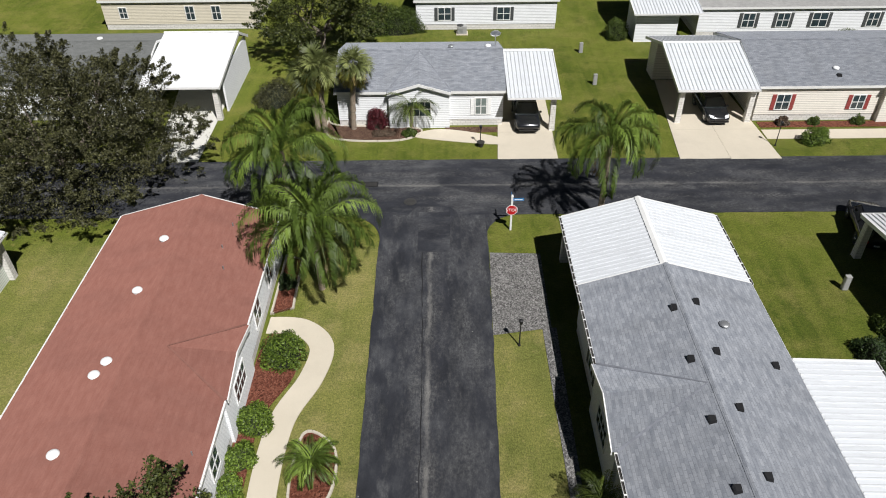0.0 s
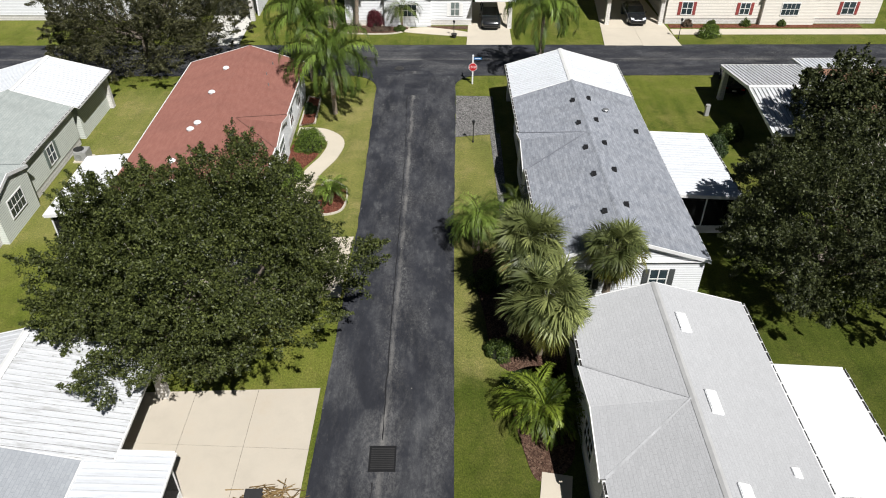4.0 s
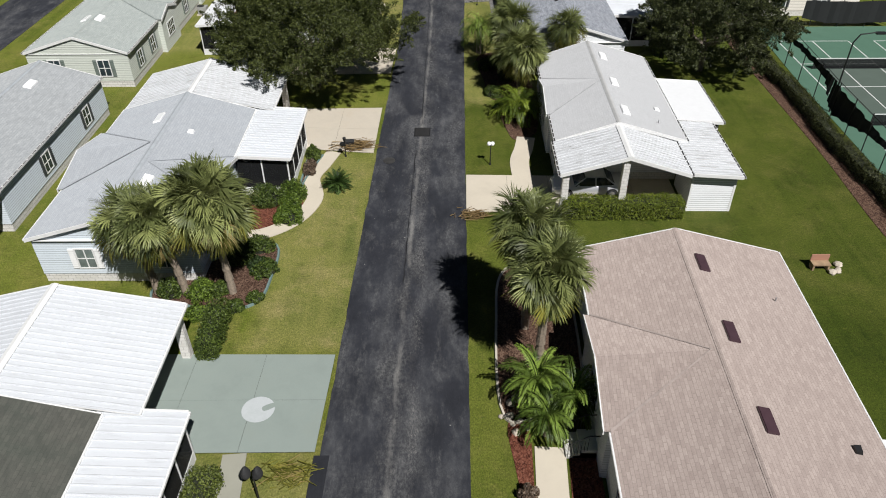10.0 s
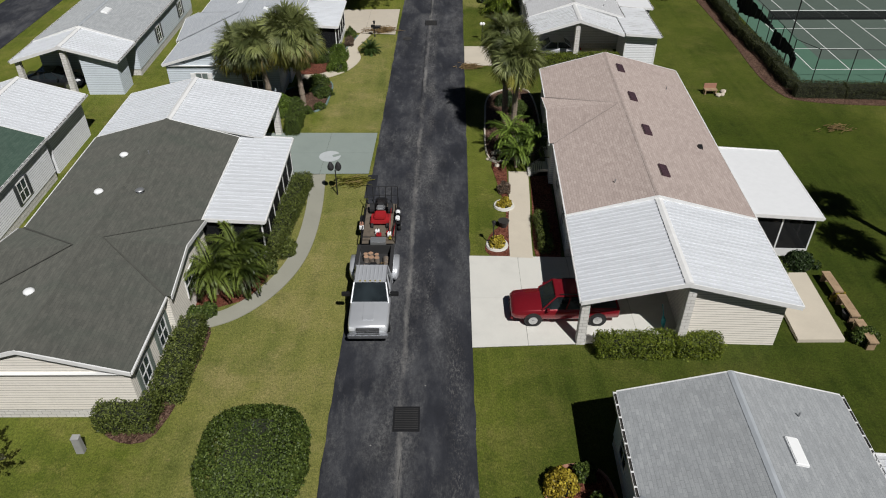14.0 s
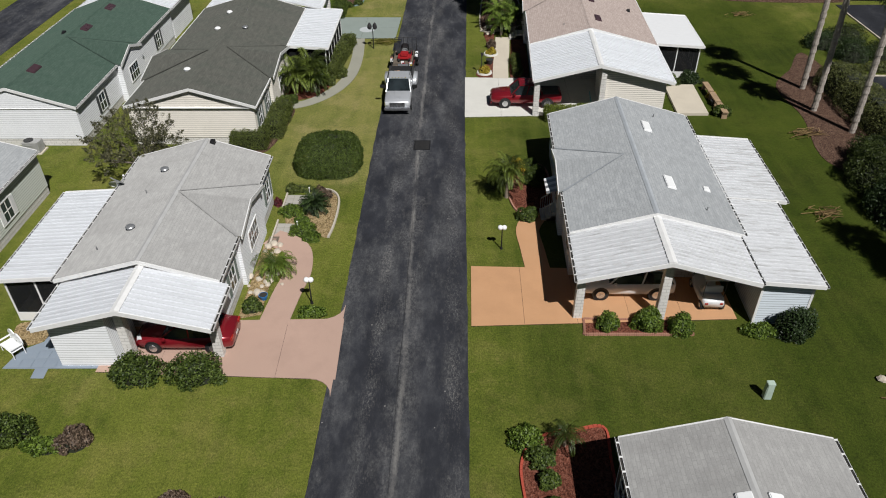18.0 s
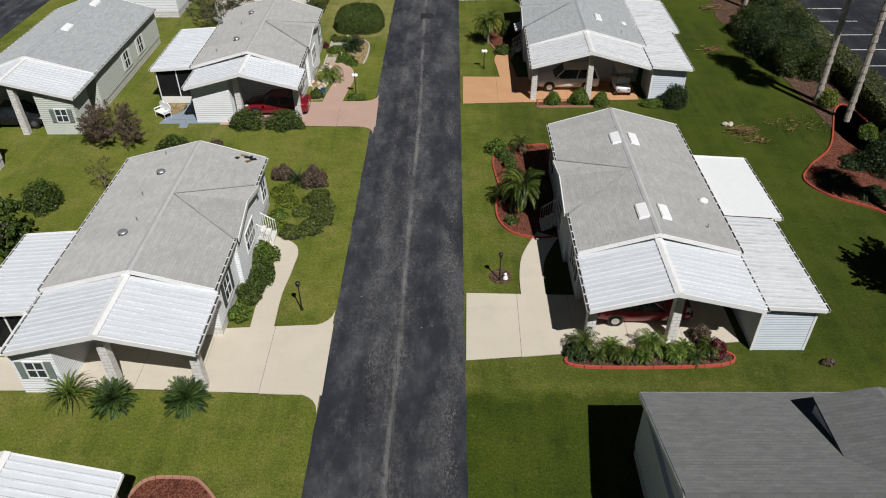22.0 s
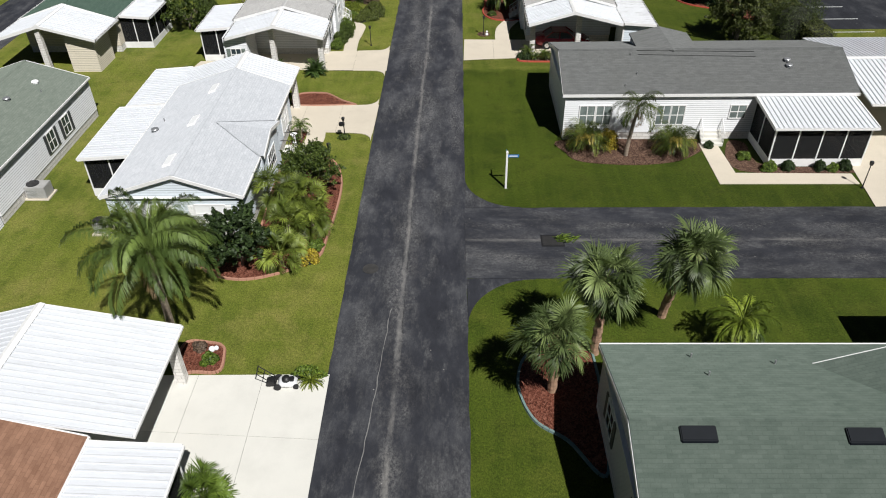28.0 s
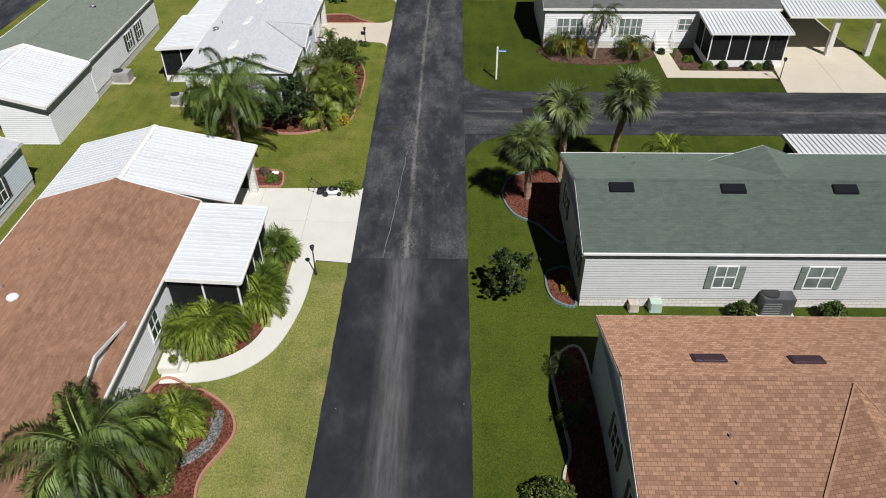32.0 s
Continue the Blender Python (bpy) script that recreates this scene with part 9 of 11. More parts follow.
    (17.6, -96.8, 0.3, 0.2, 0.3, DRY_LEAF, "dry brown weed by the shed"), (29.0, -100.5, 1.5, 1.0, 1.2, DARK_BUSH, "dark shrub at the lawn edge"), (24.3, -81.4, 1.1, 1.2, 0.5, DARK_BUSH, "low dark spreading juniper in a mulch bed"), (25.9, -83.0, 1.2, 0.9, 0.5, DARK_BUSH, "low dark spreading juniper in a mulch bed"), (26.5, -79.4, 1.1, 1.0, 0.5, DARK_BUSH, "low dark spreading juniper in a mulch bed"), (28.3, -70.6, 0.9, 0.9, 1.1, LIME_LEAF, "yellow-green shrub at the lawn edge"), (29.0, -75.6, 0.7, 0.7, 0.9, BRIGHT_LEAF, "bright green shrub at the lawn edge"), (29.2, -82.0, 1.1, 0.9, 1.2, DARK_BUSH, "dark bush at the lawn edge"), (-24.0, -83.8, 1.2, 1.2, 1.6, BUSH_LEAF, "tall leafy shrub on the lawn"),
]):
    vol = rx * h
    shrub(x, y, rx, ry, h, lf, words, 200 + k, int(900 + 1500 * vol), (0.12, 0.07))

# hedge round the tennis court, and the car park's hedge
for k in range(9):
    y = -16.0 + 3.9 * k
    shrub(28.3 + 0.18 * math.sin(k * 1.7), y, 0.46, 2.05, 0.9, COURT_HEDGE, "scruffy dark hedge along the court fence", 300 + k, 4200, (0.12, 0.06), "hedge", True, group="court hedge")
for k in range(7):
    shrub(29.9 + 3.9 * k, -19.3 - 0.25 * k, 2.0, 0.6, 1.0, COURT_HEDGE, "scruffy dark hedge along the court fence", 320 + k, 3600, (0.12, 0.06), "hedge", True, turn=-4, group="court hedge")
for k in range(5):
    shrub(31.0 + 0.12 * math.sin(k), -43.3 - 3.6 * k, 1.75, 2.7, 2.05, PARK_HEDGE, "tall clipped yellow-green hedge along the car park", 330 + k, 11000, (0.12, 0.065), "hedge", True, group="car park hedge", rounded=True)
for k in range(8):
    shrub(31.3 + 0.12 * math.sin(k), -61.5 - 4.5 * k, 0.95, 2.4, 1.6, PARK_HEDGE, "clipped hedge along the car park", 340 + k, 4500, (0.14, 0.08), "hedge", True, group="car park hedge")
for x, y, rx, ry, h, leaf in ((36.4, -38.7, 2.2, 0.7, 0.7, PARK_HEDGE), (35.0, -36.0, 1.9, 1.9, 1.7, DARK_BUSH), (37.6, -35.6, 1.6, 1.7, 1.4, THICKET_LEAF), (33.4, -33.2, 1.6, 1.6, 1.3, DARK_BUSH), (36.2, -31.8, 2.0, 1.8, 1.6, THICKET_LEAF)):
    shrub(x, y, rx, ry, h, leaf, "dark rounded bush on a kerbed island of the car park" if h > 1 else "low yellow-green hedge on a kerbed island", 360 + int(x * y) % 40, 5000, (0.13, 0.07), "island_bush", group="island bushes")

oak(-20.9, -82.2, 0.9, 2.2, "thin twiggy young tree on the lawn", 23, 900, 40, DRY_LEAF, trunk=0.05, name="bare_shrub", size=(0.12, 0.03), clump=0.2, low=-0.9, flat=1.0)


# ---- vehicles ----
def paint(name, c, rough=0.22, metal=0.3):
    n = Nodes(name)
    n.set(n.p, "Coat Weight", 0.6)
    n.set(n.p, "Coat Roughness", 0.08)
    dust = n.ramp(n.noise(1.5, 5), [(0.3, tuple(v * 0.92 for v in c)), (0.7, c)])
    return n.done(dust, rough, metal)


SILVER = paint("silver_car_paint", (0.66, 0.68, 0.71), 0.28, 0.45)
MAROON = paint("dark_red_car_paint", (0.24, 0.012, 0.02), 0.25, 0.3)
WHITE_CAR = paint("white_car_paint", (0.72, 0.73, 0.74), 0.25, 0.0)
DARK_CAR = paint("black_car_paint", (0.02, 0.022, 0.026), 0.2, 0.3)
TYRE = plain("tyre_rubber", (0.018, 0.018, 0.019), 0.85)
CHROME = plain("polished_alloy", (0.62, 0.63, 0.65), 0.22, 0.9, vary=0.05)
CAR_GLASS = glass_pane("car_glass", (0.012, 0.016, 0.018))
LAMP_GLASS = plain("headlamp_glass", (0.7, 0.72, 0.74), 0.12, vary=0.05)
TAIL = plain("tail_lamp_red", (0.35, 0.02, 0.015), 0.2)
RED_PAINT = plain("mower_red", (0.34, 0.018, 0.022), 0.35)
WOOD = plain("raw_timber", (0.33, 0.23, 0.14), 0.85, vary=0.3, grain=18)
DECK = plain("dirty_deck_boards", (0.13, 0.105, 0.08), 0.9, vary=0.3, grain=18)
LOG = plain("cut_log", (0.36, 0.22, 0.14), 0.9, vary=0.3)
BED_LINER = plain("black_bed_liner", (0.025, 0.025, 0.026), 0.8)
PLATE = plain("blank_plate", (0.6, 0.6, 0.58), 0.5)


def loft(stations):
    """A closed body through cross sections of (x, half width, low z, high z)."""
    g, vs = Geo(), []
    for x, w, z0, z1 in stations:
        h = z1 - z0
        half = [(w * 0.86, z0), (w * 0.99, z0 + h * 0.22), (w, z0 + h * 0.55), (w * 0.965, z1 - h * 0.1), (w * 0.86, z1)]
        vs += [(x, y, z) for y, z in half] + [(x, -y, z) for y, z in half[::-1]]
    n, m = 10, len(stations)
    fs = [(k * n + i, k * n + (i + 1) % n, (k + 1) * n + (i + 1) % n, (k + 1) * n + i) for k in range(m - 1) for i in range(n)]
    fs += [tuple(range(n - 1, -1, -1)), tuple(range((m - 1) * n, m * n))]
    return g.add(vs, fs)


def wheel(root, x, y, r, w=0.22):
    s = 1 if y > 0 else -1
    g = Geo().tube((x, y - s * w, r), (x, y - s * 0.03, r), r, r, 18).tube((x, y - s * 0.03, r), (x, y, r), r, r * 0.9, 18)
    t = part("wheel", g.mesh("wheel", True), TYRE, root, "black rubber tyre")
    part("rim", Geo().tube((x, y - s * 0.02, r), (x, y + s * 0.012, r), r * 0.66, r * 0.6, 14).tube((x, y, r), (x, y + s * 0.03, r), r * 0.18, r * 0.14, 8).mesh("rim"), CHROME, t, "bright alloy rim")
    return t


def cabin(root, a0, a1, b0, b1, hw, z0, z1, material, glass=CAR_GLASS, top=0.8):
    """Glass house: a tapered block of glass under a painted roof, with pillars."""
    w1 = hw * top
    lo = [(a0, -hw, z0), (a1, -hw, z0), (a1, hw, z0), (a0, hw, z0)]
    hi = [(b0, -w1, z1), (b1, -w1, z1), (b1, w1, z1), (b0, w1, z1)]
    part("window_glass", Geo().hexa(lo, hi).mesh("window_glass", bevel=0.02), glass, root, "dark tinted car glass")
    g = Geo().slab([(b0 - 0.03, -w1 - 0.02, z1), (b1 + 0.03, -w1 - 0.02, z1), (b1 + 0.03, w1 + 0.02, z1), (b0 - 0.03, w1 + 0.02, z1)], 0.05)
    g.v = [(x, y, z + 0.05 + (0.03 if abs(y) < w1 - 0.1 else 0)) for x, y, z in g.v]
    part("roof", g.mesh("roof", bevel=0.025), material, root)
    for y in (-1, 1):
        for la, lb in ((a0, b0), (a1, b1), ((a0 + a1) / 2, (b0 + b1) / 2)):
            part("pillar", Geo().tube((la, y * hw * 1.004, z0), (lb, y * w1 * 1.01, z1 + 0.02), 0.045, 0.04, 6).mesh("pillar"), material, root)


def car(x, y, turn, paint_mat, label, kind="sedan", name="car"):
    root = thing(name, pose(x, y, 0.05, 0, 0, turn), label, "car", "parked cars")
    if kind == "sedan":
        L, W, H, belt, r = 4.7, 0.91, 1.46, 0.9, 0.33
        st = [(-2.35, 0.72, 0.38, 0.8), (-2.25, 0.84, 0.3, 0.95), (-1.6, W, 0.24, 0.98), (-0.6, W, 0.22, 0.95), (0.8, W, 0.22, 0.92), (1.4, W * 0.99, 0.23, 0.86), (2.1, 0.84, 0.28, 0.74), (2.33, 0.66, 0.36, 0.62)]
        cab = (-1.75, 1.05, -0.95, 0.3)
    elif kind == "suv":
        L, W, H, belt, r = 4.7, 0.94, 1.72, 1.05, 0.37
        st = [(-2.35, 0.8, 0.42, 1.0), (-2.28, 0.9, 0.34, 1.08), (-1.6, W, 0.3, 1.08), (0.6, W, 0.3, 1.06), (1.0, W, 0.3, 1.02), (1.6, W * 0.99, 0.3, 0.98), (2.2, 0.88, 0.34, 0.86), (2.38, 0.72, 0.42, 0.74)]
        cab = (-2.25, 1.05, -1.95, 0.35)
    else:  # sport truck: short crew cab and a small bed
        L, W, H, belt, r = 5.3, 0.93, 1.76, 1.08, 0.38
        st = [(-2.65, 0.84, 0.5, 1.02), (-2.6, 0.9, 0.42, 1.06), (-1.0, W, 0.36, 1.06), (0.6, W, 0.34, 1.06), (1.1, W, 0.34, 1.04), (1.8, W * 0.99, 0.34, 1.0), (2.5, 0.88, 0.4, 0.9), (2.68, 0.74, 0.46, 0.78)]
        cab = (-1.15, 1.2, -0.9, 0.55)
    part("body", loft(st).mesh("body", True), paint_mat, root)
    cabin(root, *cab, W * 0.93, belt - 0.05, H - 0.06, paint_mat)
    for wx in (-L * 0.3, L * 0.305):
        for wy in (-W - 0.015, W + 0.015):
            wheel(root, wx, wy, r)
            s = 1 if wy > 0 else -1
            part("wheel_arch", Geo().tube((wx, s * (W - 0.2), r + 0.02), (wx, s * (W + 0.004), r + 0.02), r * 1.16, r * 1.16, 18).mesh("wheel_arch"), BLACK, root)
    f, b = st[-1][0], st[0][0]
    for s in (-1, 1):
        part("headlight", Geo().hexa([(f - 0.2, s * 0.42, 0.62), (f + 0.0, s * 0.42, 0.6), (f - 0.1, s * 0.72, 0.6), (f - 0.4, s * 0.76, 0.62)][::s], [(f - 0.24, s * 0.42, 0.78), (f - 0.06, s * 0.42, 0.72), (f - 0.17, s * 0.72, 0.74), (f - 0.42, s * 0.76, 0.8)][::s]).mesh("headlight"), LAMP_GLASS, root)
        part("tail_light", Geo().box(b - 0.02, min(s * 0.5, s * 0.78), 0.72, b + 0.14, max(s * 0.5, s * 0.78), 0.88).mesh("tail_light"), TAIL, root)
        part("mirror", Geo().box(cab[1] - 0.35, min(s * W, s * (W + 0.18)), belt - 0.02, cab[1] - 0.2, max(s * W, s * (W + 0.18)), belt + 0.13).mesh("mirror", bevel=0.03), paint_mat, root)
    part("grille", Geo().box(f - 0.06, -0.38, 0.45, f + 0.015, 0.38, 0.62).mesh("grille", bevel=0.01), BLACK, root)
    part("bumper", Geo().box(f - 0.1, -0.74, 0.3, f + 0.03, 0.74, 0.44).mesh("bumper", bevel=0.03), paint_mat, root)
    part("number_plate", Geo().box(b - 0.035, -0.16, 0.55, b - 0.015, 0.16, 0.66).mesh("number_plate"), PLATE, root)
    if kind == "truck":
        part("bed_liner", Geo().box(-2.5, -0.78, 1.0, -1.25, 0.78, 1.075).mesh("bed_liner"), BED_LINER, root)
        for s in (-1, 1):
            part("roof_rack", Geo().tube((-0.85, s * 0.62, H + 0.07), (0.35, s * 0.62, H + 0.07), 0.025, n=6).mesh("roof_rack"), BLACK, root)
    return root


def dually(x, y, turn):
    """A silver crew-cab work truck with dual rear wheels and an open bed."""
    root = thing("pickup_truck", pose(x, y, 0.05, 0, 0, turn), "silver crew-cab work truck with an open bed, parked on the lane", "truck")
    W = 1.0
    part("body", loft([(-0.75, W, 0.5, 1.22), (0.9, W, 0.48, 1.2), (1.45, W, 0.48, 1.2), (2.6, W * 0.99, 0.5, 1.16), (2.95, 0.96, 0.52, 1.1), (3.1, 0.9, 0.6, 1.02)]).mesh("body", True), SILVER, root)
    part("hood_ridge", Geo().slab([(1.5, -0.28, 1.225), (2.7, -0.26, 1.19), (2.7, 0.26, 1.19), (1.5, 0.28, 1.225)], 0.03).mesh("hood_ridge", bevel=0.008), SILVER, root)
    cabin(root, -0.72, 1.45, -0.6, 0.75, W * 0.93, 1.15, 1.9, SILVER, top=0.84)
    for k in range(5):
        part("clearance_light", Geo().box(0.66, -0.52 + 0.25 * k, 1.95, 0.74, -0.46 + 0.25 * k, 1.985).mesh("clearance_light"), GOLD_LEAF, root)
    for k in range(7):
        part("roof_rib", Geo().box(-0.55, -0.62 + 0.2 * k, 1.95, 0.55, -0.595 + 0.2 * k, 1.99).mesh("roof_rib"), SILVER, root)
    # bed
    for s in (-1, 1):
        part("bed_side", Geo().box(-3.2, min(s * 0.88, s * W), 0.55, -0.8, max(s * 0.88, s * W), 1.28).mesh("bed_side", bevel=0.02), SILVER, root)
        part("bed_rail", Geo().box(-3.2, min(s * 0.82, s * 1.01), 1.26, -0.8, max(s * 0.82, s * 1.01), 1.31).mesh("bed_rail"), BED_LINER, root)
        g = loft([(-2.85, 0.12, 0.55, 0.8), (-2.55, 0.24, 0.5, 1.12), (-1.95, 0.25, 0.5, 1.16), (-1.4, 0.22, 0.5, 1.1), (-1.1, 0.1, 0.55, 0.8)])
        g.v = [(a, b + s * 1.08, c) for a, b, c in g.v]
        part("rear_fender", g.mesh("rear_fender", True), SILVER, root, "bulging silver rear fender")
        wheel(root, -2.0, s * 1.2, 0.39, 0.5)
        wheel(root, 2.05, s * 1.02, 0.39, 0.26)
        part("wheel_arch", Geo().tube((2.05, s * 0.8, 0.42), (2.05, s * 1.005, 0.42), 0.46, n=18).mesh("wheel_arch"), BLACK, root)
        part("tow_mirror", Geo().box(0.95, min(s * 1.0, s * 1.42), 1.28, 1.12, max(s * 1.0, s * 1.42), 1.52).mesh("tow_mirror", bevel=0.03), BLACK, root, "large black towing mirror")
        part("headlight", Geo().box(2.92, min(s * 0.6, s * 0.9), 0.82, 3.12, max(s * 0.6, s * 0.9), 1.04).mesh("headlight", bevel=0.03), LAMP_GLASS, root)
    part("tailgate", Geo().box(-3.25, -0.88, 0.6, -3.17, 0.88, 1.28).mesh("tailgate", bevel=0.02), BED_LINER, root)
    part("front_wall", Geo().box(-0.86, -0.88, 0.6, -0.8, 0.88, 1.3).mesh("front_wall"), BED_LINER, root)
    part("bed_floor", Geo().box(-3.17, -0.88, 0.62, -0.86, 0.88, 0.7).mesh("bed_floor"), BED_LINER, root, "black bed floor strewn with wood scraps")
    part("grille", Geo().box(3.05, -0.56, 0.7, 3.14, 0.56, 1.0).mesh("grille", bevel=0.015), BLACK, root)
    for z in (0.78, 0.9):
        part("grille_bar", Geo().box(3.1, -0.56, z, 3.165, 0.56, z + 0.05).mesh("grille_bar"), CHROME, root)
    part("bumper", Geo().box(3.05, -0.98, 0.42, 3.25, 0.98, 0.66).mesh("bumper", bevel=0.04), CHROME, root, "chrome front bumper")
    part("emblem_shape", Geo().tube((3.16, 0, 0.86), (3.18, 0, 0.86), 0.09, n=12).mesh("emblem_shape"), CHROME, root)
    # load: top-level logs
    rng = random.Random(5)
    at = root.matrix_basis
    for k, (lx, ly, lz, r, up) in enumerate([(-2.75, -0.55, 0.7, 0.13, 1), (-2.8, -0.28, 0.7, 0.15, 1), (-2.5, -0.5, 0.7, 0.15, 1), (-2.45, -0.22, 0.7, 0.16, 1), (-2.4, 0.08, 0.7, 0.15, 1), (-2.7, 0.05, 0.7, 0.13, 1), (-1.9, -0.55, 0.84, 0.13, 0), (-2.6, 0.55, 0.85, 0.15, 0)]):
        o = thing("log", at, "cut log in the truck bed", "log", "logs in the truck")
        g = Geo().tube((lx, ly, lz), (lx, ly, lz + 0.32), r, r, 12) if up else Geo().tube((lx, ly, lz), (lx + 0.6, ly + 0.04, lz), r, r * 0.9, 12)
        part("bark", g.mesh("bark"), TRUNK, o)
        part("cut_face", Geo().tube((lx, ly, lz + 0.31), (lx, ly, lz + 0.335), r * 0.9, r * 0.9, 12).mesh("cut_face") if up else Geo().tube((lx - 0.012, ly, lz), (lx + 0.01, ly, lz), r * 0.9, r * 0.9, 12).mesh("cut_face"), LOG, o, "pale sawn log end")
    o = thing("leaf_blower", at, "dark backpack leaf blower in the truck bed", "tool")
    part("housing", Geo().box(-2.1, -0.28, 0.7, -1.7, 0.1, 0.98).mesh("housing", bevel=0.04), BLACK, o)
    part("nozzle", Geo().tube((-1.9, -0.1, 0.85), (-1.6, 0.35, 0.8), 0.05, 0.04, 8).mesh("nozzle"), BLACK, o)
    o = thing("palm_debris", at, "bundle of dry palm boots in the truck bed", "debris", kind="stuff")
    g = Geo()
    for k in range(60):
        a, b = rng.uniform(-2.3, -1.2), rng.uniform(0.3, 0.75)
        g.tube((a, b, rng.uniform(0.72, 0.95)), (a + rng.uniform(-0.35, 0.35), b + rng.uniform(-0.15, 0.15), rng.uniform(0.72, 1.05)), 0.03, 0.012, 4)
    part("stalk_pile", g.mesh("stalk_pile"), DEAD_LEAF, o)
    return root


def trailer(x, y):
    """A black utility trailer with a mesh ramp; the mower on it is a thing of its own."""
    root = thing("utility_trailer", pose(x, y, 0.05, 0, 0, 90), "black steel utility trailer with a raised mesh ramp", "trailer")
    bars = [((-2.0, -0.95, 0.55), (2.0, -0.95, 0.55)), ((-2.0, 0.95, 0.55), (2.0, 0.95, 0.55)), ((-2.0, -0.95, 0.95), (2.0, -0.95, 0.95)), ((-2.0, 0.95, 0.95), (2.0, 0.95, 0.95)), ((-2.0, -0.95, 0.95), (-2.0, 0.95, 0.95)), ((-2.0, 0, 0.5), (-3.1, 0, 0.5))]
    bars += [((a, s * 0.95, 0.5), (a, s * 0.95, 0.97)) for a in (-2.0, -0.7, 0.7, 2.0) for s in (-1, 1)]
    for a, b in bars:
        part("rail", Geo().tube(a, b, 0.03, n=5).mesh("rail"), BLACK, root)
    part("deck", Geo().box(-2.0, -0.93, 0.48, 2.0, 0.93, 0.54).mesh("deck"), DECK, root, "weathered timber deck")
    for a, b in [((2.02, -0.93, 0.55), (2.2, -0.93, 1.65)), ((2.02, 0.93, 0.55), (2.2, 0.93, 1.65)), ((2.2, -0.93, 1.65), (2.2, 0.93, 1.65)), ((2.1, -0.93, 1.1), (2.1, 0.93, 1.1))] + [((2.02, y, 0.55), (2.2, y, 1.65)) for y in (-0.56, -0.19, 0.19, 0.56)]:
        part("ramp_bar", Geo().tube(a, b, 0.022, n=5).mesh("ramp_bar"), BLACK, root)
    for s in (-1, 1):
        wheel(root, 0.1, s * 1.2, 0.32, 0.2)
        part("mudguard", Geo().box(-0.35, min(s * 0.97, s * 1.22), 0.66, 0.55, max(s * 0.97, s * 1.22), 0.7).mesh("mudguard", bevel=0.01), BLACK, root)
    part("tool_box", Geo().box(-2.55, -0.45, 0.5, -2.05, 0.4, 1.0).mesh("tool_box", bevel=0.02), GALV, root, "galvanised tool box on the drawbar")
    at = root.matrix_basis
    m = thing("ride_on_mower", at @ pose(0.5, 0, 0.54), "red and black zero-turn mower on the trailer", "mower")
    part("deck", Geo().box(-0.9, -0.55, 0.14, 0.0, 0.55, 0.34).mesh("deck", bevel=0.05), RED_PAINT, m)
    part("hood", Geo().box(-0.75, -0.33, 0.34, -0.1, 0.33, 0.62).mesh("hood", bevel=0.06), RED_PAINT, m, "red mower body")
    part("seat", Geo().box(0.0, -0.25, 0.5, 0.45, 0.25, 0.66).mesh("seat", bevel=0.06), GALV, m, "grey seat cushion")
    part("backrest", Geo().box(0.38, -0.24, 0.6, 0.56, 0.24, 1.05).mesh("backrest", bevel=0.06), BLACK, m)
    part("engine", Geo().box(0.5, -0.35, 0.35, 1.05, 0.35, 0.8).mesh("engine", bevel=0.06), BLACK, m)
    for s in (-1, 1):
        part("wheel", Geo().tube((0.6, s * 0.4, 0.3), (0.6, s * 0.68, 0.3), 0.3, n=16).mesh("wheel"), TYRE, m)
        part("caster", Geo().tube((-1.0, s * 0.38, 0.14), (-1.0, s * 0.5, 0.14), 0.14, n=12).mesh("caster"), TYRE, m)
        part("lever", Geo().tube((0.05, s * 0.3, 0.6), (-0.15, s * 0.18, 0.98), 0.02, n=5).mesh("lever"), BLACK, m)
    for k, (a, b, sx, sy, sz, mt, words) in enumerate([(-1.55, -0.6, 0.3, 0.22, 0.3, SKYLIGHT, "white fuel jug"), (-1.75, -0.65, 0.16, 0.16, 0.25, GOLD_LEAF, "yellow jug"), (-1.35, -0.55, 0.2, 0.25, 0.28, RED_PAINT, "red fuel can"), (-1.6, 0.0, 0.3, 0.3, 0.26, RED_PAINT, "red fuel can"), (-1.25, 0.1, 0.25, 0.25, 0.3, SKYLIGHT, "white bucket"), (-0.95, 1.02, 0.36, 0.2, 0.36, PINK_EDGE, "orange string trimmer head"), (-1.0, 1.02, 0.2, 0.24, 0.3, SKYLIGHT, "white trimmer engine")]):
        o = thing("yard_tool", at, words + " on the trailer among tools", "tool", "tools on the trailer")
        part("casing", Geo().box(a, b - sy / 2, 0.54 if abs(b) < 0.9 else 0.7, a + sx, b + sy / 2, 0.54 + sz if abs(b) < 0.9 else 0.7 + sz).mesh("casing", bevel=0.04), mt, o)
        part("grip", Geo().tube((a + 0.05, b, 0.54 + sz + (0.16 if abs(b) > 0.9 else 0)), (a + sx - 0.05, b, 0.56 + sz + (0.16 if abs(b) > 0.9 else 0)), 0.02, n=5).mesh("grip"), BLACK, o)
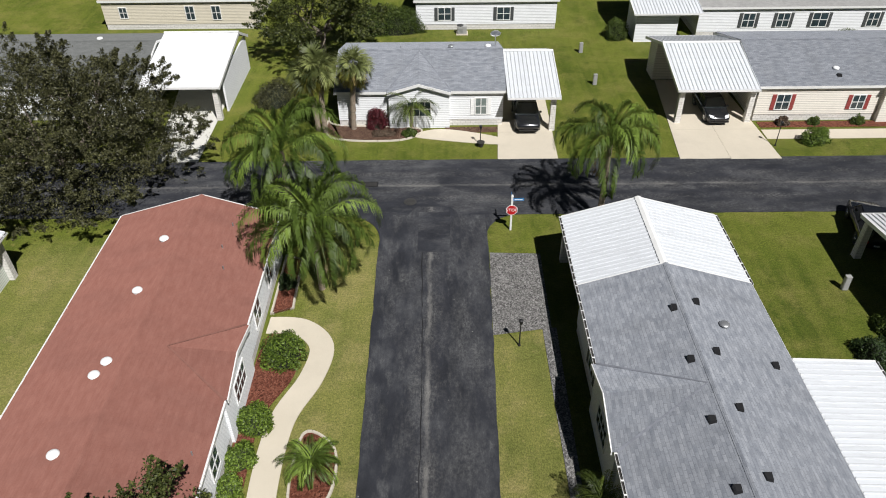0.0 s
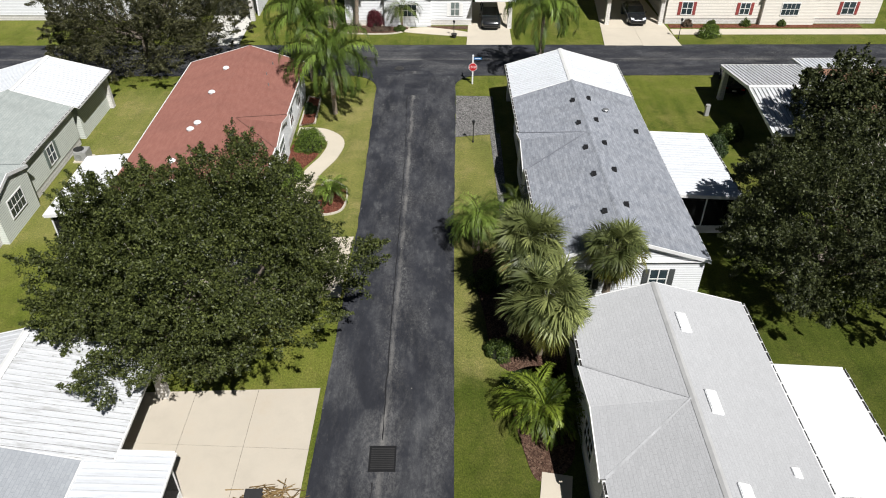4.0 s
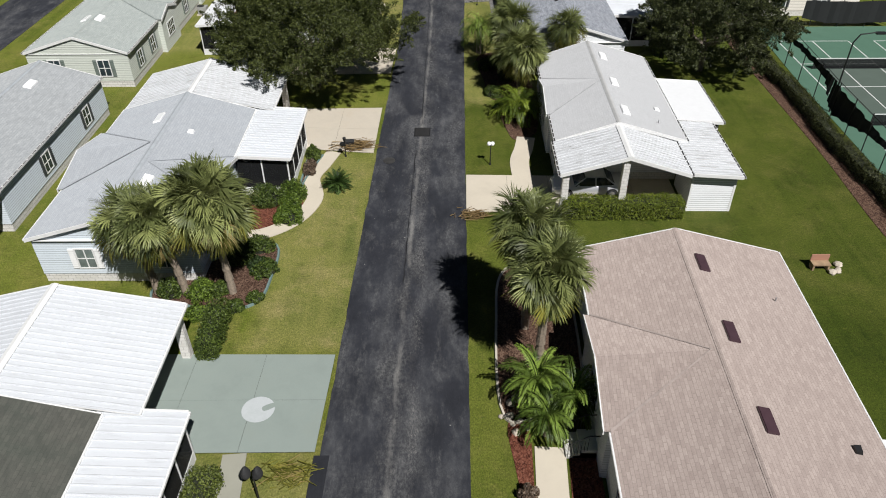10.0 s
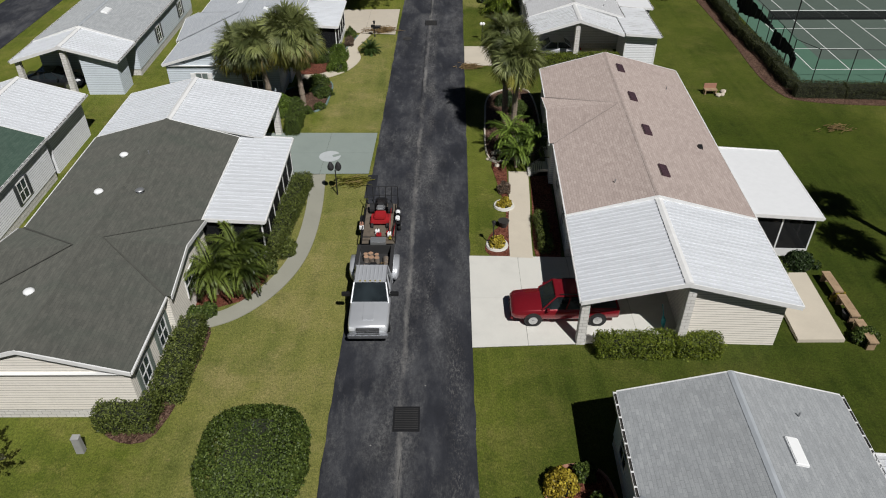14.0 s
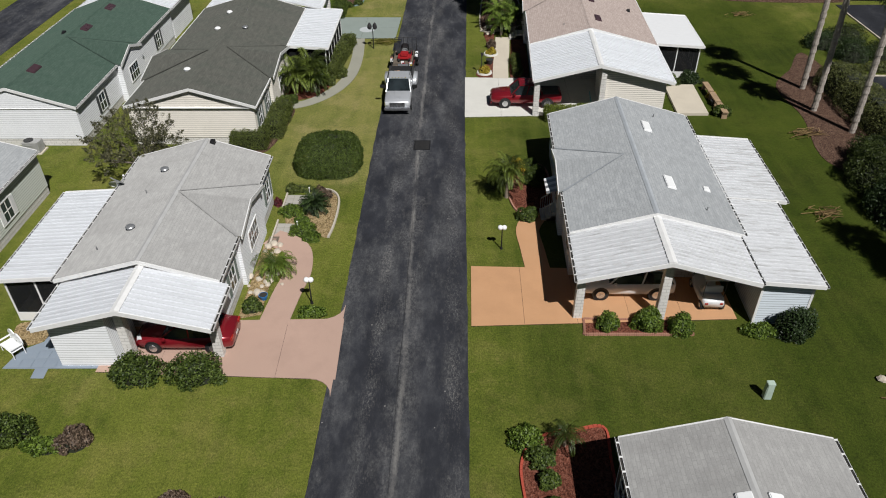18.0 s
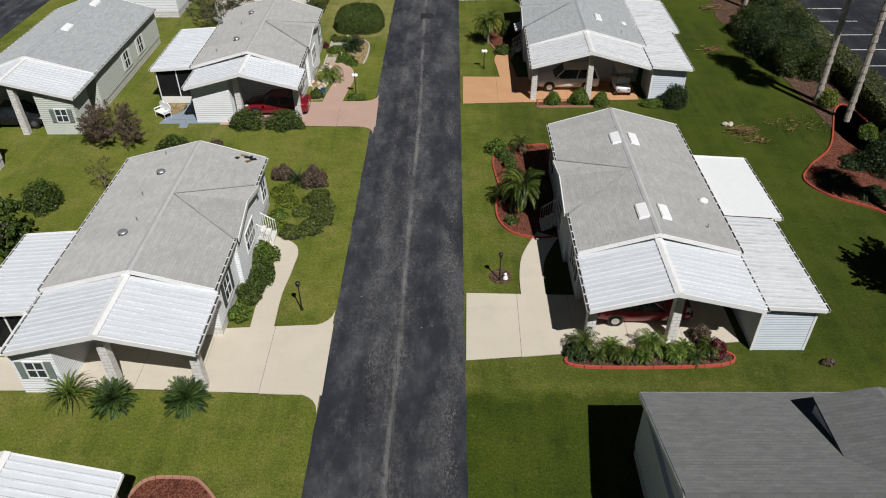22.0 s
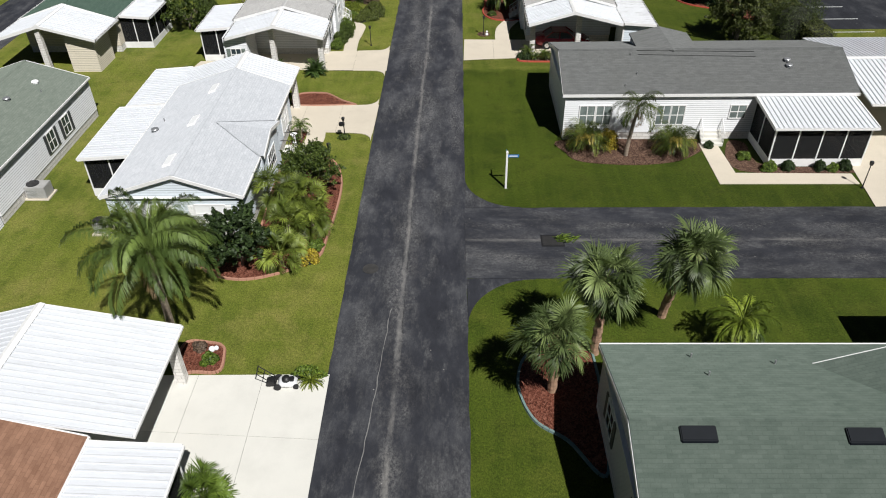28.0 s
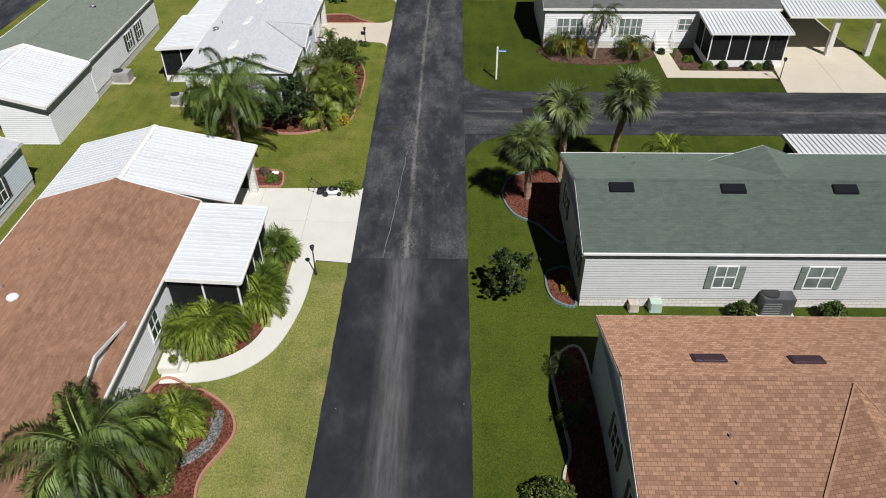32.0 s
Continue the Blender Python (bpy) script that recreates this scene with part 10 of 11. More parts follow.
    for k in range(4):
        o = thing("string_trimmer", at, "string trimmer lying across the trailer rack", "tool", "tools on the trailer")
        part("shaft", Geo().tube((-1.7 + 0.2 * k, -0.8 + 0.1 * k, 0.75), (0.2 + 0.4 * k, -1.0 + (0.2 * k if k > 1 else 0), 1.0), 0.02, n=5).mesh("shaft"), BLACK if k % 2 else RED_PAINT, o)
        part("motor", Geo().box(-0.3 + 0.3 * k, -1.15, 0.85, 0.0 + 0.3 * k, -0.9, 1.08).mesh("motor", bevel=0.05), BLACK if k % 2 else SKYLIGHT, o)


def golf_cart(x, y, turn):
    root = thing("golf_cart", pose(x, y, 0.05, 0, 0, turn), "white golf cart with a canopy in the carport", "golf cart")
    part("body", loft([(-1.2, 0.5, 0.3, 0.7), (-0.9, 0.58, 0.25, 0.75), (0.3, 0.58, 0.25, 0.45), (0.8, 0.58, 0.25, 0.75), (1.2, 0.45, 0.3, 0.6)]).mesh("body", True), WHITE_CAR, root)
    part("seat", Geo().box(-0.6, -0.5, 0.7, -0.1, 0.5, 0.88).mesh("seat", bevel=0.05), PLATE, root)
    part("backrest", Geo().box(-0.72, -0.5, 0.85, -0.6, 0.5, 1.25).mesh("backrest", bevel=0.04), PLATE, root)
    part("canopy", Geo().box(-1.0, -0.6, 1.8, 0.9, 0.6, 1.87).mesh("canopy", bevel=0.03), WHITE_CAR, root)
    for a in (-0.9, 0.8):
        for s in (-1, 1):
            part("canopy_post", Geo().tube((a, s * 0.52, 0.6), (a, s * 0.52, 1.82), 0.02, n=6).mesh("canopy_post"), BLACK, root)
            wheel(root, a, s * 0.6, 0.24, 0.18)
    for s in (-1, 1):
        part("tail_light", Geo().box(-1.23, min(s * 0.3, s * 0.45), 0.5, -1.18, max(s * 0.3, s * 0.45), 0.58).mesh("tail_light"), TAIL, root)


dually(-3.72, -44.1, -90)
trailer(-3.72, -37.7)
car(6.0, -45.1, 180, MAROON, "dark red sport pickup half under a white carport", "truck")
car(9.45, -67.5, 180, WHITE_CAR, "white sport wagon parked under a carport", "suv")
car(9.75, -93.45, 0, MAROON, "dark red sedan parked under a carport", "sedan")
car(-12.2, -71.5, 180, MAROON, "dark red sedan with its tail out of a carport", "sedan")
car(9.75, -10.9, 180, SILVER, "silver sedan parked under a carport", "sedan")
car(6.75, 49.9, -90, DARK_CAR, "black hatchback parked under a small carport", "suv")
car(21.5, 50.9, -90, DARK_CAR, "black sedan parked at a carport", "sedan")
car(26.4, 34.8, 75, DARK_CAR, "black car beside a metal-roofed home", "suv")
car(-30.4, -73.2, 0, DARK_CAR, "grey convertible under a carport in the second row", "sedan")
car(-31.5, -17.2, 0, DARK_CAR, "dark car under a carport in the second row", "sedan")
golf_cart(13.5, -68.1, 90)


# ---- street furniture and clutter ----
POST_WHITE = plain("white_post_paint", (0.8, 0.8, 0.79), 0.5, vary=0.04)
SIGN_RED = plain("sign_red", (0.5, 0.012, 0.018), 0.4, vary=0.04)
SIGN_WHITE = plain("sign_white", (0.85, 0.85, 0.85), 0.4, vary=0.02)
SIGN_BLUE = plain("sign_blue", (0.02, 0.16, 0.42), 0.4, vary=0.04)
IRON = plain("cast_iron", (0.035, 0.034, 0.033), 0.7, vary=0.3)
SEAL = plain("crack_sealant", (0.014, 0.014, 0.016), 0.6)
SEAL_PALE = plain("dusty_crack_filler", (0.15, 0.148, 0.145), 0.9, vary=0.4, scale=2.0)
FENCE = plain("black_windscreen_cloth", (0.012, 0.013, 0.014), 0.8)
COURT = concrete("green_court_paint", (0.085, 0.17, 0.12), 0.3, (0.06, 0.11, 0.085))
COURT_IN = concrete("grey_green_court_paint", (0.095, 0.125, 0.105), 0.3, (0.075, 0.095, 0.08))
LINE = plain("court_line_white", (0.7, 0.72, 0.7), 0.7)
TEAL = plain("teal_plastic", (0.04, 0.35, 0.4), 0.4)
AC_PAINT = plain("grey_enclosure_paint", (0.33, 0.33, 0.32), 0.5, dirt=0.2)
AC_DARK = plain("charcoal_enclosure_paint", (0.07, 0.073, 0.078), 0.5)
UTIL_GREEN = plain("pale_green_enclosure_paint", (0.42, 0.52, 0.45), 0.5)
ROCK = plain("pale_rock", (0.5, 0.44, 0.36), 0.95, vary=0.3, bump=0.8)


def sign_post(x, y, stop=False, turn=0.0):
    root = thing("street_sign", pose(x, y, 0, 0, 0, turn), "white timber street-name post" + (" with a red stop sign" if stop else " with blue name blades"), "sign")
    part("post", Geo().hexa([(-0.06, -0.06, -0.1), (0.06, -0.06, -0.1), (0.06, 0.06, -0.1), (-0.06, 0.06, -0.1)], [(-0.06, -0.06, 2.5), (0.06, -0.06, 2.5), (0.06, 0.06, 2.5), (-0.06, 0.06, 2.5)]).mesh("post", bevel=0.008), POST_WHITE, root)
    part("cap", Geo().hexa([(-0.08, -0.08, 2.5), (0.08, -0.08, 2.5), (0.08, 0.08, 2.5), (-0.08, 0.08, 2.5)], [(-0.05, -0.05, 2.6), (0.05, -0.05, 2.6), (0.05, 0.05, 2.6), (-0.05, 0.05, 2.6)]).mesh("cap"), POST_WHITE, root)
    for k, (a, b, c, d) in enumerate([(0.06, -0.01, 0.72, 0.01), (-0.01, 0.06, 0.01, 0.72)]):
        blade = part("name_blade", Geo().box(a, b, 2.18, c, d, 2.36).mesh("name_blade"), SIGN_BLUE, root, "blue street-name blade")
        if k == 0:
            part("lettering_bar", Geo().box(0.14, -0.016, 2.24, 0.64, -0.012, 2.3).mesh("lettering_bar"), SIGN_WHITE, blade)
    if stop:
        r = 0.38
        ring = lambda q, yy: [(q * math.sin(math.pi / 8 + math.pi / 4 * k), yy, 1.55 + q * math.cos(math.pi / 8 + math.pi / 4 * k)) for k in range(8)]  # noqa: E731
        for q, y0, mt, nm in ((r, -0.09, SIGN_WHITE, "stop_sign_rim"), (r * 0.92, -0.094, SIGN_RED, "stop_sign_face")):
            f, b = ring(q, y0), ring(q, y0 + 0.006)
            part(nm, Geo().add(f + b, [tuple(range(8)), tuple(range(15, 7, -1))] + [(i, i + 8, (i + 1) % 8 + 8, (i + 1) % 8) for i in range(8)]).mesh(nm), mt, root)
        cu = bpy.data.curves.new("stop_text", "FONT")
        cu.body, cu.size, cu.align_x, cu.align_y, cu.extrude = "STOP", 0.3, "CENTER", "CENTER", 0.002
        cu.materials.append(SIGN_WHITE)
        tx = new("stop_text", cu)
        tx.parent = root
        tx.matrix_basis = pose(0, -0.099, 1.55, 90, 0, 0)
    return root


def lamp_post(x, y, h=1.55, globes=2, black=True, label=None, box=False):
    root = thing("yard_lamp", pose(x, y, 0), label or ("black lamp post with white globes on a lawn" if globes else "slim black lamp post on a lawn"), "lamp", "yard lamps")
    m = BLACK if black else POST_WHITE
    part("post", Geo().tube((0, 0, -0.1), (0, 0, h), 0.04, 0.03, 8).mesh("post"), m, root)
    part("base", Geo().tube((0, 0, 0), (0, 0, 0.12), 0.09, 0.06, 10).mesh("base"), m, root)
    if globes:
        part("cross_arm", Geo().tube((-0.1, 0, h - 0.02), (0.1, 0, h - 0.02), 0.025, n=6).mesh("cross_arm"), m, root)
        for s in (-1, 1) if globes == 2 else (0,):
            part("globe", Geo().ball(s * 0.11, 0, h + 0.11, 0.15).mesh("globe", True), SKYLIGHT, root, "white glass globe")
    else:
        part("lantern", Geo().hexa([(-0.06, -0.06, h), (0.06, -0.06, h), (0.06, 0.06, h), (-0.06, 0.06, h)], [(-0.1, -0.1, h + 0.22), (0.1, -0.1, h + 0.22), (0.1, 0.1, h + 0.22), (-0.1, 0.1, h + 0.22)]).mesh("lantern"), m, root)
        part("lantern_cap", Geo().dome(0, 0, h + 0.22, 0.13, 0.13, 0.09, 8, 3).mesh("lantern_cap"), m, root)
    if box:
        part("mail_box", Geo().box(-0.32, -0.13, h - 0.35, 0.06, 0.13, h - 0.1).mesh("mail_box", bevel=0.04), m, root)
    return root


def grate(x0, x1, y0, y1, z=0.07):
    root = thing("drain_grate", pose((x0 + x1) / 2, (y0 + y1) / 2, 0), "black iron storm drain grate set in the asphalt", "drain", kind="structure")
    w, h = (x1 - x0) / 2, (y1 - y0) / 2
    part("frame", Geo().box(-w, -h, z - 0.03, w, h, z).mesh("frame"), BLACK, root, "black iron drain frame")
    part("pit", Geo().box(-w + 0.07, -h + 0.07, z - 0.02, w - 0.07, h - 0.07, z + 0.004).mesh("pit"), BLACK, root)
    n = 12
    me = Geo().box(-w + 0.08, -0.014, z + 0.002, w - 0.08, 0.014, z + 0.016).mesh("grate_bar")
    me.materials.append(IRON)
    for k in range(n):
        b = new("grate_bar", me)
        b.parent = root
        b.location = (0, -h + 0.1 + (2 * h - 0.2) * (k + 0.5) / n, 0)
    return root


def manhole(x, y, r=0.42, z=0.072):
    root = thing("manhole_cover", pose(x, y, 0), "round iron manhole cover in the lane", "manhole cover", kind="structure")
    part("rim", Geo().tube((0, 0, z - 0.04), (0, 0, z), r, n=28).mesh("rim"), IRON, root)
    part("lid", Geo().tube((0, 0, z - 0.02), (0, 0, z + 0.008), r * 0.86, n=28).mesh("lid"), IRON, root)


def crack(pts, width=0.05, filler=SEAL, label="dark tar-filled crack along the lane"):
    """A tar-filled crack; follows the crown of the road."""
    rng = random.Random(int(abs(pts[0][1]) * 10))
    line = smooth_line(pts, 14)
    line = [p + Vector((rng.uniform(-0.035, 0.035), 0)) for p in line]
    g, k = Geo(), len(line)
    ws = [width * rng.uniform(0.3, 1.1) for _ in line]
    lo, hi = [street_edge(p.y) for p in line], None
    zz = [0.034 + 0.033 * max(0, 1 - abs(p.x - (a + b) / 2) / ((b - a) / 2)) for p, (a, b) in zip(line, lo)]
    vs = [(p.x - w, p.y, q) for p, w, q in zip(line, ws, zz)] + [(p.x + w, p.y, q) for p, w, q in zip(line, ws, zz)]
    g.add(vs, [(i, i + k, i + k + 1, i + 1) for i in range(k - 1)])
    me = g.mesh("crack_seal")
    me.materials.append(filler)
    return tagged(new("crack_seal", me), label, "crack", "", "structure")


def ac_unit(x, y, w, d, h, mat_, label, fan=True, turn=0):
    root = thing("air_conditioner", pose(x, y, 0, 0, 0, turn), label, "air conditioner", "air conditioners")
    part("pad", Geo().box(-w / 2 - 0.12, -d / 2 - 0.12, 0, w / 2 + 0.12, d / 2 + 0.12, 0.08).mesh("pad"), CONC, root)
    part("cabinet", Geo().box(-w / 2, -d / 2, 0.08, w / 2, d / 2, h).mesh("cabinet", bevel=0.025), mat_, root)
    if fan:
        part("fan_ring", Geo().tube((-w * 0.2, 0, h), (-w * 0.2, 0, h + 0.05), min(w, d) * 0.4, n=20).mesh("fan_ring"), BLACK, root)
        for k in range(4):
            a = math.pi / 2 * k
            part("fan_blade", Geo().box(-0.03, 0.03, h + 0.051, 0.05, min(w, d) * 0.34, h + 0.058).mesh("fan_blade"), IRON, root).matrix_basis = Matrix.Translation((-w * 0.2, 0, 0)) @ pose(0, 0, 0, 0, 0, 90 * k)
    for k in range(5):
        part("louvre", Geo().box(-w / 2 + 0.1, -d / 2 - 0.012, 0.2 + k * (h - 0.35) / 5, w * 0.1, -d / 2, 0.24 + k * (h - 0.35) / 5).mesh("louvre"), GALV, root)
    return root


def box_thing(name, x, y, w, d, h, mat_, label, category, turn=0, bevel=0.03):
    root = thing(name, pose(x, y, 0, 0, 0, turn), label, category)
    part("cabinet", Geo().hexa([(-w / 2, -d / 2, 0), (w / 2, -d / 2, 0), (w / 2, d / 2, 0), (-w / 2, d / 2, 0)], [(-w * 0.45, -d * 0.45, h), (w * 0.45, -d * 0.45, h), (w * 0.45, d * 0.45, h * 0.94), (-w * 0.45, d * 0.45, h * 0.94)]).mesh("cabinet", bevel=bevel), mat_, root)
    part("lid", Geo().box(-w * 0.48, -d * 0.48, h * 0.93, w * 0.48, d * 0.48, h * 1.0).mesh("lid", bevel=0.015), mat_, root)
    return root


def debris(x, y, r, n, material, label, seed, long=0.9):
    """A loose heap of cut stalks."""
    rng = random.Random(seed)
    g = Geo()
    for _ in range(n):
        a, b = rng.gauss(0, r * 0.5), rng.gauss(0, r * 0.28)
        t = rng.gauss(0.1, 0.5)
        l = rng.uniform(0.3, 1.0) * long
        z = rng.uniform(0.05, 0.3)
        g.tube((a - l / 2 * math.cos(t), b - l / 2 * math.sin(t), z * rng.uniform(0.2, 1.2)), (a + l / 2 * math.cos(t), b + l / 2 * math.sin(t), z), 0.028, 0.012, 4)
    me = g.mesh("yard_debris")
    me.materials.append(material)
    ob = tagged(new("yard_debris", me), label, "debris", "", "stuff")
    ob.location = (x, y, 0.04)
    return ob


def rocks(x, y, r, n, label, seed, material=ROCK):
    rng = random.Random(seed)
    for _ in range(n):
        a, q = rng.uniform(0, 6.28), r * math.sqrt(rng.random())
        s = rng.uniform(0.1, 0.26)
        g = Geo().ball(0, 0, 0, s, 7, 4)
        g.v = [(p[0] * rng.uniform(0.8, 1.2), p[1] * rng.uniform(0.8, 1.2), p[2] * 0.65 + s * 0.3) for p in g.v]
        me = g.mesh("rock")
        me.materials.append(material)
        ob = tagged(new("rock", me), label, "rock", "loose rocks")
        ob.location = (x + q * math.cos(a), y + q * math.sin(a), 0.03)


def steps(x, y, turn, n, width, rail, label, rise=0.18, tread=0.28):
    """Steps up to a door (local +y goes up), with railings."""
    root = thing("steps", pose(x, y, 0, 0, 0, turn), label, "steps")
    for k in range(n):
        part("step", Geo().box(-width / 2, k * tread, 0, width / 2, n * tread + 0.5, (k + 1) * rise).mesh("step"), CONC_WHITE, root)
    top = n * rise
    for s in (-1, 1):
        a, b = (s * width / 2, 0.05, 0.9), (s * width / 2, n * tread, top + 0.9)
        part("handrail", Geo().tube(a, b, 0.03, n=6).tube(b, (s * width / 2, n * tread + 0.5, top + 0.9), 0.03, n=6).mesh("handrail"), rail, root)
        for k in range(7):
            t = k / 6
            yy = 0.05 + t * (n * tread - 0.05)
            part("baluster", Geo().tube((s * width / 2, yy, t * top), (s * width / 2, yy, 0.9 + t * top), 0.016, n=5).mesh("baluster"), rail, root)
    return root


sign_post(4.42, 35.45, True)
sign_post(3.56, -116.75)
lamp_post(4.06, 25.35, 1.5, 0)
lamp_post(3.7, -7.4, 1.5)
lamp_post(3.2, -63.95, 1.35)
lamp_post(-6.76, -68.7, 1.45)
lamp_post(-6.98, -93.1, 1.5, 0)
lamp_post(-7.22, -110.15, 1.3, 0, label="black lantern post with a box on a lawn", box=True)
lamp_post(-6.85, -140.5, 1.6, 0)
lamp_post(-7.46, -115.06, 2.0, 0, label="tall slim black lamp post at a bed edge")
lamp_post(3.0, -90.85, 1.5, 0, label="black lantern post in a ring of mulch")
lamp_post(2.8, -39.3, 1.5, 0)
lamp_post(-5.9, 14.9, 1.4, 0)
lamp_post(25.35, -116.9, 1.6, 0)
lamp_post(24.8, 45.6, 1.7, 0)
lamp_post(3.05, 46.2, 1.3, 0)
lamp_post(-6.3, -6.2, 1.2, 0, label="lamp post with a tan mail box", box=True)
# covered twin lamps
root_ = thing("yard_lamp", pose(-6.74, -33.7, 0), "lamp post whose two lamps are wrapped in black bags", "lamp", "yard lamps")
part("post", Geo().tube((0, 0, -0.1), (0, 0, 1.8), 0.045, 0.035, 8).mesh("post"), BLACK, root_)
for s_ in (-0.26, 0.2):
    g_ = Geo().ball(s_, 0, 2.0, 0.23, 14, 9)
    g_.v = [(s_ + (a - s_) * (1 - 0.5 * max(0, c - 2.0) / 0.23) * (1 + 0.12 * math.sin(9 * c + 5 * b)), b * 0.9 * (1 + 0.12 * math.sin(8 * a + 11 * c)), c if c < 2.0 else 2.0 + (c - 2.0) * 1.7) for a, b, c in g_.v]
    part("bag", g_.mesh("bag"), BED_LINER, root_, "black plastic bag tied over a lamp")
for ring_x, ring_y, ring_r in ((3.75, -35.1, 0.62), (3.05, -39.2, 0.62)):
    root_ = thing("planter_ring", pose(ring_x, ring_y, 0), "white concrete ring planter in a mulch bed", "planter", "ring planters")
    vs_ = [(q * math.cos(a), q * math.sin(a), z) for q, z in ((0.42, 0.03), (0.42, 0.13), (0.62, 0.13), (0.66, 0.03)) for a in [2 * math.pi * k / 20 for k in range(20)]]
    part("ring", mesh("ring", [(a * ring_r / 0.62, b * ring_r / 0.62, c) for a, b, c in vs_], [(j * 20 + i, j * 20 + (i + 1) % 20, (j + 1) * 20 + (i + 1) % 20, (j + 1) * 20 + i) for j in range(3) for i in range(20)]), CONC_WHITE, root_)
for pot_x, pot_y, pot_r, pot_m, words_ in ((3.55, -37.3, 0.34, IRON, "dark bowl fountain in a mulch bed"), (-9.3, -68.4, 0.24, SIGN_BLUE, "blue glazed pot in a straw bed"), (3.06, 45.9, 0.3, IRON, "dark planter bowl on the lawn"), (34.0, -117.6, 0.25, IRON, "dark flower pot beside the drive"), (20.4, -45.4, 0.3, BED_LINER, "black planter on the deck edge")):
    root_ = thing("flower_pot", pose(pot_x, pot_y, 0.03), words_, "pot")
    part("bowl", Geo().tube((0, 0, 0), (0, 0, pot_r * 1.2), pot_r * 0.6, pot_r, 14).mesh("bowl"), pot_m, root_)
    part("soil", Geo().tube((0, 0, pot_r * 1.16), (0, 0, pot_r * 1.21), pot_r * 0.86, n=14).mesh("soil"), GUTTER_DARK, root_)
grate(-1.62, -0.44, -3.45, -2.1)
grate(-2.3, -1.13, -52.58, -51.2)
grate(5.2, 6.48, -122.9, -121.8, 0.068)
grate(-5.3, -4.2, 40.4, 41.1, 0.068)
manhole(-1.95, 38.6)
manhole(-3.23, -6.9)
manhole(-4.07, -124.8, 0.42, 0.056)
crack([(-1.15, 35.0), (-1.0, 28.0), (-0.94, 21.5), (-1.0, 13.0), (-1.06, 6.0), (-1.1, -1.8)], 0.035)
crack([(-1.4, -4.0), (-1.55, -12.0), (-1.7, -20.0)], 0.04)
crack([(-1.9, -54.0), (-1.95, -66.0), (-2.0, -80.0)], 0.014)
crack([(-2.05, -96.0), (-2.0, -108.0), (-2.1, -117.5), (-2.1, -130.0)], 0.012)
crack([(-2.75, -128.0), (-3.1, -134.1), (-3.6, -141.3), (-3.85, -149.1), (-3.95, -158.0)], 0.025, SEAL_PALE, "pale filled crack along the lane")
plate("asphalt_patch", [(-1.35, 37.4), (0.7, 37.35), (0.58, 33.15), (-1.35, 33.2)], 0.07, 0.03, STREET_X, "square asphalt patch at the junction", "road", rounded=False)
plate("asphalt_patch", [(-4.95, -31.4), (-4.3, -31.4), (-4.35, -34.2), (-5.0, -34.2)], 0.055, 0.03, NEW_ASPHALT, "narrow dark asphalt patch at the road edge", "road", rounded=False)
plate("painted_disc", [(-7.8 + 0.74 * math.cos(a), -28.9 + 0.74 * math.sin(a)) for a in [2 * math.pi * k / 24 for k in range(24)]], 0.055, 0.008, WORN_PAINT, "white painted disc on a green driveway", "road mark", rounded=False)
plate("painted_mark", [(-7.62, -28.75), (-7.1, -28.5), (-7.02, -28.7), (-7.5, -29.0)], 0.06, 0.004, CONC_GREEN, "green brush mark on the painted disc", "road mark")
debris(-5.6, -4.9, 1.3, 110, DEAD_LEAF, "heap of cut palm stalks at the drive edge", 1, 1.2)
debris(2.5, -13.7, 0.9, 80, DEAD_LEAF, "heap of dry cuttings beside the drive", 2)
debris(-5.8, -32.3, 1.0, 130, OLD_FROND, "heap of yellowing palm fronds on the lawn", 3)
debris(6.6, -122.3, 0.6, 50, BRIGHT_LEAF, "yellow weeds growing from a drain", 4, 0.5)
debris(25.6, -50.2, 0.9, 60, DEAD_LEAF, "heap of brown fronds on the lawn", 5)
debris(22.8, -60.5, 1.0, 50, DEAD_LEAF, "scattered brown cuttings on the lawn", 6)
debris(20.8, -75.0, 0.9, 60, DEAD_LEAF, "scattered brown cuttings on the lawn", 7)
box_thing("garbage_bag", -6.2, -4.75, 0.75, 0.55, 0.45, BED_LINER, "black garbage bag on a heap of cuttings", "bag", bevel=0.12)
rocks(3.9, -29.3, 1.0, 12, "pale rock edging a palm bed", 1)
rocks(-9.7, -66.9, 1.2, 16, "pale rock in a straw bed", 2)
rocks(-9.8, -64.2, 0.7, 8, "pale rock in a straw bed", 3)
rocks(22.4, -19.3, 0.7, 4, "tan rock on the lawn", 4)
rocks(20.1, -73.6, 0.4, 3, "grey rock on the lawn", 5)
rocks(6.9, -122.9, 0.3, 0, "pale rock", 6)
ac_unit(15.75, -142.95, 1.55, 1.05, 1.1, AC_DARK, "charcoal packaged air conditioner on a pad")
ac_unit(-25.2, -117.4, 1.25, 0.95, 0.85, AC_PAINT, "grey air conditioner beside a home")
ac_unit(-28.6, -52.7, 1.1, 0.8, 0.85, AC_PAINT, "grey air conditioner behind a home")
ac_unit(26.9, 65.3, 1.5, 0.9, 0.9, AC_PAINT, "grey air conditioner by a white wall")
ac_unit(2.3, 68.2, 0.9, 0.8, 0.8, AC_PAINT, "grey air conditioner by a white wall")
ac_unit(-23.9, 23.0, 0.9, 0.9, 0.8, AC_PAINT, "grey air conditioner beside a home")
ac_unit(-19.75, -121.2, 0.8, 0.8, 0.75, AC_PAINT, "pale air conditioner at a corner")
box_thing("utility_box", 9.0, -143.05, 0.5, 0.45, 0.5, ROCK, "beige utility pedestal by a wall", "utility box")
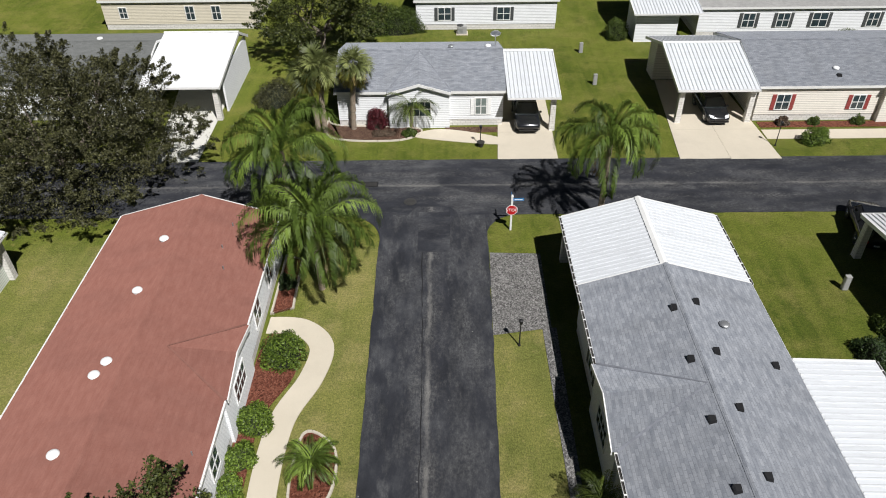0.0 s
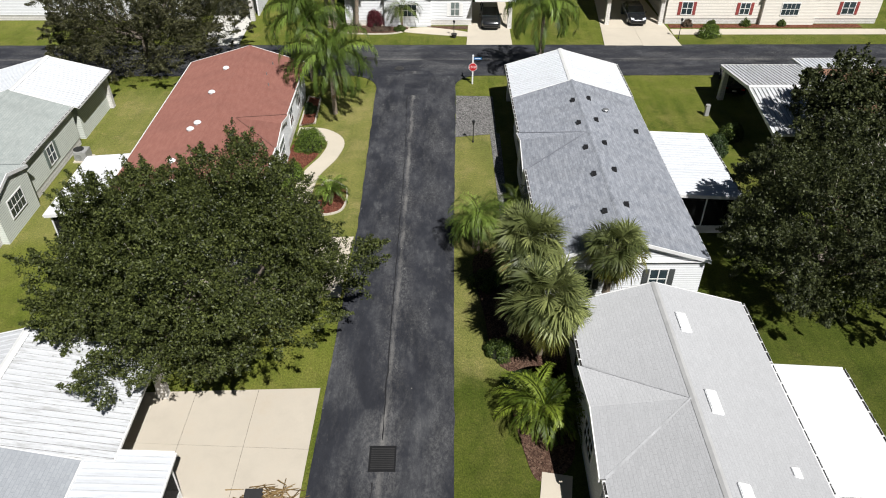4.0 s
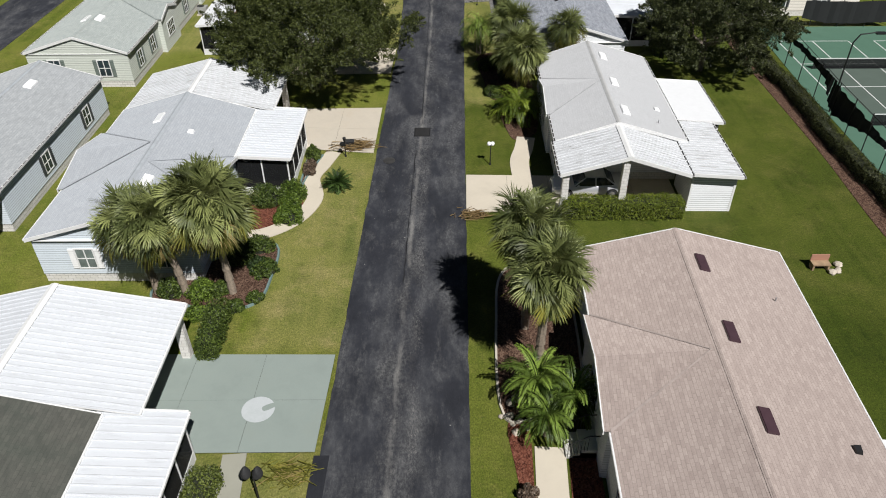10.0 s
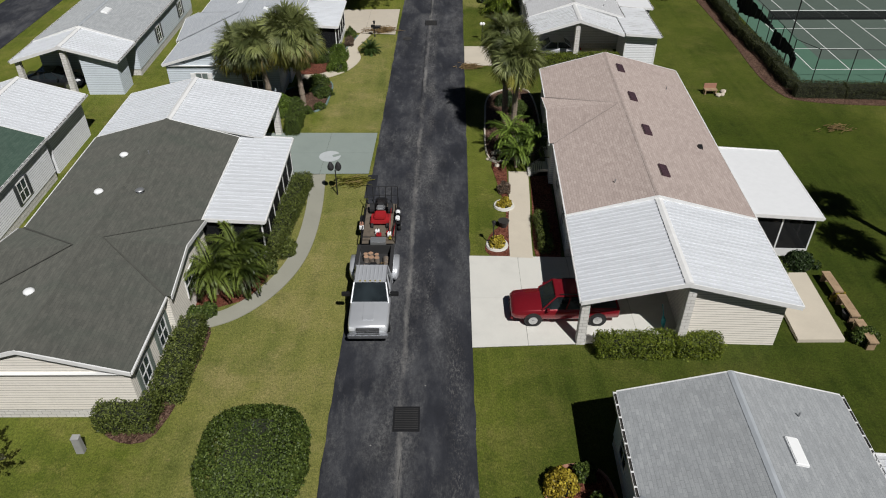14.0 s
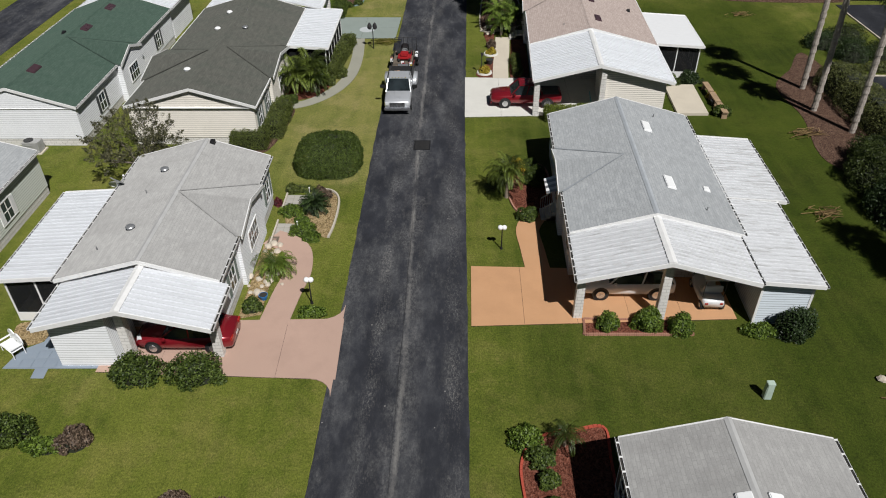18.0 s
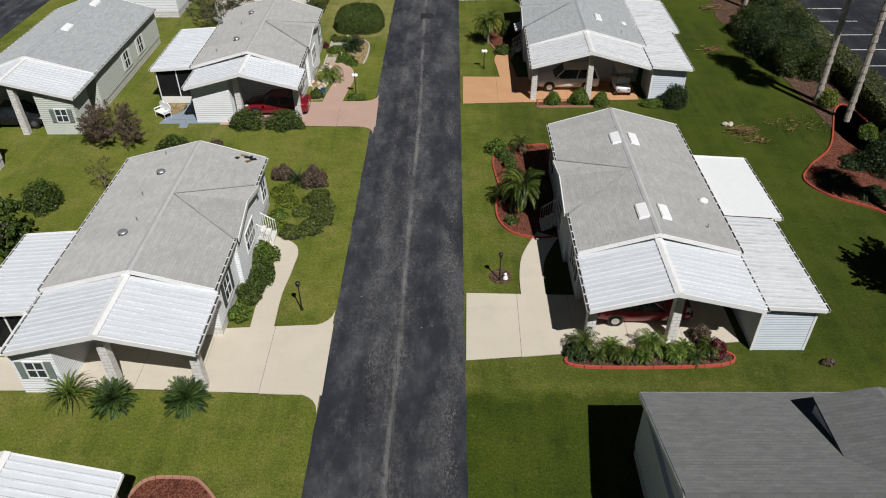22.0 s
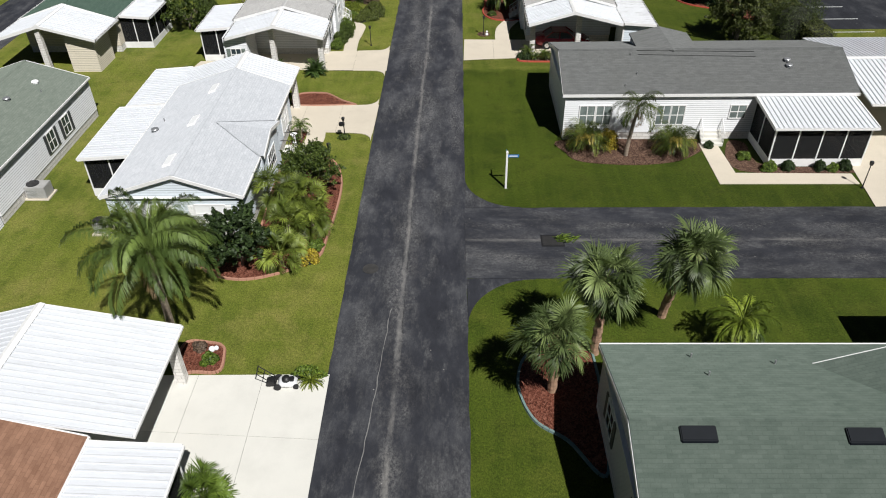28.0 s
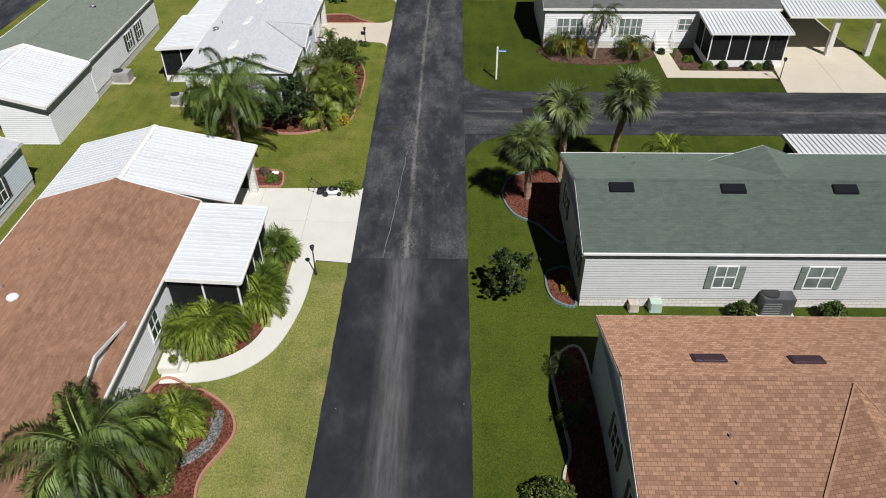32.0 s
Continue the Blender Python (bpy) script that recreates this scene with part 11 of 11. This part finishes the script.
box_thing("utility_box", 10.05, -143.05, 0.6, 0.5, 0.6, UTIL_GREEN, "pale green transformer box by a wall", "utility box")
for ux, uy in ((14.3, -74.9), (22.7, 29.5), (-15.2, -53.5), (13.3, 56.3), (13.2, 63.2)):
    box_thing("utility_box", ux, uy, 0.35, 0.3, 0.95, UTIL_GREEN if uy < 0 and ux > 0 else AC_PAINT, "upright pale utility pedestal on a lawn", "utility box")
steps(17.7, -111.6, 0, 4, 1.4, POST_WHITE, "white front steps with railings")
steps(5.6, -31.0, -90, 3, 1.1, BLACK, "side steps with a black railing")
steps(5.6, -86.0, -90, 3, 1.1, GALV, "side steps with a grey railing")
steps(-9.6, -112.6, 90, 3, 1.1, IRON, "front steps with a dark railing")
steps(-9.4, -87.2, 90, 3, 1.1, POST_WHITE, "front steps with a white railing")
steps(5.7, -60.6, -90, 3, 1.1, GALV, "side steps with a grey railing")
root_ = thing("awning", pose(6.25, -60.9, 0), "striped white awning over a side door", "awning")
for k_ in range(6):
    part("awning_slat", Geo().hexa([(-0.45, -0.85 + 0.28 * k_, 2.25), (0.45, -0.85 + 0.28 * k_, 2.55), (0.45, -0.6 + 0.28 * k_, 2.55), (-0.45, -0.6 + 0.28 * k_, 2.25)], [(-0.45, -0.85 + 0.28 * k_, 2.29), (0.45, -0.85 + 0.28 * k_, 2.59), (0.45, -0.6 + 0.28 * k_, 2.59), (-0.45, -0.6 + 0.28 * k_, 2.29)]).mesh("awning_slat"), SKYLIGHT if k_ % 2 else GALV, root_)
for dx_, dy_, dz_ in ((-20.5, -58.6, 0.0), (4.6, 55.4, 4.0)):
    root_ = thing("satellite_dish", pose(dx_, dy_, dz_), "grey satellite dish on a pole", "satellite dish")
    part("mast", Geo().tube((0, 0, -0.1), (0, 0, 0.75), 0.035, n=8).mesh("mast"), GALV, root_)
    g_ = Geo().dome(0, 0, 0, 0.42, 0.36, 0.1, 16, 4)
    d_ = part("dish", g_.mesh("dish", True), SKYLIGHT, root_)
    d_.matrix_basis = pose(0, -0.05, 0.95, -60, 0, 0)
    part("feed_arm", Geo().tube((0, 0.05, 0.75), (0, -0.4, 1.0), 0.015, n=5).mesh("feed_arm"), GALV, root_)
root_ = thing("garden_chair", pose(-20.4, -72.3, 0, 0, 0, -35), "white metal shell-back garden chair on a patio", "chair")
part("seat", Geo().box(-0.55, -0.3, 0.4, 0.55, 0.28, 0.45).mesh("seat", bevel=0.02), SKYLIGHT, root_)
for s_ in (-0.28, 0.28):
    g_ = Geo().tube((s_, 0.27, 0.75), (s_, 0.33, 0.75), 0.33, 0.33, 14)
    part("backrest", g_.mesh("backrest"), SKYLIGHT, root_)
for s_ in (-0.55, 0.55):
    for q_ in (-0.28, 0.26):
        part("leg", Geo().tube((s_, q_, 0), (s_, q_, 0.62), 0.02, n=6).mesh("leg"), SKYLIGHT, root_)
    part("armrest", Geo().box(s_ - 0.04, -0.3, 0.6, s_ + 0.04, 0.28, 0.64).mesh("armrest"), SKYLIGHT, root_)
root_ = thing("garden_bench", pose(21.4, -18.9, 0), "small wooden planter bench on the lawn", "bench")
part("seat", Geo().box(-0.5, -0.25, 0.35, 0.5, 0.25, 0.42).mesh("seat"), WOOD, root_)
part("backrest", Geo().box(-0.5, 0.2, 0.4, 0.5, 0.26, 0.8).mesh("backrest"), PINK_EDGE, root_)
for s_ in (-0.42, 0.42):
    part("leg", Geo().box(s_ - 0.05, -0.22, 0, s_ + 0.05, 0.22, 0.36).mesh("leg"), WOOD, root_)
root_ = thing("lawn_mower", pose(-6.95, -133.0, 0.05, 0, 0, 4), "black and white push mower on the edge of a drive", "lawn mower")
part("deck", loft([(-0.42, 0.2, 0.1, 0.22), (-0.3, 0.29, 0.08, 0.3), (0.2, 0.29, 0.08, 0.3), (0.42, 0.18, 0.1, 0.2)]).mesh("deck", True), WHITE_CAR, root_)
part("engine", Geo().tube((-0.05, 0, 0.28), (-0.05, 0, 0.42), 0.2, 0.18, 14).dome(-0.05, 0, 0.42, 0.17, 0.17, 0.08, 10, 3).mesh("engine", True), BLACK, root_)
part("fuel_tank", Geo().box(0.1, -0.14, 0.28, 0.3, 0.14, 0.4).mesh("fuel_tank", bevel=0.03), BLACK, root_)
for a_, b_, r_ in ((-0.42, -0.3, 0.16), (-0.42, 0.3, 0.16), (0.38, -0.28, 0.12), (0.38, 0.28, 0.12)):
    part("wheel", Geo().tube((a_, b_ - 0.045, r_), (a_, b_ + 0.045, r_), r_, n=14).mesh("wheel"), TYRE, root_)
for s_ in (-0.24, 0.24):
    part("handle_tube", Geo().tube((-0.42, s_, 0.2), (-0.95, s_, 0.72), 0.02, n=6).tube((-0.95, s_, 0.72), (-1.2, s_, 0.98), 0.02, n=6).mesh("handle_tube"), BLACK, root_)
part("handlebar", Geo().tube((-1.2, -0.26, 0.98), (-1.2, 0.26, 0.98), 0.026, n=8).tube((-0.95, -0.24, 0.72), (-0.95, 0.24, 0.72), 0.018, n=6).mesh("handlebar"), BLACK, root_)
part("grass_bag", Geo().hexa([(-0.95, -0.2, 0.12), (-0.48, -0.2, 0.12), (-0.48, 0.2, 0.12), (-0.95, 0.2, 0.12)], [(-0.88, -0.17, 0.4), (-0.5, -0.17, 0.45), (-0.5, 0.17, 0.45), (-0.88, 0.17, 0.4)]).mesh("grass_bag", bevel=0.04), BLACK, root_)
root_ = thing("door_landing", pose(-12.2, -146.9, 0), "white concrete landing with steps at a house door", "steps")
part("landing", Geo().box(-0.55, -0.6, 0, 0.35, 0.6, 0.42).mesh("landing", bevel=0.02), CONC_WHITE, root_)
part("step", Geo().box(0.35, -0.55, 0, 0.68, 0.55, 0.21).mesh("step", bevel=0.02), CONC_WHITE, root_)
for x_, y_, z_ in ((-12.45, -146.5, 0.42), (-12.0, -147.3, 0.42)):
    root_ = thing("potted_plant", pose(x_, y_, z_), "small yellow-green plant in a pale pot on a landing", "plant", "potted plants")
    part("pot", Geo().tube((0, 0, 0), (0, 0, 0.24), 0.1, 0.14, 12).mesh("pot"), CONC, root_)
    rng_ = np.random.default_rng(int(-y_ * 10))
    d_ = unit(rng_.normal(size=(260, 3)) + np.array([0, 0, 0.5]))
    part("foliage", quad_mesh("foliage", leaves(rng_, d_ * 0.2 * rng_.uniform(0.6, 1.1, (260, 1)) + np.array([0, 0, 0.36]), d_, 0.1, 0.05)), LIME_LEAF, root_)
root_ = thing("garden_ornament", pose(-11.3, -42.9, 0.03), "white stone garden ornament on a pedestal", "ornament")
part("pedestal", Geo().tube((0, 0, 0), (0, 0, 0.6), 0.14, 0.1, 8).mesh("pedestal"), SKYLIGHT, root_)
part("basin", Geo().tube((0, 0, 0.6), (0, 0, 0.72), 0.16, 0.32, 14).mesh("basin"), SKYLIGHT, root_)
root_ = thing("bird_bath", pose(-10.5, -111.2, 0.03), "white stone garden urn in a mulch bed", "ornament")
part("pedestal", Geo().tube((0, 0, 0), (0, 0, 0.7), 0.15, 0.1, 8).mesh("pedestal"), SKYLIGHT, root_)
part("basin", Geo().tube((0, 0, 0.7), (0, 0, 0.86), 0.12, 0.24, 14).mesh("basin"), SKYLIGHT, root_)
root_ = thing("kayak_paddle", pose(10.9, -46.0, 0.06), "teal plastic tool leaning in the carport", "tool")
part("blade", Geo().box(-0.05, -0.2, 0.0, 0.05, 0.2, 0.5).mesh("blade", bevel=0.03), TEAL, root_)
part("shaft", Geo().tube((0, 0, 0.4), (-0.2, 0.1, 1.3), 0.025, n=6).mesh("shaft"), TEAL, root_)
for k_ in range(3):
    root_ = thing("deck_bench", pose(20.5, -43.2 - 1.9 * k_, 0), "weathered timber bench along the raised deck", "bench", "deck benches")
    part("seat", Geo().box(-0.22, -0.85, 0.5, 0.22, 0.85, 0.58).mesh("seat"), WOOD, root_)
    for s_ in (-0.7, 0.7):
        part("leg", Geo().box(-0.2, s_ - 0.05, 0, 0.2, s_ + 0.05, 0.5).mesh("leg"), WOOD, root_)

# tennis court to the east
plate("tennis_court", [(29.6, -17.0), (70, -17.0), (70, 18.6), (30.6, 18.6), (30.0, 6.0)], 0.03, 0.05, COURT, "green painted ball court", "tennis court", rounded=False)
plate("court_surface", [(33.2, -12.0), (66.0, -12.0), (66.0, 10.6), (33.2, 10.6)], 0.036, 0.004, COURT_IN, "grey-green playing surface", "tennis court", rounded=False)
for k_, x_ in enumerate((31.6, 34.8, 38.1, 40.5, 43.8, 47.1, 49.5, 52.8, 56.1)):
    plate("court_line", [(x_ - 0.04, -14.2), (x_ + 0.04, -14.2), (x_ + 0.04, 14.8), (x_ - 0.04, 14.8)], 0.041, 0.004, LINE, "white court line", "court line", rounded=False)
for y_ in (14.8, 9.5, 4.8, -4.4, -9.5, -14.2):
    for x0_, x1_ in ((31.6, 38.1), (40.5, 47.1), (49.5, 56.1)):
        plate("court_line", [(x0_, y_ - 0.04), (x1_, y_ - 0.04), (x1_, y_ + 0.04), (x0_, y_ + 0.04)], 0.0415, 0.004, LINE, "white court line", "court line", rounded=False)
for y_ in (8.45, -2.0):
    for x0_, x1_ in ((32.2, 47.6), (49.0, 64.0)):
        root_ = thing("tennis_net", pose(0, y_, 0), "dark court net between two posts", "tennis net")
        part("net", Geo().box(x0_, -0.01, 0.06, x1_, 0.01, 0.92).mesh("net"), SCREEN, root_)
        part("net_tape", Geo().box(x0_, -0.02, 0.92, x1_, 0.02, 0.99).mesh("net_tape"), LINE, root_)
        for s_ in (x0_, x1_):
            part("net_post", Geo().tube((s_, 0, 0), (s_, 0, 1.02), 0.05, n=8).mesh("net_post"), IRON, root_)
fence_line = [(60.0, 18.6), (52.0, 18.6), (44.0, 18.6), (36.0, 18.6), (30.6, 18.6), (30.3, 12.6), (30.0, 6.0), (29.6, -1.0), (29.4, -9.0), (29.1, -15.0), (30.2, -17.2), (36.0, -17.3), (42.0, -17.3), (50.0, -17.3), (60.0, -17.3)]
root_ = thing("tennis_fence", Matrix.Identity(4), "black chain-link fence with sagging windscreen cloth", "fence")
for (ax_, ay_), (bx_, by_) in zip(fence_line, fence_line[1:]):
    nn_ = max(1, round(math.hypot(bx_ - ax_, by_ - ay_) / 3.0))
    for k_ in range(nn_):
        p_ = (ax_ + (bx_ - ax_) * k_ / nn_, ay_ + (by_ - ay_) * k_ / nn_)
        q_ = (ax_ + (bx_ - ax_) * (k_ + 1) / nn_, ay_ + (by_ - ay_) * (k_ + 1) / nn_)
        part("fence_post", Geo().tube((*p_, 0), (*p_, 3.0), 0.04, n=6).mesh("fence_post"), BLACK, root_)
        part("top_rail", Geo().tube((*p_, 2.98), (*q_, 2.98), 0.025, n=5).mesh("top_rail"), BLACK, root_)
# what is left of the windscreen: torn lengths that sag from the rail; (along, lower edge, upper edge)
for torn_, west_ in (([(12.4, 2.6, 2.95), (9.0, 2.35, 2.75), (6.3, 2.45, 2.85), (3.6, 2.4, 2.8), (1.4, 2.2, 2.8), (0.35, 1.3, 2.75)], True), ([(0.2, 1.0, 2.75), (-1.2, 0.52, 2.45), (-3.8, 1.0, 2.4), (-6.3, 1.55, 2.25), (-8.4, 1.75, 2.1), (-9.6, 1.85, 1.97)], True), ([(-9.7, 0.64, 1.95), (-11.6, 0.8, 2.0), (-14.1, 1.2, 1.92), (-14.7, 0.5, 1.7), (-15.1, 0.1, 1.4)], True), ([(35.0, 0.9, 2.6), (37.5, 0.4, 2.5), (40.0, 0.35, 2.45), (43.5, 0.5, 2.6)], False)):
    edge_ = []
    for (a_, lo_, hi_), (b_, l2_, h2_) in zip(torn_, torn_[1:]):
        edge_ += [(a_ + (b_ - a_) * k_ / 5, lo_ + (l2_ - lo_) * k_ / 5 + 0.05 * math.sin(7 * a_ + 2.1 * k_), hi_ + (h2_ - hi_) * k_ / 5 + 0.03 * math.sin(5 * a_ + 1.7 * k_)) for k_ in range(5)]
    edge_.append(torn_[-1])
    fold_ = [0.07 * math.sin(2.3 * k_) for k_ in range(len(edge_))]
    rows_ = [[(29.62 + 0.02 * a + q + (0.12 * f if f > 0 else 0), a, c) if west_ else (a, 18.5 - q, c) for (a, lo_, hi_), q in zip(edge_, fold_) for c in (lo_ + (hi_ - lo_) * f,)] for f in (0.0, 0.5, 1.0)]
    m_ = len(edge_)
    part("windscreen", Geo().add([p for row in rows_ for p in row], [(r * m_ + k_, r * m_ + k_ + 1, (r + 1) * m_ + k_ + 1, (r + 1) * m_ + k_) for r in (0, 1) for k_ in range(m_ - 1)]).mesh("windscreen"), FENCE, root_, "torn sagging black windscreen cloth")
for x_, y_ in ((30.2, 0.35), (29.75, -12.6)):
    root_ = thing("court_light", pose(x_, y_, 0), "tall curved black floodlight pole by the court", "lamp", "court lights")
    part("pole", Geo().tube((0, 0, 0), (0, 0, 5.5), 0.07, 0.055, 8).tube((0, 0, 5.5), (0.35, 0, 6.1), 0.055, 0.05, 8).tube((0.35, 0, 6.1), (1.5, 0, 6.25), 0.05, 0.04, 8).mesh("pole"), BLACK, root_)
    part("lamp_head", Geo().box(1.4, -0.16, 6.12, 2.1, 0.16, 6.27).mesh("lamp_head", bevel=0.03), BLACK, root_)

# car park to the east
plate("car_park", [(33.6, -40.0), (80, -40.0), (80, -90.0), (33.6, -90.0)], 0.03, 0.05, NEW_ASPHALT, "dark asphalt car park beyond a hedge", "car park", rounded=False)
plate("car_park", [(39.5, -22.0), (80, -22.0), (80, -40.0), (39.5, -40.0)], 0.03, 0.05, NEW_ASPHALT, "dark asphalt car park beside a planted island", "car park", rounded=False)
edging("island_kerb", [(33.7, -39.9), (36.0, -40.0), (38.6, -39.95), (39.3, -39.5), (39.5, -38.5), (39.5, -34.0), (39.5, -24.0)], 0.09, CONC, "pale concrete kerb round a planted island", False)
for k_ in range(15):
    y_ = -43.6 - 3.37 * k_
    plate("parking_line", [(33.9, y_ - 0.05), (38.1, y_ - 0.05), (38.1, y_ + 0.05), (33.9, y_ + 0.05)], 0.036, 0.005, LINE, "white parking bay line", "road mark", rounded=False)

# plant litter and scattered cuttings on the lawn by the car park
debris(21.2, -76.2, 0.8, 40, DEAD_LEAF, "scattered brown cuttings on the lawn", 8, 0.5)
debris(24.5, -74.0, 2.2, 60, DEAD_LEAF, "scattered brown cuttings on the lawn", 9, 0.35)
debris(28.8, -25.1, 1.1, 70, DEAD_LEAF, "patch of dry brown fronds on the lawn", 10, 0.5)


def satellite_dish(x, y, z, turn):
    root = thing("satellite_dish", pose(x, y, z, 0, 0, turn), "white satellite dish on a short mast beside a roof", "satellite dish")
    part("mast", Geo().tube((0, 0, -z - 0.05), (0, 0, 0.0), 0.03, 0.03, 8).mesh("mast"), GALV, root)
    n, m, r = 20, 4, 0.42
    axis = Vector((0, -0.75, 0.66)).normalized()
    u = Vector((1, 0, 0))
    w = axis.cross(u)
    vs = []
    for back in (0.0, 0.02):
        for j in range(m + 1):
            q = r * j / m
            vs += [tuple(axis * (0.35 * q * q - back) + (u * math.cos(a) + w * math.sin(a)) * q) for a in [2 * math.pi * i / n for i in range(n)]]
    k = (m + 1) * n
    fs = [(o + j * n + i, o + j * n + (i + 1) % n, o + (j + 1) * n + (i + 1) % n, o + (j + 1) * n + i) for o in (0, k) for j in range(m) for i in range(n)]
    part("dish", mesh("dish", vs, fs, True), SKYLIGHT, root, "shallow white reflector")
    part("feed_arm", Geo().tube(tuple(w * -0.4), tuple(axis * 0.45 - w * 0.25), 0.018, n=6).mesh("feed_arm"), GALV, root)
    part("feed_horn", Geo().ball(*(axis * 0.45 - w * 0.25), 0.06, 8, 5).mesh("feed_horn", True), SKYLIGHT, root)


satellite_dish(-18.25, -62.5, 3.55, 150)
plate("lamp_bed", [(3.05 + 0.6 * math.cos(a), -90.55 + 0.6 * math.sin(a)) for a in [2 * math.pi * k / 18 for k in range(18)]], 0.03, 0.03, BARK, "small round bark bed about a lamp post", "planting bed", rounded=False)
root_ = thing("garden_ornament", pose(3.3, -90.75, 0.03), "small white garden ornament beside a lamp post", "ornament")
part("figure", Geo().dome(0, 0, 0, 0.14, 0.12, 0.22).ball(0.0, -0.02, 0.3, 0.09).mesh("figure", True), SKYLIGHT, root_)

# blue pavers, a piece each
paver_mesh = Geo().box(-0.27, -0.27, 0.0, 0.27, 0.27, 0.022).mesh("paver", bevel=0.01)
paver_mesh.materials.append(CONC_BLUE)
for i in range(9):
    for j in range(6):
        px, py = -20.0 + 0.57 * i, -73.08 + 0.57 * j
        if (j < 2 and px < -15.3 and (j == 0 or px > -19.9)) or (j >= 2 and -19.3 < px < -17.9):
            pv = new("paver", paver_mesh)
            pv.parent = blue_patio
            pv.location = (px, py, 0.018)

# torn shingles near the eave of the grey home
for k, (x, y) in enumerate([(-11.3, -83.95), (-11.1, -84.05), (-10.8, -84.1), (-11.0, -84.4), (-11.6, -84.3), (-10.95, -83.85)]):
    root_ = thing("torn_shingle", pose(x, y, 3.15 + (-10.2 - x) * 0.3056 + 0.012, 4 + 3 * (k % 3), 17, 20 * k), "torn dark shingle lying loose on a roof", "shingle", "torn shingles")
    part("flake", Geo().box(-0.2, -0.1, 0.0, 0.2, 0.1, 0.02).mesh("flake", bevel=0.006), DEAD_LEAF if k % 3 == 0 else BLACK, root_)

# a cable loop lying along the slate roof
def slate_z(y):
    return 4.95 - abs(y + 106.8) * 0.38 + 0.03


root_ = thing("roof_cable", pose(0, 0, 0), "thin black cable lying along a slate roof", "cable")
for ya, yb in ((-107.0, -107.15), (-107.35, -107.6)):
    part("cable_run", Geo().tube((12.9, ya, slate_z(ya)), (20.8, yb, slate_z(yb)), 0.014, n=6).mesh("cable_run", True), BLACK, root_)

root_ = thing("garden_ornament", pose(-10.9, -130.9, 0.03), "white stone garden ornament in a corner bed", "ornament")
part("stone", Geo().ball(0, 0, 0.1, 0.16, 8, 5).mesh("stone", True), SKYLIGHT, root_)
part("stone", Geo().ball(0.18, 0.1, 0.08, 0.12, 8, 5).mesh("stone", True), SKYLIGHT, root_)

# two patches of pavers, a kerb and white stakes in the bed beside the grey home
edging("bed_edging", [(-8.35, -57.9), (-7.75, -57.68), (-7.05, -58.0), (-6.65, -58.8), (-6.55, -60.2), (-6.6, -61.8), (-6.75, -62.95)], 0.07, PALE_EDGE, "row of pale edging stones round a planting bed", closed=False)
paving = plate("patio", [(-9.95, -58.35), (-8.55, -58.35), (-8.45, -59.8), (-9.85, -59.8)], 0.02, 0.05, CONC_MOSS, "small patch of grey pavers in a bed", "patio", rounded=False)
paving_2 = plate("patio", [(-9.95, -61.5), (-8.6, -61.5), (-8.5, -62.75), (-9.85, -62.75)], 0.02, 0.05, CONC_MOSS, "small patch of pale grey pavers beside a walk", "patio", rounded=False)
bed_paver = Geo().box(-0.21, -0.215, 0.0, 0.21, 0.215, 0.025).mesh("paver", bevel=0.012)
bed_paver.materials.append(PAVER_GREY)
for root_, y_ in ((paving, -58.6), (paving_2, -61.75)):
    for i in range(3):
        for j in range(3):
            pv = new("paver", bed_paver)
            pv.parent = root_
            pv.location = (-9.7 + 0.45 * i, y_ - 0.46 * j, 0.018)
            pv.rotation_euler = (0, 0, 0.03 * math.sin(7 * i + 3 * j))
part("kerb", Geo().box(-10.02, -59.9, 0.0, -9.92, -58.2, 0.12).mesh("kerb", bevel=0.01), PALE_EDGE, paving)
part("kerb", Geo().box(-10.02, -63.6, 0.0, -9.92, -61.2, 0.12).mesh("kerb", bevel=0.01), PALE_EDGE, paving_2)
for x_, y_ in ((-8.5, -58.6), (-8.6, -62.3)):
    root_ = thing("garden_stake", pose(x_, y_, 0, 8, 4, 0), "slim white garden stake in a bed", "stake", "garden stakes")
    part("rod", Geo().tube((0, 0, -0.1), (0, 0, 0.75), 0.02, n=6).mesh("rod"), SKYLIGHT, root_)
    part("finial", Geo().ball(0, 0, 0.78, 0.05, 8, 5).mesh("finial", True), SKYLIGHT, root_)
root_ = thing("door_mat", pose(-9.85, -63.35, 0.056), "dark brown door mat with pale stripes on a pink walk", "door mat")
part("mat", Geo().box(-0.3, -0.45, 0, 0.3, 0.45, 0.02).mesh("mat", bevel=0.008), DECK, root_)
for k_ in range(3):
    part("pale_bar", Geo().box(-0.16, -0.3 + 0.22 * k_, 0.02, 0.16, -0.22 + 0.22 * k_, 0.024).mesh("pale_bar"), CONC_PINK, root_)
